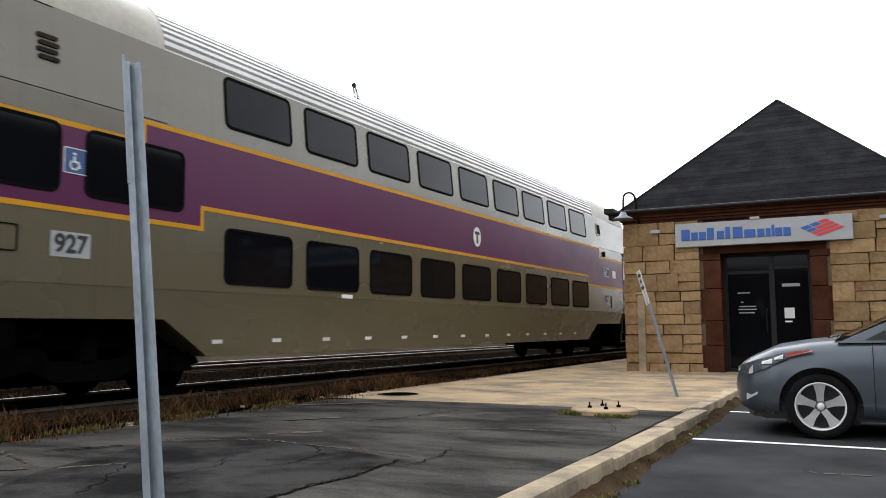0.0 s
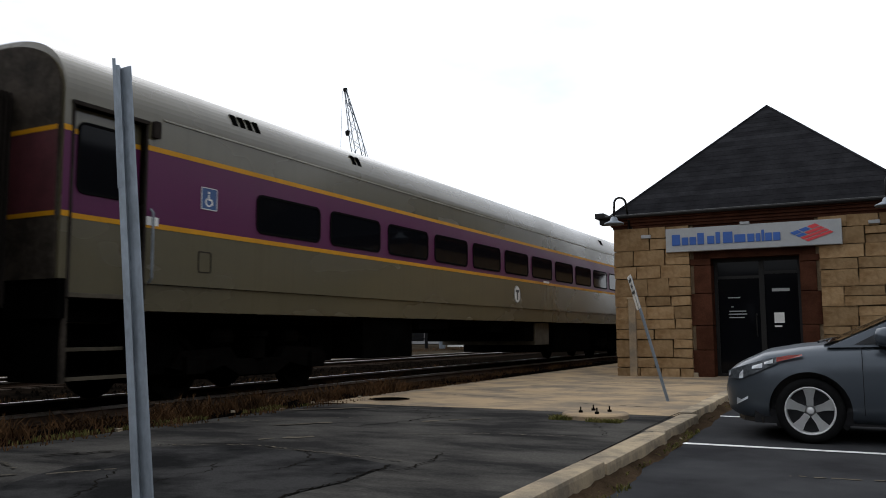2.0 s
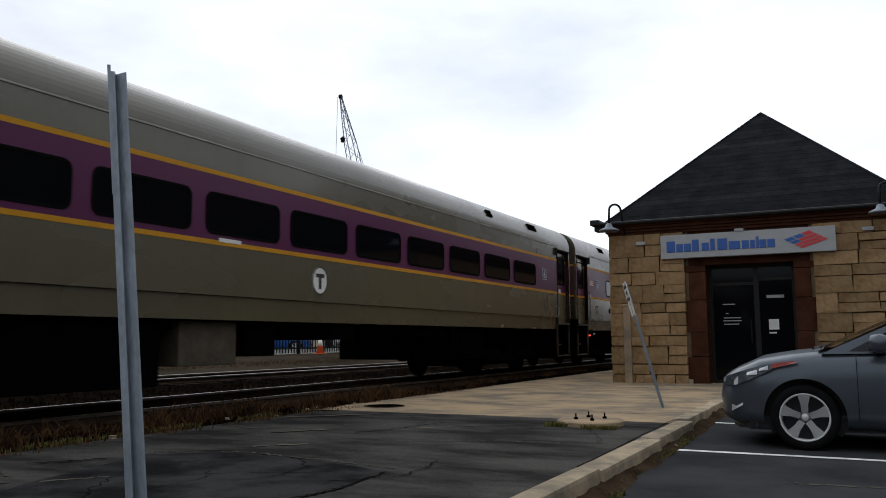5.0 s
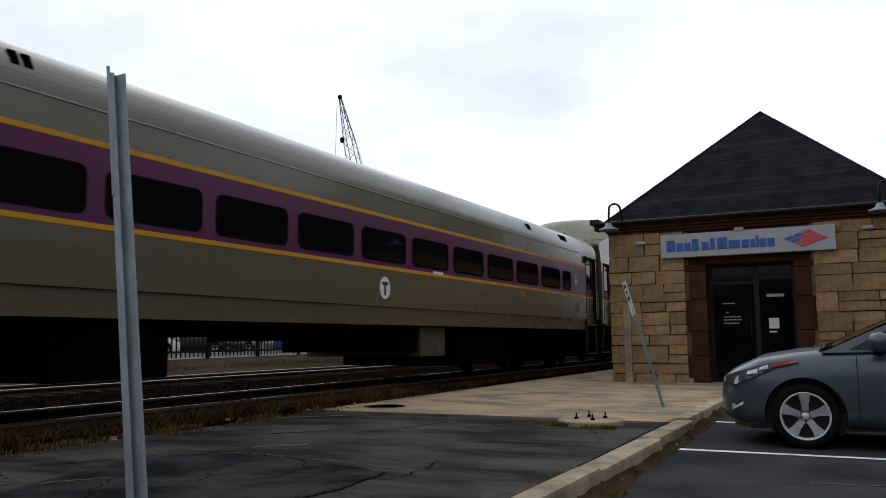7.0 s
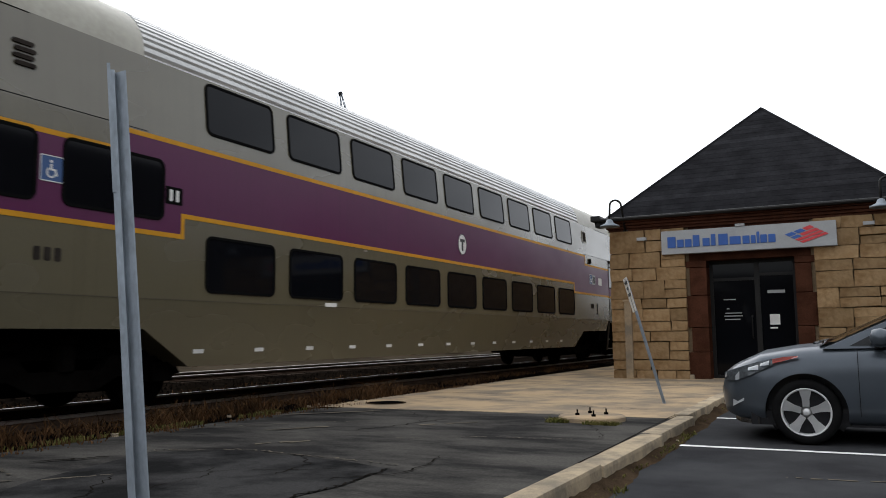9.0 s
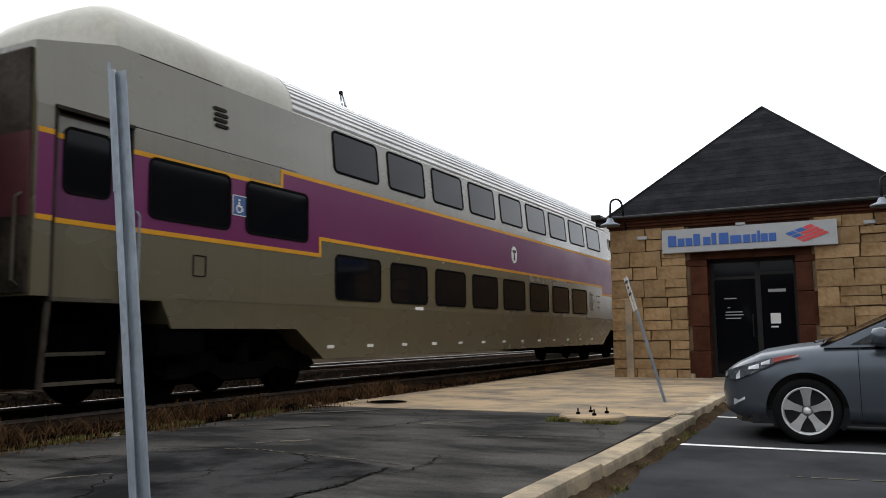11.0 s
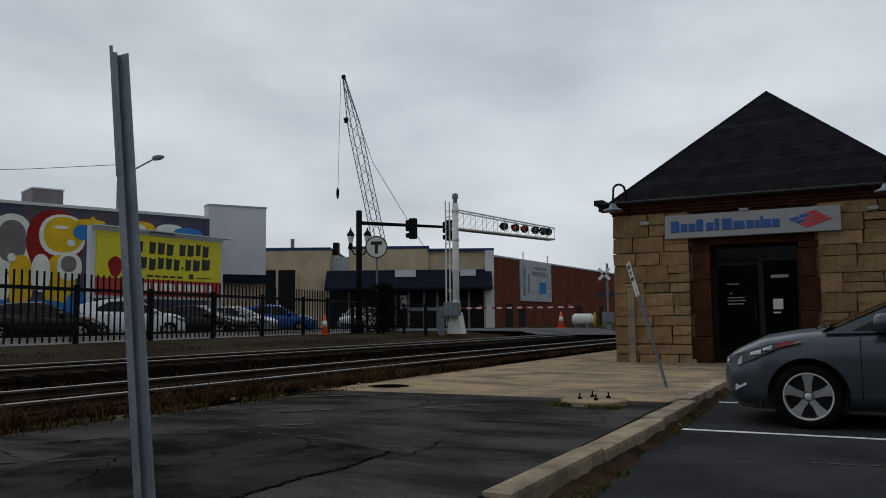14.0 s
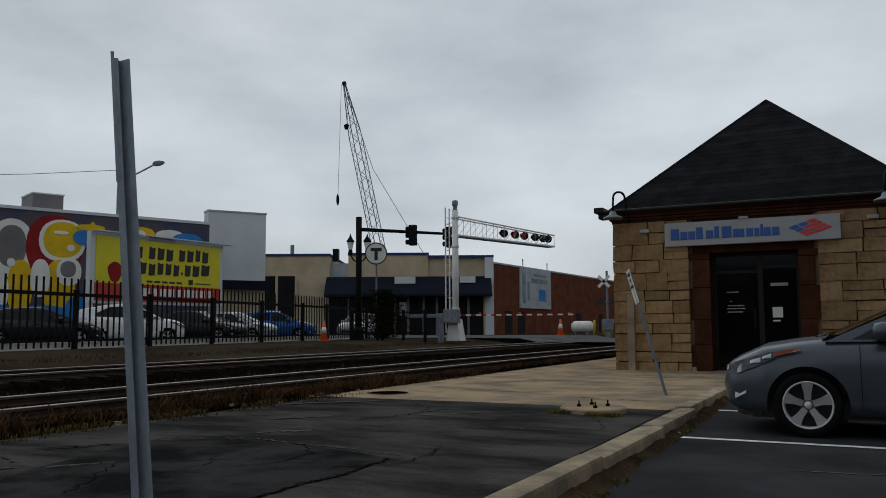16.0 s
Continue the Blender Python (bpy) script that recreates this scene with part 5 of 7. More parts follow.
car_paint("paint_blue", (0.02, 0.11, 0.40))


def lerp_table(tab, x):
    for (a, *va), (b, *vb) in zip(tab, tab[1:]):
        if x <= b:
            t = (x - a) / (b - a)
            t = max(0, t)
            return [p + (q - p) * t for p, q in zip(va, vb)]
    return tab[-1][1:]


def car(m, paint, label, tall=1.0, suv=False, group="", fine=True):
    """A car, nose towards -x, its near side at y = 0; x is counted from the front hub."""
    c = thing("parked_car", m, label, "car", group)
    W2 = 0.885
    # x, underside, lamp line, top of bonnet or belt, half width
    tab = [(-0.80, 0.36, 0.46, 0.55, 0.42), (-0.785, 0.31, 0.50, 0.62, 0.56), (-0.74, 0.27, 0.53, 0.67, 0.66), (-0.64, 0.23, 0.58, 0.735, 0.76), (-0.4, 0.2, 0.64, 0.845, 0.84), (-0.08, 0.19, 0.70, 0.898, 0.872),
           (0.18, 0.19, 0.74, 0.922, 0.885), (0.6, 0.19, 0.76, 0.935, 0.885), (1.6, 0.19, 0.77, 0.96, 0.885), (2.7, 0.19, 0.80, 1.02, 0.88), (3.1, 0.22, 0.82, 1.04, 0.86), (3.5, 0.27, 0.82, 1.03, 0.80), (3.66, 0.32, 0.78, 0.98, 0.70), (3.72, 0.42, 0.7, 0.86, 0.55)]
    st = 0.045 if fine else 0.09
    xs = list(np.arange(-0.80, 3.721, st))
    NS = 22 if fine else 14
    bm = bmesh.new()
    grid = []
    for x in xs:
        zl, zm, zt, w = lerp_table(tab, x)
        half = [(0.86 * w, zl), (0.95 * w, zl + 0.06), (0.985 * w, zl + 0.16), (1.0 * w, (zl + zm) / 2 + 0.06), (0.995 * w, zm - 0.02), (0.975 * w, zm + 0.06), (0.93 * w, zt - 0.05), (0.82 * w, zt - 0.005), (0.5 * w, zt + 0.02), (0.0, zt + 0.03)]
        # resample the half section evenly
        d = [0.0]
        for a, b in zip(half, half[1:]):
            d.append(d[-1] + math.dist(a, b))
        row = []
        for k in range(NS + 1):
            t = d[-1] * k / NS
            i = next(i for i in range(len(d) - 1) if t <= d[i + 1] + 1e-9)
            f = (t - d[i]) / (d[i + 1] - d[i])
            row.append((half[i][0] + (half[i + 1][0] - half[i][0]) * f, half[i][1] + (half[i + 1][1] - half[i][1]) * f))
        full = [(-a, b) for a, b in row] + [(a, b) for a, b in reversed(row[:-1])]
        grid.append([bm.verts.new((x, W2 + a, 0.3 + (b - 0.3) * (tall if b > 0.3 else 1))) for a, b in full])
    for a, b in zip(grid, grid[1:]):
        for i in range(len(a) - 1):
            bm.faces.new((a[i], a[i + 1], b[i + 1], b[i]))
        bm.faces.new((a[-1], a[0], b[0], b[-1]))
    bm.faces.new(grid[0])
    bm.faces.new(list(reversed(grid[-1])))
    # wheel arches: cut the sides and draw the rim to a circle
    R = 0.362
    bm.verts.ensure_lookup_table()
    kill = []
    for f in bm.faces:
        q = f.calc_center_median()
        for hx in (0.0, 2.70):
            if abs(q.y - W2) > 0.6 * W2 and math.hypot(q.x - hx, q.z - 0.305) < R:
                kill.append(f)
    bmesh.ops.delete(bm, geom=list(set(kill)), context="FACES")
    for v in bm.verts:
        for hx in (0.0, 2.70):
            r = math.hypot(v.co.x - hx, v.co.z - 0.305)
            if abs(v.co.y - W2) > 0.55 * W2 and v.co.z > 0.2 and R - 0.04 < r < R + 0.035:
                v.co.x, v.co.z = hx + (v.co.x - hx) * R / r, 0.305 + (v.co.z - 0.305) * R / r
    bmesh.ops.recalc_face_normals(bm, faces=bm.faces[:])
    body = part("body", bm, paint, c, smooth=True)
    # cabin
    T = tall
    zb = 0.3 + (0.895 - 0.3) * T
    ztop = 0.3 + (1.42 - 0.3) * T
    prof = [(0.17, zb), (0.87, 0.3 + (1.215 - 0.3) * T), (1.25, ztop - 0.02), (1.9, ztop), (2.5, ztop - 0.05), (3.05 if not suv else 3.45, 0.3 + (1.22 - 0.3) * T), (3.5 if not suv else 3.62, zb + 0.05)]
    bm = bmesh.new()
    A = []
    for x, z in prof:
        k = (z - zb) / max(0.01, ztop - zb)
        w = W2 * (0.93 - 0.19 * k)
        A.append([bm.verts.new((x, W2 - w, z)), bm.verts.new((x, W2 - 0.5 * w, z + 0.03 * k + 0.015)), bm.verts.new((x, W2 + 0.5 * w, z + 0.03 * k + 0.015)), bm.verts.new((x, W2 + w, z))])
    for a, b in zip(A, A[1:]):
        for i in range(3):
            bm.faces.new((a[i], a[i + 1], b[i + 1], b[i]))
    bm.faces.new([a[0] for a in A])
    bm.faces.new([a[3] for a in reversed(A)])
    bmesh.ops.recalc_face_normals(bm, faces=bm.faces[:])
    part("cabin", bm, paint, c, smooth=False)

    def side_y(z, s):
        k = (z - zb) / max(0.01, ztop - zb)
        w = W2 * (0.93 - 0.19 * k) + 0.006
        return W2 - w if s < 0 else W2 + w
    for s in (-1, 1):
        for pts in ([(0.40, 0.922), (1.14, 1.325), (1.55, 1.35), (1.55, 0.945)], [(1.62, 0.97), (1.62, 1.355), (2.35, 1.33), (2.85, 1.12), (2.85, 1.0)]):
            bm = bmesh.new()
            pp = [(x, 0.3 + (z - 0.3) * T) for x, z in pts]
            bm.faces.new([bm.verts.new((x, side_y(z, s), z)) for x, z in pp])
            bmesh.ops.solidify(bm, geom=bm.faces[:], thickness=0.004)
            part("side_window", bm, "car_glass", c, "dark side glass")
        mir = part("mirror", lathe([(0.02, -0.09), (0.075, -0.07), (0.09, 0.0), (0.07, 0.06), (0.02, 0.085)], "x", 14, (0.66, (-0.07 if s < 0 else 2 * W2 + 0.07), 0.3 + (0.995 - 0.3) * T)), paint, c, "door mirror", True)
        part("mirror_foot", box(0.6, 0.7, *((-0.02, 0.1) if s < 0 else (2 * W2 - 0.1, 2 * W2 + 0.02)), 0.3 + (0.9 - 0.3) * T, 0.3 + (0.95 - 0.3) * T, 0.01), "lamp_dark", mir)
        yo = -0.003 if s < 0 else 2 * W2 + 0.003
        for x in (0.46, 1.58, 2.45):
            part("door_seam", box(x - 0.003, x + 0.003, *sorted((yo, yo + (0.02 if s < 0 else -0.02))), 0.28, 0.3 + (0.9 - 0.3) * T), "lamp_dark", c)
        for x in (1.35, 2.3):
            part("door_handle", box(x, x + 0.18, *sorted((yo - 0.02 * (1 if s < 0 else -1), yo + (0.03 if s < 0 else -0.03))), 0.82 * T, 0.845 * T, 0.006), paint, c)
        # headlamp, wrapped round the corner of the nose
        hl = []
        for x, zlo, zhi in ((-0.74, 0.60, 0.665), (-0.64, 0.585, 0.70), (-0.5, 0.635, 0.745), (-0.36, 0.70, 0.785), (-0.27, 0.745, 0.803)):
            _, zm, zt, w = lerp_table(tab, x)
            hl.append((x, zlo, zhi, w))

        def lamp(name, rows, mat, out, lab=""):
            bm = bmesh.new()
            g = []
            for x, zlo, zhi, w in rows:
                yl, yh = W2 - w * 0.993 - out, W2 - w * 0.955 - out
                if s > 0:
                    yl, yh = 2 * W2 - yl, 2 * W2 - yh
                g.append((bm.verts.new((x - 0.005, yl, 0.3 + (zlo - 0.3) * T)), bm.verts.new((x - 0.005, yh, 0.3 + (zhi - 0.3) * T))))
            for a, b in zip(g, g[1:]):
                bm.faces.new((a[0], a[1], b[1], b[0]))
            bmesh.ops.solidify(bm, geom=bm.faces[:], thickness=0.01)
            return part(name, bm, mat, c, lab)
        lamp("headlamp", hl, "lamp_smoke", 0.012, "swept-back headlamp")
        for x0, x1, zl, zh in ((-0.735, -0.715, 0.615, 0.65), (-0.625, -0.585, 0.592, 0.665), (-0.50, -0.40, 0.69, 0.725), (-0.38, -0.30, 0.735, 0.765)):
            lamp("lamp_reflector", [(x0, zl, zh - 0.01, lerp_table(tab, x0)[3]), (x1, zl + 0.01, zh + 0.02, lerp_table(tab, x1)[3])], "lens", 0.02)
        lamp("turn_lamp", [(-0.27, 0.758, 0.80, lerp_table(tab, -0.27)[3]), (-0.17, 0.783, 0.82, lerp_table(tab, -0.17)[3]), (-0.04, 0.818, 0.832, lerp_table(tab, -0.04)[3])], "amber", 0.012, "amber turn lens")
        lamp("fog_lamp", [(-0.66, 0.34, 0.42, lerp_table(tab, -0.66)[3]), (-0.55, 0.40, 0.45, lerp_table(tab, -0.55)[3])], "lens", 0.012, "bright fog lamp trim")
        # wheels
        for hx in (0.0, 2.70):
            yy, e = (0.02, 1) if s < 0 else (2 * W2 - 0.02, -1)
            liner = lathe([(0.365, yy + e * 0.03), (0.365, yy + e * 0.30), (0.0, yy + e * 0.30)], "y", 32, (hx, 0, 0.305), caps=False)
            bmesh.ops.delete(liner, geom=[f for f in liner.faces if f.calc_center_median().z < 0.2], context="FACES")
            part("arch_liner", liner, "lamp_dark", c)
            tyre = part("wheel", lathe([(0.222, yy + e * 0.012), (0.235, yy + e * 0.002), (0.275, yy), (0.300, yy + e * 0.02), (0.305, yy + e * 0.06), (0.305, yy + e * 0.16), (0.29, yy + e * 0.2), (0.2, yy + e * 0.2)],
                                      "y", 36, (hx, 0, 0.305), caps=False), "tyre", c, "black tyre on five-spoke alloy", True)
            part("rim", lathe([(0.205, yy + e * 0.10), (0.205, yy + e * 0.03), (0.212, yy + e * 0.008), (0.224, yy + e * 0.006), (0.226, yy + e * 0.03)], "y", 36, (hx, 0, 0.305), caps=False), "alloy", tyre, "bright alloy rim", True)
            part("brake_disc", lathe([(0.2, yy + e * 0.09), (0.2, yy + e * 0.1), (0.02, yy + e * 0.1)], "y", 24, (hx, 0, 0.305)), "lamp_dark", tyre)
            part("hub", lathe([(0.0, yy + e * 0.020), (0.026, yy + e * 0.021), (0.034, yy + e * 0.03), (0.05, yy + e * 0.07)], "y", 20, (hx, 0, 0.305)), "alloy", tyre, "", True)
            for k in range(5):
                a = math.pi / 2 + k * math.tau / 5
                bm = bmesh.new()
                pts = []
                for r, wd, dp in ((0.045, 0.030, 0.030), (0.12, 0.033, 0.022), (0.209, 0.056, 0.012)):
                    for q in (-wd, wd):
                        pts.append(bm.verts.new((hx + r * math.cos(a) - q * math.sin(a), yy + e * dp, 0.305 + r * math.sin(a) + q * math.cos(a))))
                bm.faces.new((pts[0], pts[1], pts[3], pts[2]))
                bm.faces.new((pts[2], pts[3], pts[5], pts[4]))
                bmesh.ops.solidify(bm, geom=bm.faces[:], thickness=0.02 * e)
                part("spoke", bm, "alloy", tyre)
                a2 = a + math.pi / 5
                part("lug_nut", lathe([(0.014, yy + e * 0.012), (0.014, yy + e * 0.05)], "y", 8, (hx + 0.075 * math.cos(a2), 0, 0.305 + 0.075 * math.sin(a2))), "lamp_dark", tyre)
    bm = bmesh.new()
    zs = [(0.16, zb + 0.01), (0.84, 0.3 + (1.215 - 0.3) * T), (1.15, ztop - 0.06)]
    g = []
    for x, z in zs:
        k = (z - zb) / (ztop - zb)
        w = W2 * (0.93 - 0.19 * k) * 0.9
        g.append((bm.verts.new((x - 0.02, W2 - w, z + 0.015)), bm.verts.new((x - 0.02, W2, z + 0.045)), bm.verts.new((x - 0.02, W2 + w, z + 0.015))))
    for a, b in zip(g, g[1:]):
        bm.faces.new((a[0], a[1], b[1], b[0]))
        bm.faces.new((a[1], a[2], b[2], b[1]))
    bmesh.ops.solidify(bm, geom=bm.faces[:], thickness=0.006)
    part("windscreen", bm, "car_glass", c, "dark windscreen")
    part("wiper", tube([(0.08, 0.5, zb + 0.05), (0.14, 0.9, zb + 0.07), (0.2, 1.3, zb + 0.08)], 0.012, 6), "lamp_dark", c, "wiper arm")
    part("grille", box(-0.80, -0.70, W2 - 0.4, W2 + 0.4, 0.34, 0.46, 0.02), "lamp_dark", c)
    part("bumper_lip", prism([(-0.70, 0.56), (-0.62, 0.30), (-0.42, 0.10), (-0.42, 1.67), (-0.62, 1.47), (-0.70, 1.21)], "z", 0.17, 0.235), "lamp_dark", c, "dark lip under the bumper")
    part("floor_pan", box(-0.5, 3.4, 0.12, 2 * W2 - 0.12, 0.17, 0.3), "lamp_dark", c)
    for s in (0.2, 2 * W2 - 0.2):
        part("tail_lamp", box(3.60, 3.70, s - 0.14, s + 0.14, 0.3 + 0.45 * T, 0.3 + 0.6 * T, 0.02), "red_sign", c, "red tail lamp")
    return c


car(pose(-0.49, 8.44, 0.0), "paint_grey", "dark grey compact saloon parked nose to the kerb")

# ---- rough sandstone blocks of the bank's front, last of the building ----
def ashlar(x0, x1, edge=0.0):
    z, row = BZ0, 0
    while z < BZ1 - 0.05:
        h = min(random.choice((0.21, 0.27, 0.33, 0.38)), BZ1 - z)
        if BZ1 - z - h < 0.12:
            h = BZ1 - z
        x = x0
        while x < x1 - 0.02:
            w = random.uniform(0.34, 0.82)
            if x1 - x - w < 0.25:
                w = x1 - x
            w = min(w, x1 - x)
            split = h > 0.3 and w > 0.3 and random.random() < 0.4
            for k in range(2 if split else 1):
                hh = h / 2 if split else h
                o = part("stone", stone_piece(w - 0.020, hh - 0.018, 0.12), "stone", front_wall)
                o.location = (x + w / 2, BY + 0.04, z + hh / 2 + k * hh)
            x += w
        z += h


ashlar(BX0, DOOR[0] - 0.40)
ashlar(DOOR[1] + 0.36, BX1)

# ---- beyond the tracks ----
GZ = 0.44
M["fence_black"] = material("fence_black", (0.006, 0.006, 0.0065), 0.72, var=0.2, bump=0.02)
M["beige_wall"] = material("beige_stucco", (0.55, 0.451, 0.308), 0.9, var=0.2, scale=0.5, fine=20, bump=0.1, tint=(0.44, 0.352, 0.242))
M["white_wall"] = material("white_stucco", (0.66, 0.693, 0.704), 0.9, var=0.12, scale=0.3, fine=10, bump=0.05)
M["brick_far"] = material("red_brown_brick", (0.16, 0.062, 0.038), 0.9, var=0.25, scale=0.8, fine=14, bump=0.2, tint=(0.12, 0.045, 0.028))
# kept dark so the unseen blocks dim bounced light and reflections
M["dark_brick"] = material("dark_block_brick", (0.060, 0.045, 0.038), 0.9, var=0.3, scale=0.6, fine=12, bump=0.2, tint=(0.035, 0.028, 0.025))
M["awning"] = material("navy_awning", (0.010, 0.013, 0.025), 0.8, var=0.2, scale=1, fine=20)
M["navy_trim"] = material("navy_trim", (0.03, 0.06, 0.15), 0.7, var=0.15)
M["shop_dark"] = material("shopfront_dark", (0.014, 0.014, 0.015), 0.75, var=0.4, scale=0.8)
M["mural_base"] = material("mural_grey_paint", (0.112, 0.0975, 0.112), 0.85, var=0.4, scale=0.4, fine=8, bump=0.05, tint=(0.0675, 0.075, 0.128))
M["m_yellow"] = material("mural_yellow", (0.78, 0.51, 0.0225), 0.8, var=0.2, scale=0.8, bump=0.02)
M["m_white"] = material("mural_white", (0.835, 0.835, 0.778), 0.8, var=0.15, scale=0.8, bump=0.02)
M["m_red"] = material("mural_red", (0.28, 0.0224, 0.0224), 0.8, var=0.2, scale=0.8, bump=0.02)
M["m_blue"] = material("mural_blue", (0.0546, 0.237, 0.601), 0.8, var=0.2, scale=0.8, bump=0.02)
M["m_grey"] = material("mural_grey", (0.21, 0.196, 0.196), 0.8, var=0.2, scale=0.8, bump=0.02)
M["board_yellow"] = material("board_yellow", (0.719, 0.632, 0.0115), 0.6, var=0.06, scale=0.5, bump=0.0)
M["board_red"] = material("board_red", (0.468, 0.0286, 0.013), 0.6, var=0.1, scale=0.5, bump=0.0)
M["banner_grey"] = material("banner_grey", (0.46, 0.49, 0.50), 0.7, var=0.25, scale=0.5, fine=6, bump=0.0, tint=(0.34, 0.37, 0.40))
M["print_grey"] = material("banner_print", (0.27, 0.31, 0.34), 0.75, var=0.3, scale=0.8, fine=6, bump=0.0)
M["orange"] = material("cone_orange", (0.70, 0.11, 0.02), 0.6, var=0.1)
M["leaf"] = material("shrub_leaf", (0.018, 0.021, 0.008), 0.85, var=0.4, scale=4, bump=0.0)
M["yellow_bollard"] = material("bollard_yellow", (0.60, 0.42, 0.03), 0.6, var=0.2)
M["crane_steel"] = material("crane_steel", (0.20, 0.225, 0.25), 0.7, var=0.2, bump=0.0)
M["glow_red"] = glow("signal_red", (0.7, 0.04, 0.03), 0.15)


def along(p, q, name, label, category):
    """An empty at p whose x axis runs to q on the ground; returns it and the length."""
    d = Vector(q) - Vector(p)
    a = math.degrees(math.atan2(d.y, d.x))
    return thing(name, pose(p[0], p[1], p[2], 0, 0, a), label, category), Vector((d.x, d.y)).length


def rows_of(parent, name, me, poses):
    for p in poses:
        o = new(name, me)
        o.parent = parent
        o.matrix_local = p


def fence():
    f, L = along((-22.95, 15.2, GZ), (-27.4, 43.0, GZ), "iron_fence", "black iron picket fence between parking lot and railway", "fence")
    for x in (0.0, 3.64, 7.51, 11.59, 15.67, 19.79, 22.61, L):
        post_ = part("post", box(x - 0.07, x + 0.07, -0.07, 0.07, -0.3, 1.9, 0.01), "fence_black", f, "square black post")
        part("post_cap", box(x - 0.085, x + 0.085, -0.085, 0.085, 1.9, 1.94, 0.01), "fence_black", post_)
    part("rail", box(0, L, -0.025, 0.025, 1.72, 1.84), "fence_black", f)
    part("rail", box(0, L, -0.02, 0.02, 0.21, 0.29), "fence_black", f)
    p = part("picket", box(-0.026, 0.026, -0.02, 0.02, 0.02, 2.32), "fence_black", f, "thin black picket")
    me = p.data
    p.location.x = 0.1
    rows_of(f, "picket", me, [pose(0.1 + k * 0.3, 0, 0) for k in range(1, int(L / 0.3))])
    # upright white strip: sky light on the pale concrete is in its colour
    k_ = thing("fence_kerb", f.matrix_basis @ pose(0, 0.08, 0), "kerb behind the fence, painted white for sky-lit concrete", "kerb", kind="structure")
    part("kerb_strip", box(-3, L, 0, 0.18, -0.1, 0.19, 0.01), "white", k_)
    # lower railing on towards the crossing
    r, L2 = along((-24.2, 36.5, GZ - 0.03), (-18.9, 36.2, GZ - 0.03), "low_railing", "low black railing by the crossing", "railing")
    for x in (0.0, 1.7, 3.3, 4.6):
        part("post", box(x - 0.06, x + 0.06, -0.06, 0.06, -0.3, 1.55, 0.01), "fence_black", r)
    for z in (0.35, 1.4):
        part("rail", box(0, L2 - 0.6, -0.03, 0.03, z, z + 0.07), "fence_black", r)


fence()

# parked cars behind the fence
car(pose(-27.5, 22.1, GZ, 0, 0, 233), "paint_black", "black saloon parked behind the iron fence", group="cars in the far lot", fine=False)
car(pose(-27.75, 26.74, GZ, 0, 0, 233), "paint_white", "white sport utility car parked behind the iron fence", 1.2, True, "cars in the far lot", False)
car(pose(-26.5, 30.1, GZ, 0, 0, 195), "paint_black", "dark grey saloon parked behind the iron fence", 1.0, False, "cars in the far lot", False)
car(pose(-27.1, 33.1, GZ, 0, 0, 195), "paint_silver", "silver saloon parked behind the iron fence", 1.0, False, "cars in the far lot", False)
car(pose(-28.4, 37.9, GZ, 0, 0, 210), "paint_blue", "blue hatchback parked behind the iron fence", 1.12, True, "cars in the far lot", False)
car(pose(-28.5, 44.5, GZ, 0, 0, 100), "paint_silver", "silver car parked near the crossing", 1.1, True, "cars in the far lot", False)


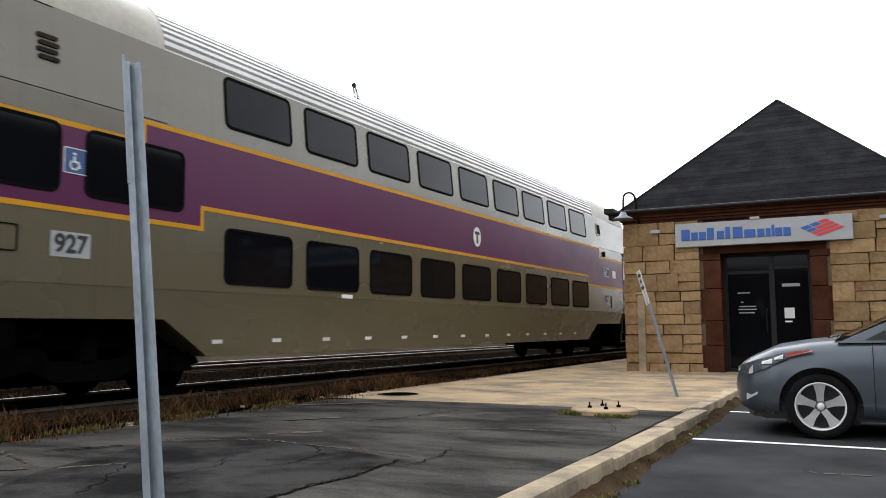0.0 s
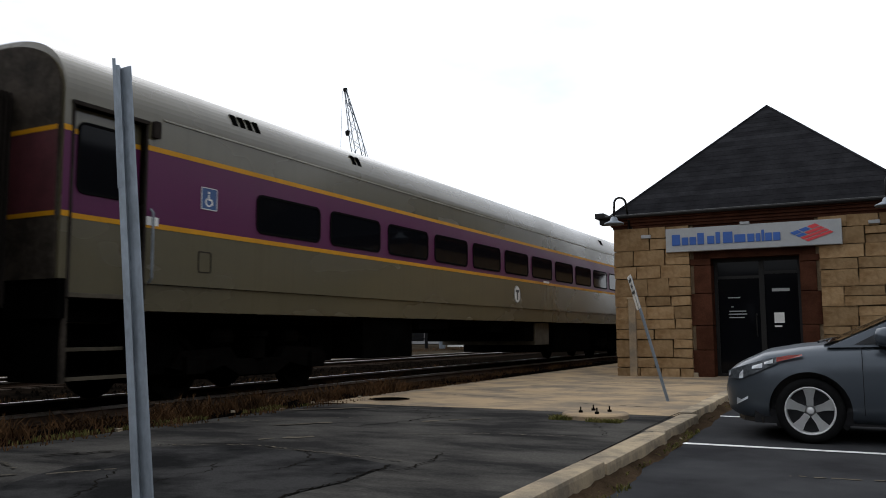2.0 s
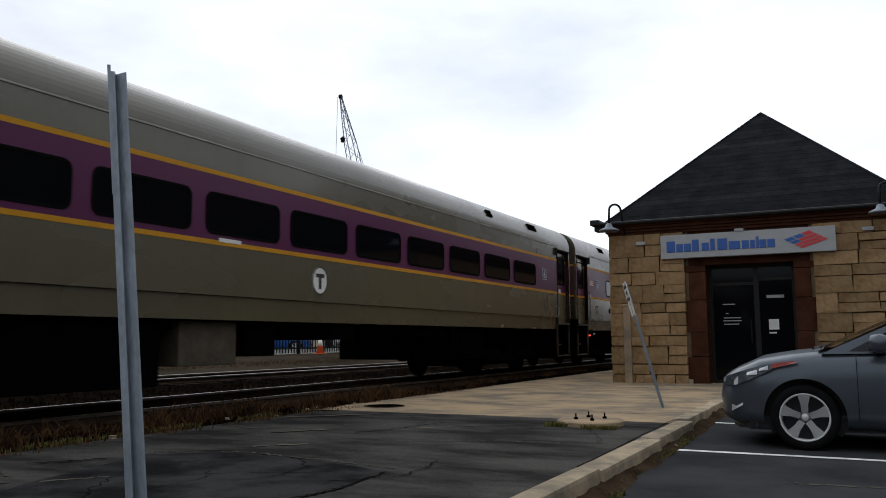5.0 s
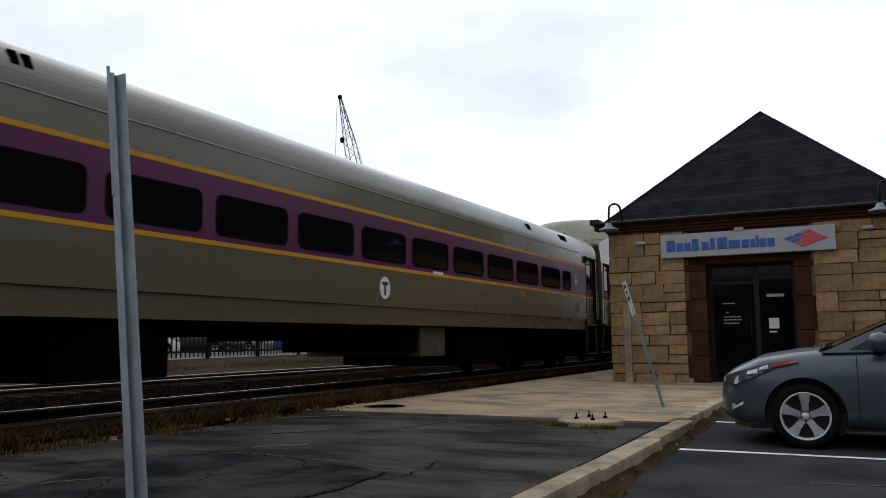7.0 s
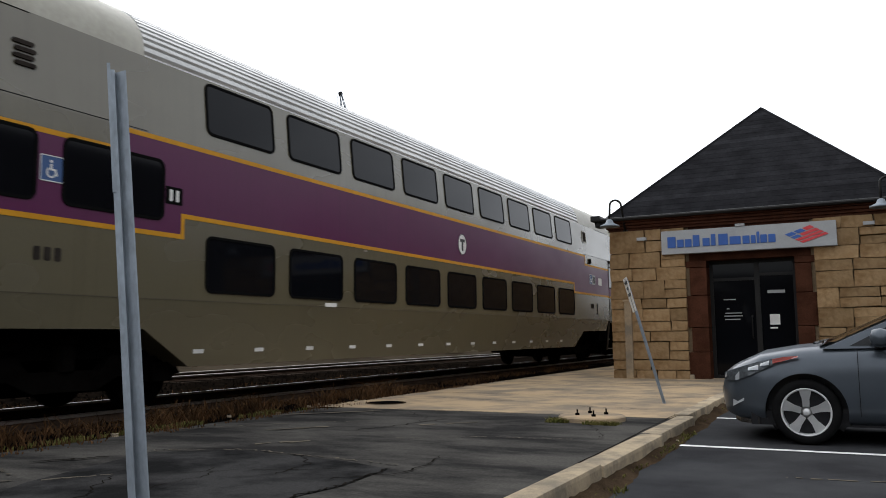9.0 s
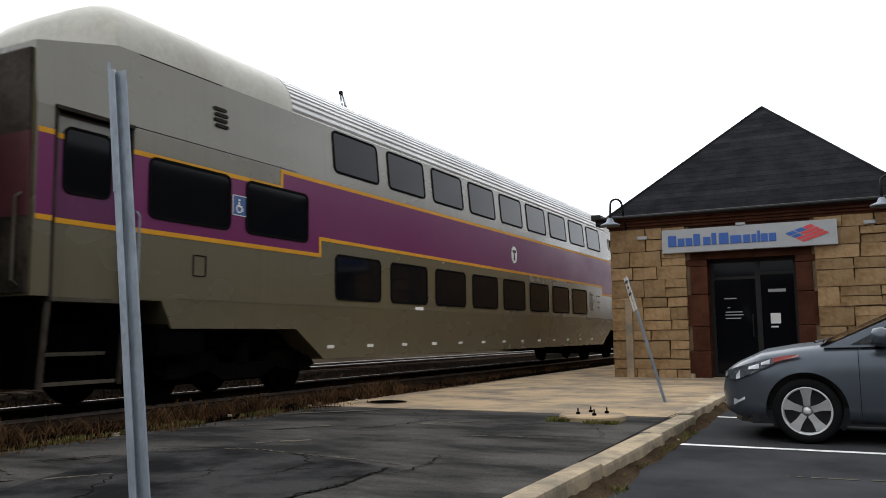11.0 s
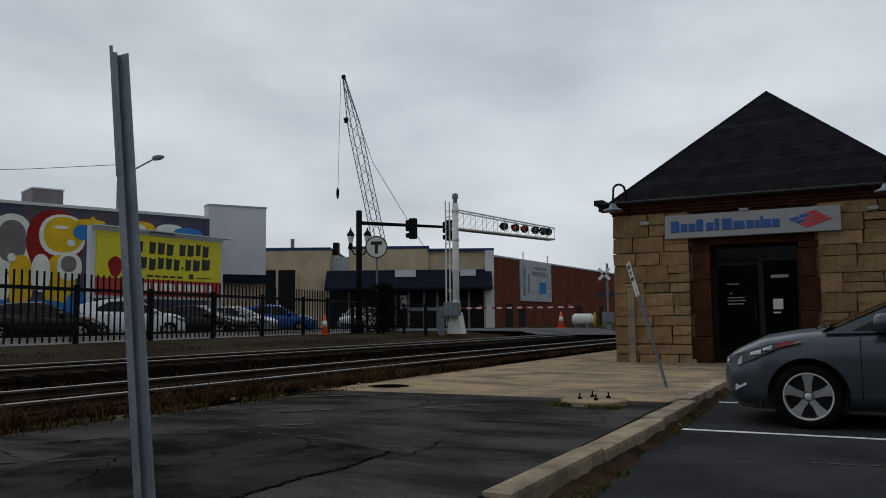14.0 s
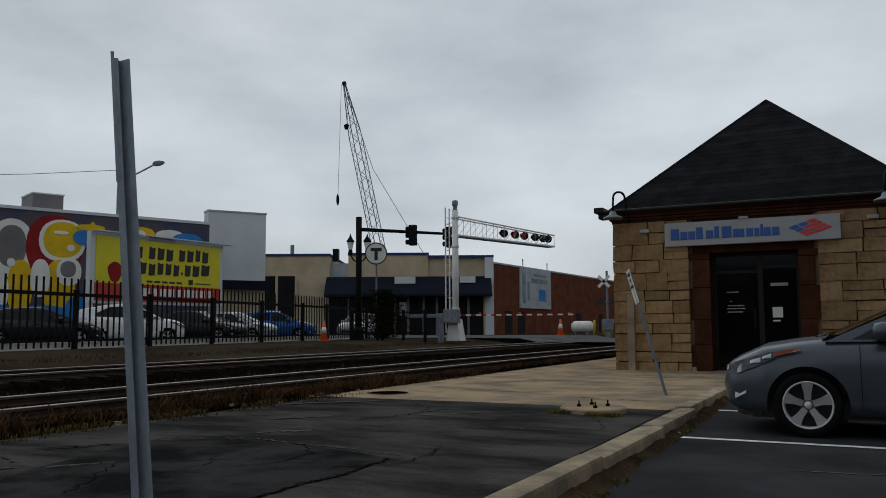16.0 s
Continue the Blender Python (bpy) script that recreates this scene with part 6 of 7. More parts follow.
def mural_building():
    b, L = along((-42.6, 24.4, 0.2), (-36.74, 39.07, 0.2), "mural_building", "flat-roofed building with a colourful abstract mural", "building")
    wall = part("wall", box(0, L, 0, 12, 0, 7.45), "mural_base", b, "painted wall")
    part("parapet", box(-0.05, L + 0.05, -0.06, 12.05, 7.45, 7.62), "white_wall", b, "pale parapet cap")

    def blob(u, z, w, h, col, lift):
        pts = [(u + w / 2 * math.cos(a), z + h / 2 * math.sin(a) * (1.0 + 0.08 * math.cos(2 * a))) for a in np.linspace(0, math.tau, 25)[:-1]]
        part("painted_shape", prism(pts, "y", -lift, 0.01), col, b)
    # rounded colour fields: place along the wall, height, width, height of the field
    for i, (u, z, w, h, col) in enumerate(((2.2, 5.3, 1.6, 3.0, "m_red"), (3.4, 5.3, 2.2, 3.5, "m_white"), (3.4, 5.4, 1.5, 2.5, "m_grey"), (3.9, 3.2, 1.3, 3.2, "m_yellow"), (2.9, 2.9, 0.9, 2.2, "m_white"),
                                           (5.6, 5.5, 3.0, 3.9, "m_red"), (6.0, 5.85, 2.5, 2.6, "m_white"), (6.03, 5.9, 2.1, 2.2, "m_yellow"), (5.9, 3.2, 1.7, 3.4, "m_yellow"), (4.9, 3.7, 1.0, 2.3, "m_white"),
                                           (6.4, 4.1, 1.35, 1.7, "m_white"), (6.35, 4.25, 0.85, 1.0, "m_grey"), (5.2, 1.6, 2.6, 1.3, "m_blue"), (2.6, 1.7, 2.0, 1.2, "m_blue"), (6.9, 2.0, 1.3, 1.5, "m_blue"),
                                           (6.45, 5.45, 0.45, 0.4, "m_white"), (5.9, 6.3, 0.8, 0.22, "m_white"), (0.0, 7.1, 5.0, 0.7, "m_blue"), (3.4, 4.5, 0.4, 0.5, "m_white"), (7.6, 5.4, 0.55, 3.6, "m_yellow"), (8.2, 6.1, 1.3, 0.95, "m_blue"), (8.5, 6.7, 1.6, 0.4, "m_yellow"),
                                           (9.4, 6.2, 1.2, 0.9, "m_red"), (10.6, 6.5, 1.1, 0.9, "m_blue"), (11.4, 6.55, 1.7, 0.9, "m_yellow"), (11.3, 6.45, 0.8, 0.7, "m_white"), (10.6, 6.4, 0.5, 0.6, "m_white"),
                                           (13.2, 6.5, 1.8, 0.9, "m_white"), (14.3, 6.35, 1.9, 0.9, "m_blue"), (0.8, 4.0, 1.6, 2.2, "m_yellow"), (0.8, 4.0, 1.0, 1.5, "m_white"))):
        blob(u + 1.0 if u < 8 else u, z, w, h, col, 0.02 + 0.004 * i)
    u = part("roof_unit", box(5.9, 7.6, 2.2, 4.6, 7.62, 8.75, 0.03), "m_grey", b, "grey rooftop air unit")
    part("unit_cap", box(5.85, 7.65, 2.15, 4.65, 8.75, 8.82), "white_wall", u)


mural_building()


def billboard():
    b, L = along((-33.5, 27.5, GZ), (-33.05, 36.3, GZ), "billboard", "yellow billboard with dark lettering shapes in a white frame", "billboard")
    part("frame", box(0.0, L + 0.05, 0.05, 0.35, 1.9, 5.46, 0.02), "white_wall", b, "white billboard frame")
    part("face", box(0.3, L - 0.2, 0.0, 0.05, 2.93, 5.25), "board_yellow", b, "yellow poster face")
    part("red_strip", box(0.3, L - 0.2, -0.002, 0.05, 2.05, 2.926), "board_red", b, "red strip with pale bars")
    part("catwalk", box(0.0, L + 0.6, -0.3, 0.0, 5.46, 5.52), "white_wall", b)
    part("name_plate", box(3.5, 5.2, -0.03, 0.04, 5.28, 5.56), "banner_grey", b)
    for x in (0.15, L - 0.1):
        part("leg", box(x - 0.13, x + 0.13, 0.1, 0.3, -0.5, 1.95), "white_wall", b)
    # brand lettering as plain dark blocks in two rows
    for z, h, u, run in ((4.22, 0.62, 1.95, (0.62, 0.38, 0, 0.42, 0.46, 0.46, 0, 0.44, 0.46, 0.36, 0.46)), (3.42, 0.60, 2.3, (0.44, 0.48, 0.44, 0.40, 0.40, 0.40, 0.12, 0.42, 0.50, 0.62))):
        for k, w in enumerate(run):
            if not w:
                u += 0.27
                continue
            dz, hh = 0.04 * math.sin(k * 2.3) + 0.02 * u, h * (0.22 if w < 0.3 else 1)
            bm = prism([(u, z + dz), (u + w * 0.42, z + dz - 0.03), (u + w * 0.9, z + dz + 0.02), (u + w, z + dz + hh), (u + w * 0.55, z + dz + hh * 0.93), (u + 0.03, z + dz + hh + 0.03)], "y", -0.02, 0.001)
            part("letter_block", bm, "black", b, "dark lettering shape")
            u += w + 0.14
    for k in range(5):
        part("small_bar", box(3.4 + k * 0.5, 3.78 + k * 0.5, -0.015, 0.001, 3.06, 3.16), "black", b)
    part("small_mark", box(6.25, 6.55, -0.015, 0.001, 3.05, 3.32), "black", b)
    part("small_bar", box(6.75, 7.9, -0.015, 0.001, 3.1, 3.15), "black", b)
    for k in range(9):
        part("pale_bar", box(3.2 + k * 0.55, 3.6 + k * 0.55, -0.015, -0.001, 2.35, 2.75), "m_white", b)
    part("round_mark", prism([(1.42 + 0.42 * math.cos(a) * (1 + 0.12 * math.sin(3 * a)), 3.5 + 0.52 * math.sin(a)) for a in np.linspace(0, math.tau, 17)[:-1]], "y", -0.02, 0.001), "m_red", b, "round dark red shape")
    return b


billboard()


def far_buildings():
    w, L = along((-41.06, 43.51, 0.2), (-38.74, 47.03, 0.2), "white_building", "plain white stucco building with dark base", "building")
    part("wall", box(0, L, 0, 1.2, 4.3, 9.2), "white_wall", w, "white stucco wall")
    part("cap", box(-0.05, L + 0.05, -0.05, 1.2, 9.2, 9.32), "banner_grey", w)
    part("fascia", box(0, L + 0.3, -0.5, 1.2, 3.7, 4.29), "awning", w, "dark fascia")
    part("lower_wall", box(0, L, 0.05, 1.2, -0.3, 3.69), "beige_wall", w)
    # long beige shop with a navy awning
    b, L = along((-46.9, 56.6, 0.2), (-28.76, 65.84, 0.2), "beige_shop", "long beige stucco shop with navy awning and dark shopfront", "building")
    s = L / 404.0
    part("wall", box(0, 117 * s, 0, 12, -0.3, 7.2), "beige_wall", b, "beige stucco wall")
    part("wall", box(117 * s, 150 * s, 0.6, 12, -0.3, 6.6), "banner_grey", b)
    part("wall", box(150 * s, 290 * s, 0, 12, -0.3, 7.25), "beige_wall", b)
    part("wall", box(290 * s, L, 0.25, 12, -0.3, 7.0), "beige_wall", b)
    for a, c, z in ((0, 117 * s, 7.2), (150 * s, 290 * s, 7.25), (290 * s, L, 7.0)):
        part("coping", box(a - 0.05, c + 0.05, -0.08, 12, z, z + 0.22), "navy_trim", b, "navy coping")
    aw = prism([(-1.6, 3.55), (-1.6, 3.75), (-0.02, 5.35), (-0.02, 3.55)], "x", 112 * s, 400 * s)
    part("awning", aw, "awning", b, "navy awning")
    part("awning_sign", box(232 * s, 268 * s, -0.75, -0.55, 4.7, 5.3), "white_wall", b)
    part("awning_sign", box(345 * s, 372 * s, -0.75, -0.55, 4.75, 5.3), "white_wall", b)
    part("shopfront", box(118 * s, 396 * s, -0.06, -0.01, -0.2, 3.6), "shop_dark", b, "dark glazed shopfront")
    for u in (25, 59, 150, 205, 232, 255, 282, 305, 332, 360, 388):
        z1 = 5.2 if u < 60 else 3.5
        part("pilaster", box(u * s - 0.1, u * s + 0.1, -0.14, -0.02, -0.2, z1), "beige_wall" if u > 380 or u < 60 else "m_grey", b)
    for u0, u1 in ((-0.25, 1.12), (1.36, 2.86)):
        part("bay_door", box(u0, u1, -0.05, -0.01, -0.2, 5.45), "shop_dark", b, "dark bay door")
    part("wall", box(-1.4, -0.002, 0.004, 12, -0.3, 7.2), "beige_wall", b)
    part("corner_column", box(L - 0.75, L + 0.02, -0.2, 0.24, -0.3, 7.0), "white_wall", b, "pale corner column")
    part("notice", box(240 * s, 252 * s, -0.1, -0.06, 1.9, 3.1), "banner_grey", b)
    part("roof_pipe", tube([(40 * s, 3, 7.0), (40 * s, 3, 8.5)], 0.18, 8), "galv", b)
    part("roof_unit", box(118 * s, 128 * s, 1.5, 2.5, 6.9, 8.0, 0.05), "shop_dark", b)
    # brick hall along the street
    h, L = along((-29.99, 68.64, 0.2), (-28.5, 112.0, 0.2), "brick_hall", "long red-brown brick hall with a grey printed banner", "building")
    part("wall", box(0, L, 0, 15, -0.3, 6.7), "brick_far", h, "red-brown brick wall")
    part("coping", box(-0.05, L, -0.08, 15, 6.7, 6.86), "banner_grey", h)
    ban = part("banner", box(5.8, 13.9, -0.15, -0.02, 2.72, 6.75), "banner_grey", h, "grey printed banner")
    for x0, x1, z0, z1 in ((6.3, 7.1, 3.2, 6.2), (8.6, 12.9, 5.3, 5.75), (9.2, 12.6, 6.0, 6.25), (10.6, 12.3, 3.5, 4.7), (7.6, 8.1, 3.5, 5.4)):
        part("print_block", box(x0, x1, -0.17, -0.14, z0, z1, 0.0), "m_blue" if x0 > 10 and z1 < 5 else "print_grey", ban)
    for x in (6.6, 13.0):
        part("banner_post", tube([(x, -0.1, 6.9), (x, -0.1, 7.6)], 0.05, 6), "galv", h)
    for x in (2.5, 5.5, 22, 30):
        part("dark_door", box(x, x + 1.6, -0.04, -0.01, -0.2, 2.4), "shop_dark", h)


far_buildings()
strip("street", [(-60, 0.47), (-20.5, 0.45), (-17.2, 0.43), (-16.2, 0.24), (-5.0, 0.21)], 43, 58, "road", "grey level crossing street across the tracks", "road")


def traffic_signal():
    p = thing("traffic_signal", pose(-24.8, 38.1, GZ), "dark traffic signal mast with arm, two signal heads and twin lanterns", "traffic light")
    part("mast", tube([(0, 0, -0.3), (0, 0, 6.8)], 0.17, 10), "fence_black", p, "dark steel mast", True)
    part("foot", lathe([(0.32, -0.3), (0.32, 0.5), (0.2, 0.7)], "z", 12), "fence_black", p)
    arm = part("arm", tube([(0.1, 0.05, 6.1), (4.9, 2.3, 5.78)], 0.11, 8, r1=0.07), "fence_black", p, "mast arm", True)
    for u in (0.55, 0.94):
        x, y, z = 0.1 + 4.8 * u, 0.05 + 2.25 * u, 6.1 - 0.32 * u
        h = part("signal_head", box(x - 0.19, x + 0.19, y - 0.16, y + 0.16, z - 0.75, z + 0.4, 0.03), "fence_black", p, "black three-light signal head")
        for k in range(3):
            part("visor", lathe([(0.13, 0.0), (0.14, -0.22), (0.12, -0.22), (0.11, 0.0)], "x", 12, (x - 0.19, y, z + 0.2 - 0.37 * k), caps=False), "fence_black", h)
    for s in (-1, 1):
        part("lantern_bracket", tube([(0, 0, 4.3), (s * 0.25, s * 0.12, 4.35), (s * 0.42, s * 0.21, 4.7)], 0.04, 6), "fence_black", p)
        l = part("lantern", lathe([(0.04, 4.65), (0.14, 4.75), (0.1, 4.95), (0.19, 5.4), (0.24, 5.42), (0.06, 5.7), (0.02, 5.85)], "z", 8, (s * 0.42, s * 0.21, 0)), "fence_black", p, "old-fashioned lantern")
        part("globe", lathe([(0.105, 4.97), (0.17, 5.36), (0.1, 5.38)], "z", 8, (s * 0.42 + 0.02, s * 0.21 - 0.03, 0)), "m_white", l)
    return p


traffic_signal()


def round_station_sign():
    s = thing("station_sign", pose(-23.3, 37.5, GZ), "round white station sign with a dark bar mark on a pole", "street sign")
    part("pole", tube([(0, 0, -0.3), (0.1, -0.1, 4.2)], 0.05, 8), "galv", s)
    m = pose(0.1, -0.15, 4.62, 90, 0, 30)
    part("disc", lathe([(0.56, -0.03), (0.56, 0.03), (0.0, 0.03)], "z", 28), "white", s, "white disc").matrix_local = m
    part("ring", lathe([(0.60, -0.035), (0.60, 0.04), (0.54, 0.04), (0.54, 0.0)], "z", 28), "black", s).matrix_local = m
    part("bar_mark", prism([(-0.3, 0.3), (0.3, 0.3), (0.3, 0.12), (0.09, 0.12), (0.09, -0.36), (-0.09, -0.36), (-0.09, 0.12), (-0.3, 0.12)], "z", 0.0, 0.045), "black", s).matrix_local = m


round_station_sign()


def crossing_gantry():
    g = thing("crossing_gantry", pose(-18.6, 37.7, 0.38), "white steel crossing signal gantry with red lamps over the street", "crossing signal")
    part("mast", tube([(0, 0, 0.0), (0, 0, 6.75)], 0.17, 12), "white", g, "white steel mast", True)
    for z in (1.6, 3.2, 4.8, 6.3):
        part("collar", lathe([(0.2, z), (0.2, z + 0.09)], "z", 12), "white", g)
    for k in range(5):
        part("ladder_arm", tube([(0, 0, 0.9 + k * 1.3), (-0.45, 0, 0.9 + k * 1.3)], 0.02, 5), "white", g)
    part("ladder", box(-0.48, -0.42, -0.25, -0.2, 0.4, 6.9), "white", g)
    part("ladder", box(-0.48, -0.42, 0.2, 0.25, 0.4, 6.9), "white", g)
    for k in range(18):
        part("rung", tube([(-0.45, -0.22, 0.6 + k * 0.34), (-0.45, 0.22, 0.6 + k * 0.34)], 0.015, 5), "galv", g)
    part("bell", lathe([(0.12, 6.75), (0.12, 7.0), (0.17, 7.02), (0.15, 7.25), (0.03, 7.3)], "z", 12), "galv", g, "crossing bell")
    part("base", prism([(-0.42, 0.0), (0.42, 0.0), (0.22, 1.1), (-0.22, 1.1)], "y", -0.3, 0.3), "white", g, "white tapering base")
    part("gate_motor", box(-0.35, 0.45, -0.75, -0.35, 0.9, 1.6, 0.04), "galv", g, "gate mechanism box")
    # cantilever truss
    end = Vector((2.35, 8.1, 0))
    d = end.normalized()
    n = Vector((d.y, -d.x, 0)) * 0.25
    for s in (-1, 1):
        part("top_chord", tube([n * s + Vector((0, 0, 6.38)), end + n * s + Vector((0, 0, 6.08))], 0.045, 6), "white", g)
        part("bottom_chord", tube([n * s + Vector((0, 0, 5.42)), end + n * s + Vector((0, 0, 5.42))], 0.06, 6), "white", g)
        for k in range(9):
            a, b = end * (k / 9), end * ((k + 1) / 9)
            za, zb_ = 6.38 - 0.3 * k / 9, 6.38 - 0.3 * (k + 1) / 9
            part("truss_brace", tube([a + n * s + Vector((0, 0, 5.42)), b + n * s + Vector((0, 0, zb_))], 0.014, 5), "white", g)
            part("truss_post", tube([b + n * s + Vector((0, 0, 5.42)), b + n * s + Vector((0, 0, zb_))], 0.014, 5), "white", g)
    part("walkway", prism([(0.2, -0.2), (0.2, 0.2), (8.4, 0.2), (8.4, -0.2)], "z", 5.36, 5.41), "galv", g, "grating walkway").rotation_euler.z = math.atan2(d.y, d.x)
    for u in (0.50, 0.62, 0.72, 0.84, 0.93, 0.99):
        q = end * u
        l = part("flasher", lathe([(0.23, -0.02), (0.23, 0.02), (0.0, 0.02)], "y", 18, (q.x, q.y - 0.3, 5.85)), "black", g, "round black flasher backing")
        part("lens", lathe([(0.13, -0.06), (0.13, 0.0), (0.0, -0.07)], "y", 14, (q.x, q.y - 0.33, 5.85)), "glow_red" if u in (0.62, 0.72) else "m_grey", l)
        part("hood", lathe([(0.15, -0.02), (0.17, -0.3), (0.15, -0.3), (0.14, -0.02)], "y", 14, (q.x, q.y - 0.3, 5.85), caps=False), "black", l)
    return g


crossing_gantry()


def gate_arm():
    a, L = along((-19.2, 37.2, 1.68), (-12.9, 39.5, 1.70), "crossing_gate_arm", "lowered crossing gate arm striped red and white", "crossing gate")
    n = 26
    for k in range(n):
        part("stripe", box(L * k / n, L * (k + 1) / n, -0.025, 0.025, -0.04, 0.04), "m_white" if k % 2 else "m_red", a)
    part("counterweight", box(-1.6, 0.0, -0.06, 0.06, -0.12, 0.05, 0.02), "galv", a)
    for u in (0.3, 0.6, 0.97):
        part("arm_lamp", box(L * u - 0.06, L * u + 0.06, -0.04, 0.04, 0.04, 0.13, 0.015), "red_sign", a)
    part("stand", box(-0.15, 0.15, -0.1, 0.1, -1.4, 0.1, 0.02), "galv", a)


gate_arm()


def far_signal():
    g = thing("crossing_signal", pose(-17.2, 61.0, 0.2), "silver crossing signal post with crossed boards and lamps", "crossing signal")
    part("pole", tube([(0, 0, 0), (0, 0, 5.1)], 0.09, 8), "galv", g)
    for s in (-1, 1):
        part("crossboard", box(-0.6, 0.6, -0.02, 0.02, -0.11, 0.11), "white", g, "white crossed board").matrix_local = pose(-0.2, -0.12, 4.3, 0, 45 * s, 0)
        part("lamp", lathe([(0.28, -0.02), (0.28, 0.02), (0.0, 0.02)], "y", 16, (s * 0.45, -0.1, 2.75)), "black", g)
    part("lamp_bar", tube([(-0.5, -0.06, 2.75), (0.5, -0.06, 2.75)], 0.04, 6), "galv", g)
    part("case", box(-0.4, 0.4, -0.3, 0.3, 0.6, 1.4, 0.04), "galv", g)
    part("plinth", box(-0.2, 0.2, -0.2, 0.2, -0.2, 0.6, 0.03), "galv", g)


far_signal()


def tank():
    t = thing("white_tank", pose(-21.4, 68.0, 0.3), "white cylindrical gas tank on a low frame", "tank")
    part("shell", lathe([(0.05, -0.95), (0.35, -0.9), (0.5, -0.7), (0.5, 0.7), (0.35, 0.9), (0.05, 0.95)], "x", 20, (0, 0, 0.75)), "white", t, "white tank shell", True)
    for x in (-0.5, 0.5):
        part("cradle", box(x - 0.08, x + 0.08, -0.4, 0.4, -0.2, 0.4), "galv", t)


tank()


def cone(x, y, z, h):
    c = thing("traffic_cone", pose(x, y, z), "orange traffic cone with a pale band", "traffic cone", "traffic cones")
    part("body", lathe([(0.2 * h, 0.03), (0.045 * h, h)], "z", 14), "orange", c, "orange cone", True)
    part("band", lathe([(0.148 * h, 0.42 * h), (0.098 * h, 0.7 * h)], "z", 14), "m_white", c, "pale band", True)
    part("foot", box(-0.25 * h, 0.25 * h, -0.25 * h, 0.25 * h, 0, 0.035, 0.01), "orange", c)


cone(-23.2, 32.6, GZ, 0.95)
cone(-19.8, 57.6, 0.44, 1.2)
for x, y in ((-19.9, 66.5), (-19.3, 67.0), (-18.7, 67.4)):
    b = thing("bollard", pose(x, y, 0.2), "yellow steel bollard beside the tank", "bollard", "bollards")
    part("tube", lathe([(0.11, 0), (0.11, 1.35), (0.06, 1.42)], "z", 12), "yellow_bollard", b, "", True)


def shrub():
    s = thing("shrub", pose(-22.5, 36.9, GZ), "dark shrub beside the crossing railing", "shrub")
    vs, fs = [], []
    rnd = random.Random(5)
    for _ in range(4200):
        a, r, z = rnd.uniform(0, math.tau), abs(rnd.gauss(0, 0.62)), rnd.uniform(0.1, 2.6)
        r *= 1.15 - 0.35 * abs(z - 1.0)
        p = Vector((r * math.cos(a), r * math.sin(a), z))
        q, w = Vector([rnd.gauss(0, 1) for _ in range(3)]).normalized() * 0.09, Vector([rnd.gauss(0, 1) for _ in range(3)]).normalized() * 0.04
        i = len(vs)
        vs += [p - q, p + w, p + q, p - w]
        fs += [(i, i + 1, i + 2, i + 3)]
    me = bpy.data.meshes.new("leaves")
    me.from_pydata(vs, [], fs)
    me.materials.append(M["leaf"])
    o = new("leaves", me)
    o.parent = s
    o["kind"] = "stuff"
    for k in range(5):
        part("stem", tube([(0.05 * k - 0.1, 0, -0.1), (0.25 * math.cos(k), 0.25 * math.sin(k), 1.3)], 0.025, 5, r1=0.01), "tie", s)


shrub()


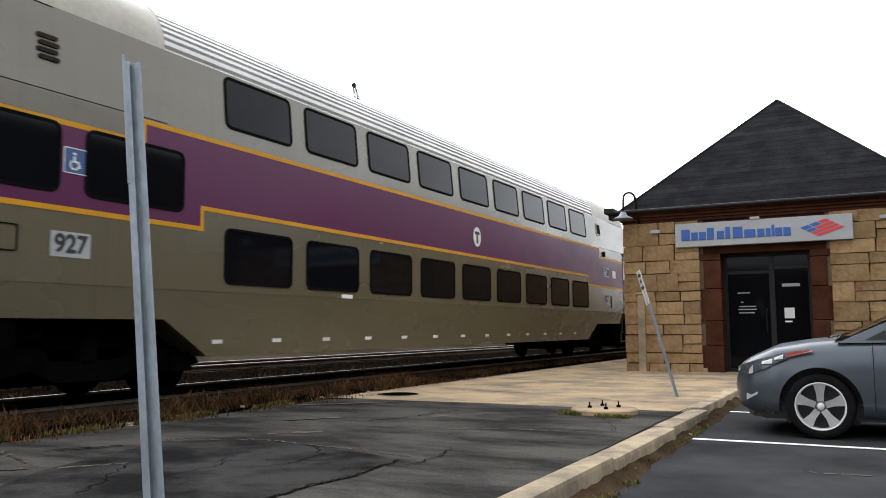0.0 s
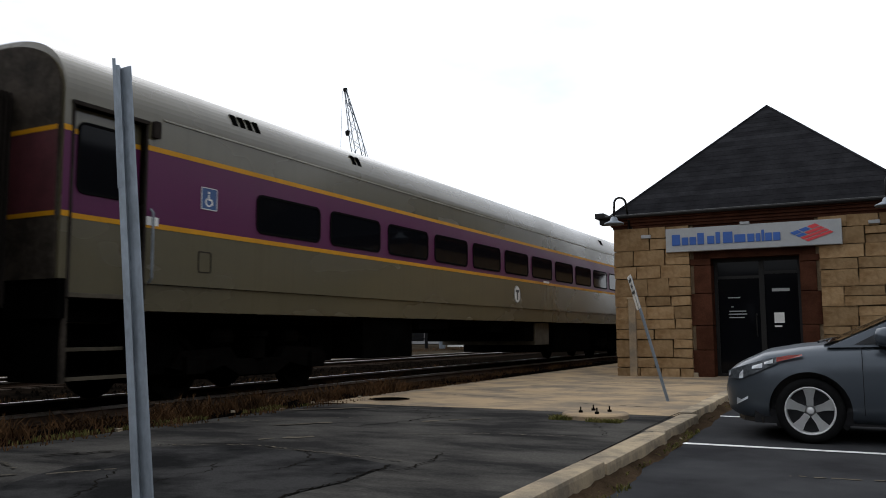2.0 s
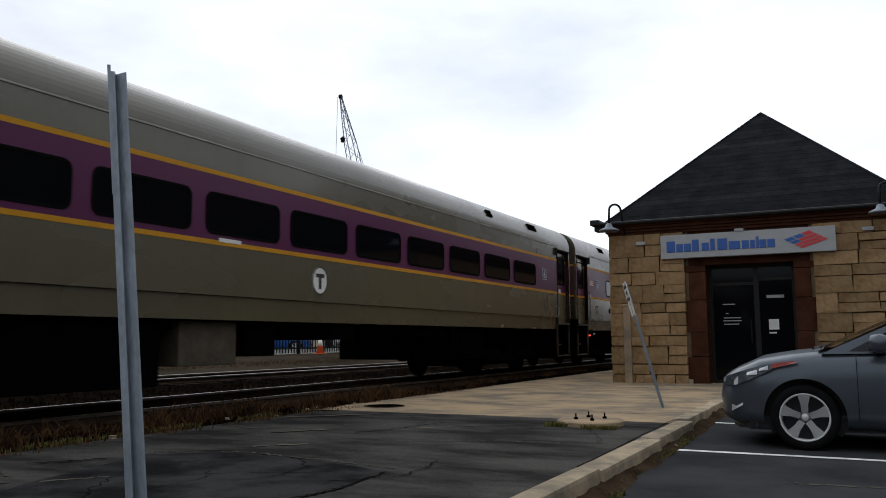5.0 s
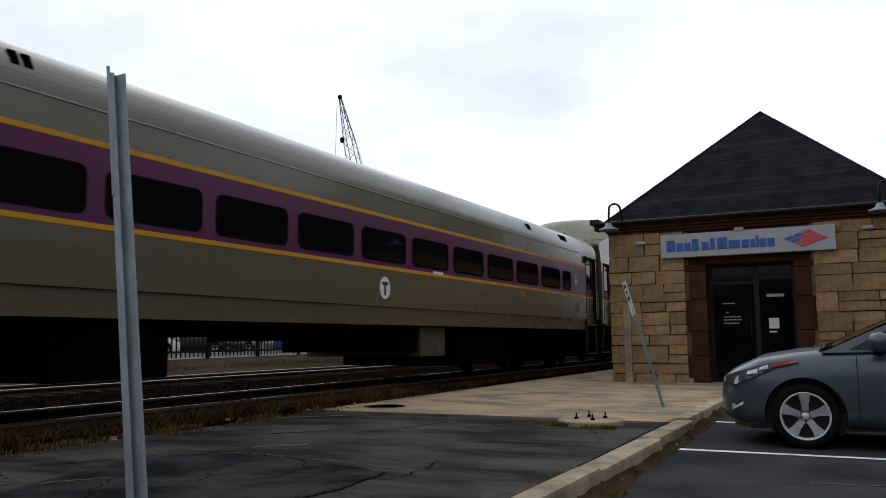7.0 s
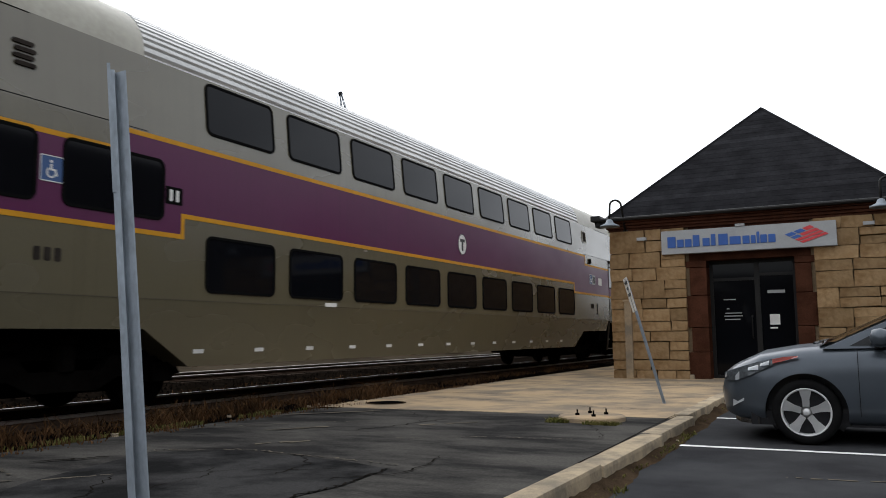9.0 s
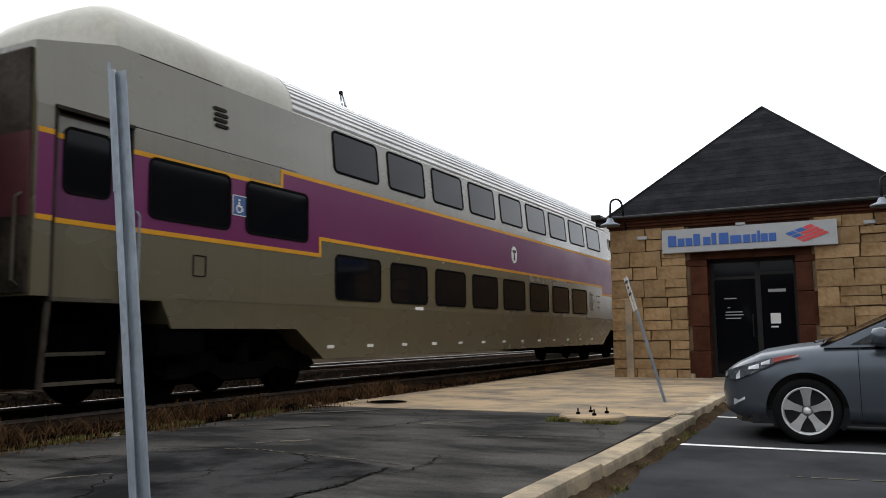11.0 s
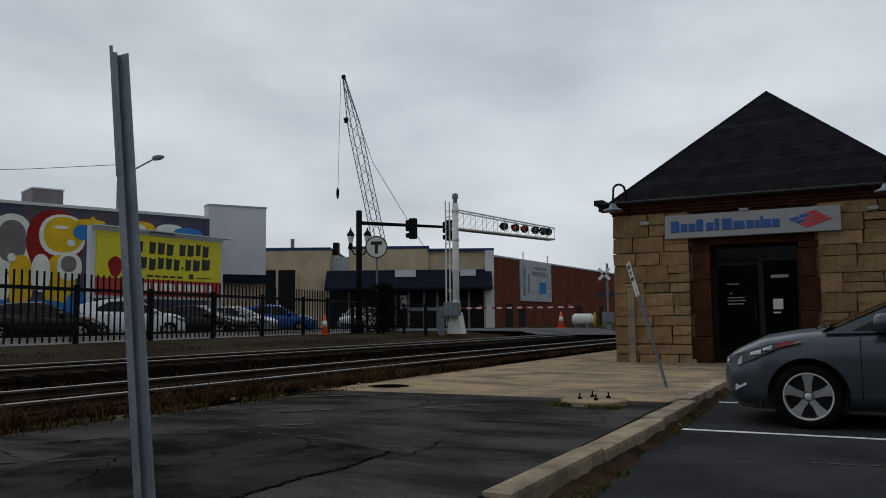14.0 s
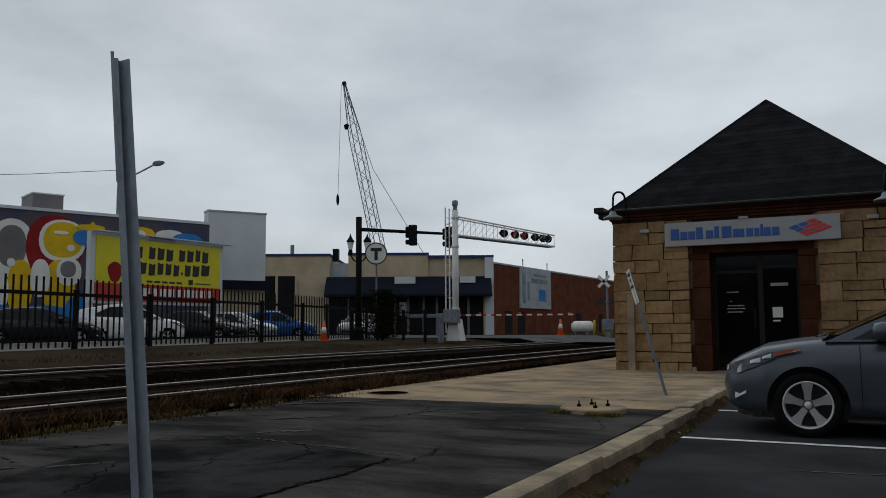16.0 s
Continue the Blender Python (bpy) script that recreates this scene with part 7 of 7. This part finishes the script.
def crane():
    c = thing("lattice_crane", pose(-72.0, 120.5, 0.0), "tall lattice boom crane far behind the shops", "crane")
    foot, tip = Vector((0.5, 0.5, 2.0)), Vector((-5.4, -6.4, 43.0))
    d = (tip - foot)
    a = d.normalized().cross(Vector((0.6, 0.8, 0))).normalized()
    b = d.normalized().cross(a).normalized()
    def wide(u):
        return 0.85 * min(1.0, (1.04 - u) * 4.0, 0.35 + u * 4)
    n = 26
    for s, t in ((1, 1), (1, -1), (-1, 1), (-1, -1)):
        part("chord", tube([foot + d * (k / n) + (a * s + b * t) * wide(k / n) for k in range(n + 1)], 0.075, 5), "crane_steel", c, "boom chord")
    bm = bmesh.new()
    for k in range(n):
        u, v = k / n, (k + 1) / n
        for s, t, s2, t2 in ((1, 1, -1, 1), (-1, 1, -1, -1), (-1, -1, 1, -1), (1, -1, 1, 1)):
            if k % 2:
                s, t, s2, t2 = s2, t2, s, t
            tube([foot + d * u + (a * s + b * t) * wide(u), foot + d * v + (a * s2 + b * t2) * wide(v)], 0.04, 4, bm)
    part("lacing", bm, "crane_steel", c, "boom lacing")
    part("tip_sheave", lathe([(0.4, -0.2), (0.4, 0.2)], "x", 14, tip), "fence_black", c)
    part("pendant", tube([tip, tip + Vector((4.5, 2.2, -15)), Vector((10, 6, 4))], 0.05, 4), "crane_steel", c, "pendant rope")
    part("hoist_rope", tube([tip + Vector((-0.6, 0, 0)), tip + Vector((-1.6, 0.6, -21))], 0.035, 4), "crane_steel", c)
    part("ball", lathe([(0.05, 1.0), (0.25, 0.5), (0.25, -0.4), (0.1, -1.0)], "z", 10, tip + Vector((-1.6, 0.6, -20))), "fence_black", c, "hook block")
    part("ball", lathe([(0.05, 0.5), (0.45, 0.2), (0.3, -0.5)], "z", 10, tip + Vector((0.3, 0.3, -7.5))), "fence_black", c)
    part("cab", box(-2, 6, -2, 2, 0.6, 4.0, 0.2), "crane_steel", c)
    part("tracks", box(-3.5, 4.5, -3, 3, 0.0, 0.6, 0.1), "under", c)


crane()


def street_lamp():
    s = thing("street_lamp", pose(-39.9, 34.6, 0.3), "tall grey street lamp with a curved arm", "street lamp")
    part("pole", tube([(0, 0, 0), (0, 0, 9.4)], 0.11, 8), "galv", s)
    part("arm", tube([(0, 0, 9.3), (0.8, 0.4, 10.1), (1.9, 0.95, 10.75)], 0.05, 6), "galv", s)
    part("head", lathe([(0.03, -0.1), (0.16, 0.1), (0.17, 0.5), (0.08, 0.85)], "x", 10, (1.85, 0.95, 10.8)), "m_grey", s, "lamp head", True)
    w = thing("overhead_cable", pose(0, 0, 0), "thin dark overhead cables", "cable")
    part("cable", tube([(-50, 29.7, 10.5), (-45, 32.2, 10.55), (-39.9, 34.7, 10.75)], 0.02, 4), "black", w)


street_lamp()
# plain blocks: far one closes the view; camera-side ones, unseen, block light and reflections
for p, q, h, d, lab in (((24, -60, 0), (24, 120, 0), 12.0, 8, "unseen plain row across the parking lot, added to block sky light"), ((24, -44, 0), (-14, -44, 0), 6.0, 8, "unseen plain block behind the parking lot, added to shape reflections"),
                        ((-60, 150, 0.2), (60, 190, 0.2), 7.0, 10, "low distant row of plain buildings")):
    o, L = along(p, q, "plain_block", lab, "building")
    part("wall", box(0, L, -d, 0, -0.3, h), "dark_brick", o)


def motions():
    # place of the lead coach's middle along the track; the others follow coupled behind it
    run = [(0, 15.19), (0.5, 9.42), (1, 3.72), (1.5, -1.95), (2, -7.78), (2.5, -13.62), (3, -19.45), (3.5, -25.3), (4, -31.1), (6.5, -59.95), (7, -65.84), (7.5, -71.65), (8, -77.4),
           (8.5, -83.15), (9, -88.9), (11.5, -117.97), (12, -123.73), (12.5, -129.55), (13, -135.35), (13.5, -141.15), (14.5, -152.7), (16, -170.0)]
    for k, c in enumerate((lead, coach_b, coach_c, coach_d, coach_e, cab_car)):
        walk(c, [(t, pose(TX, y + OFFSETS[k], RAIL_Z, 0, 0, 180 if k == 2 else 0)) for t, y in run])


motions()
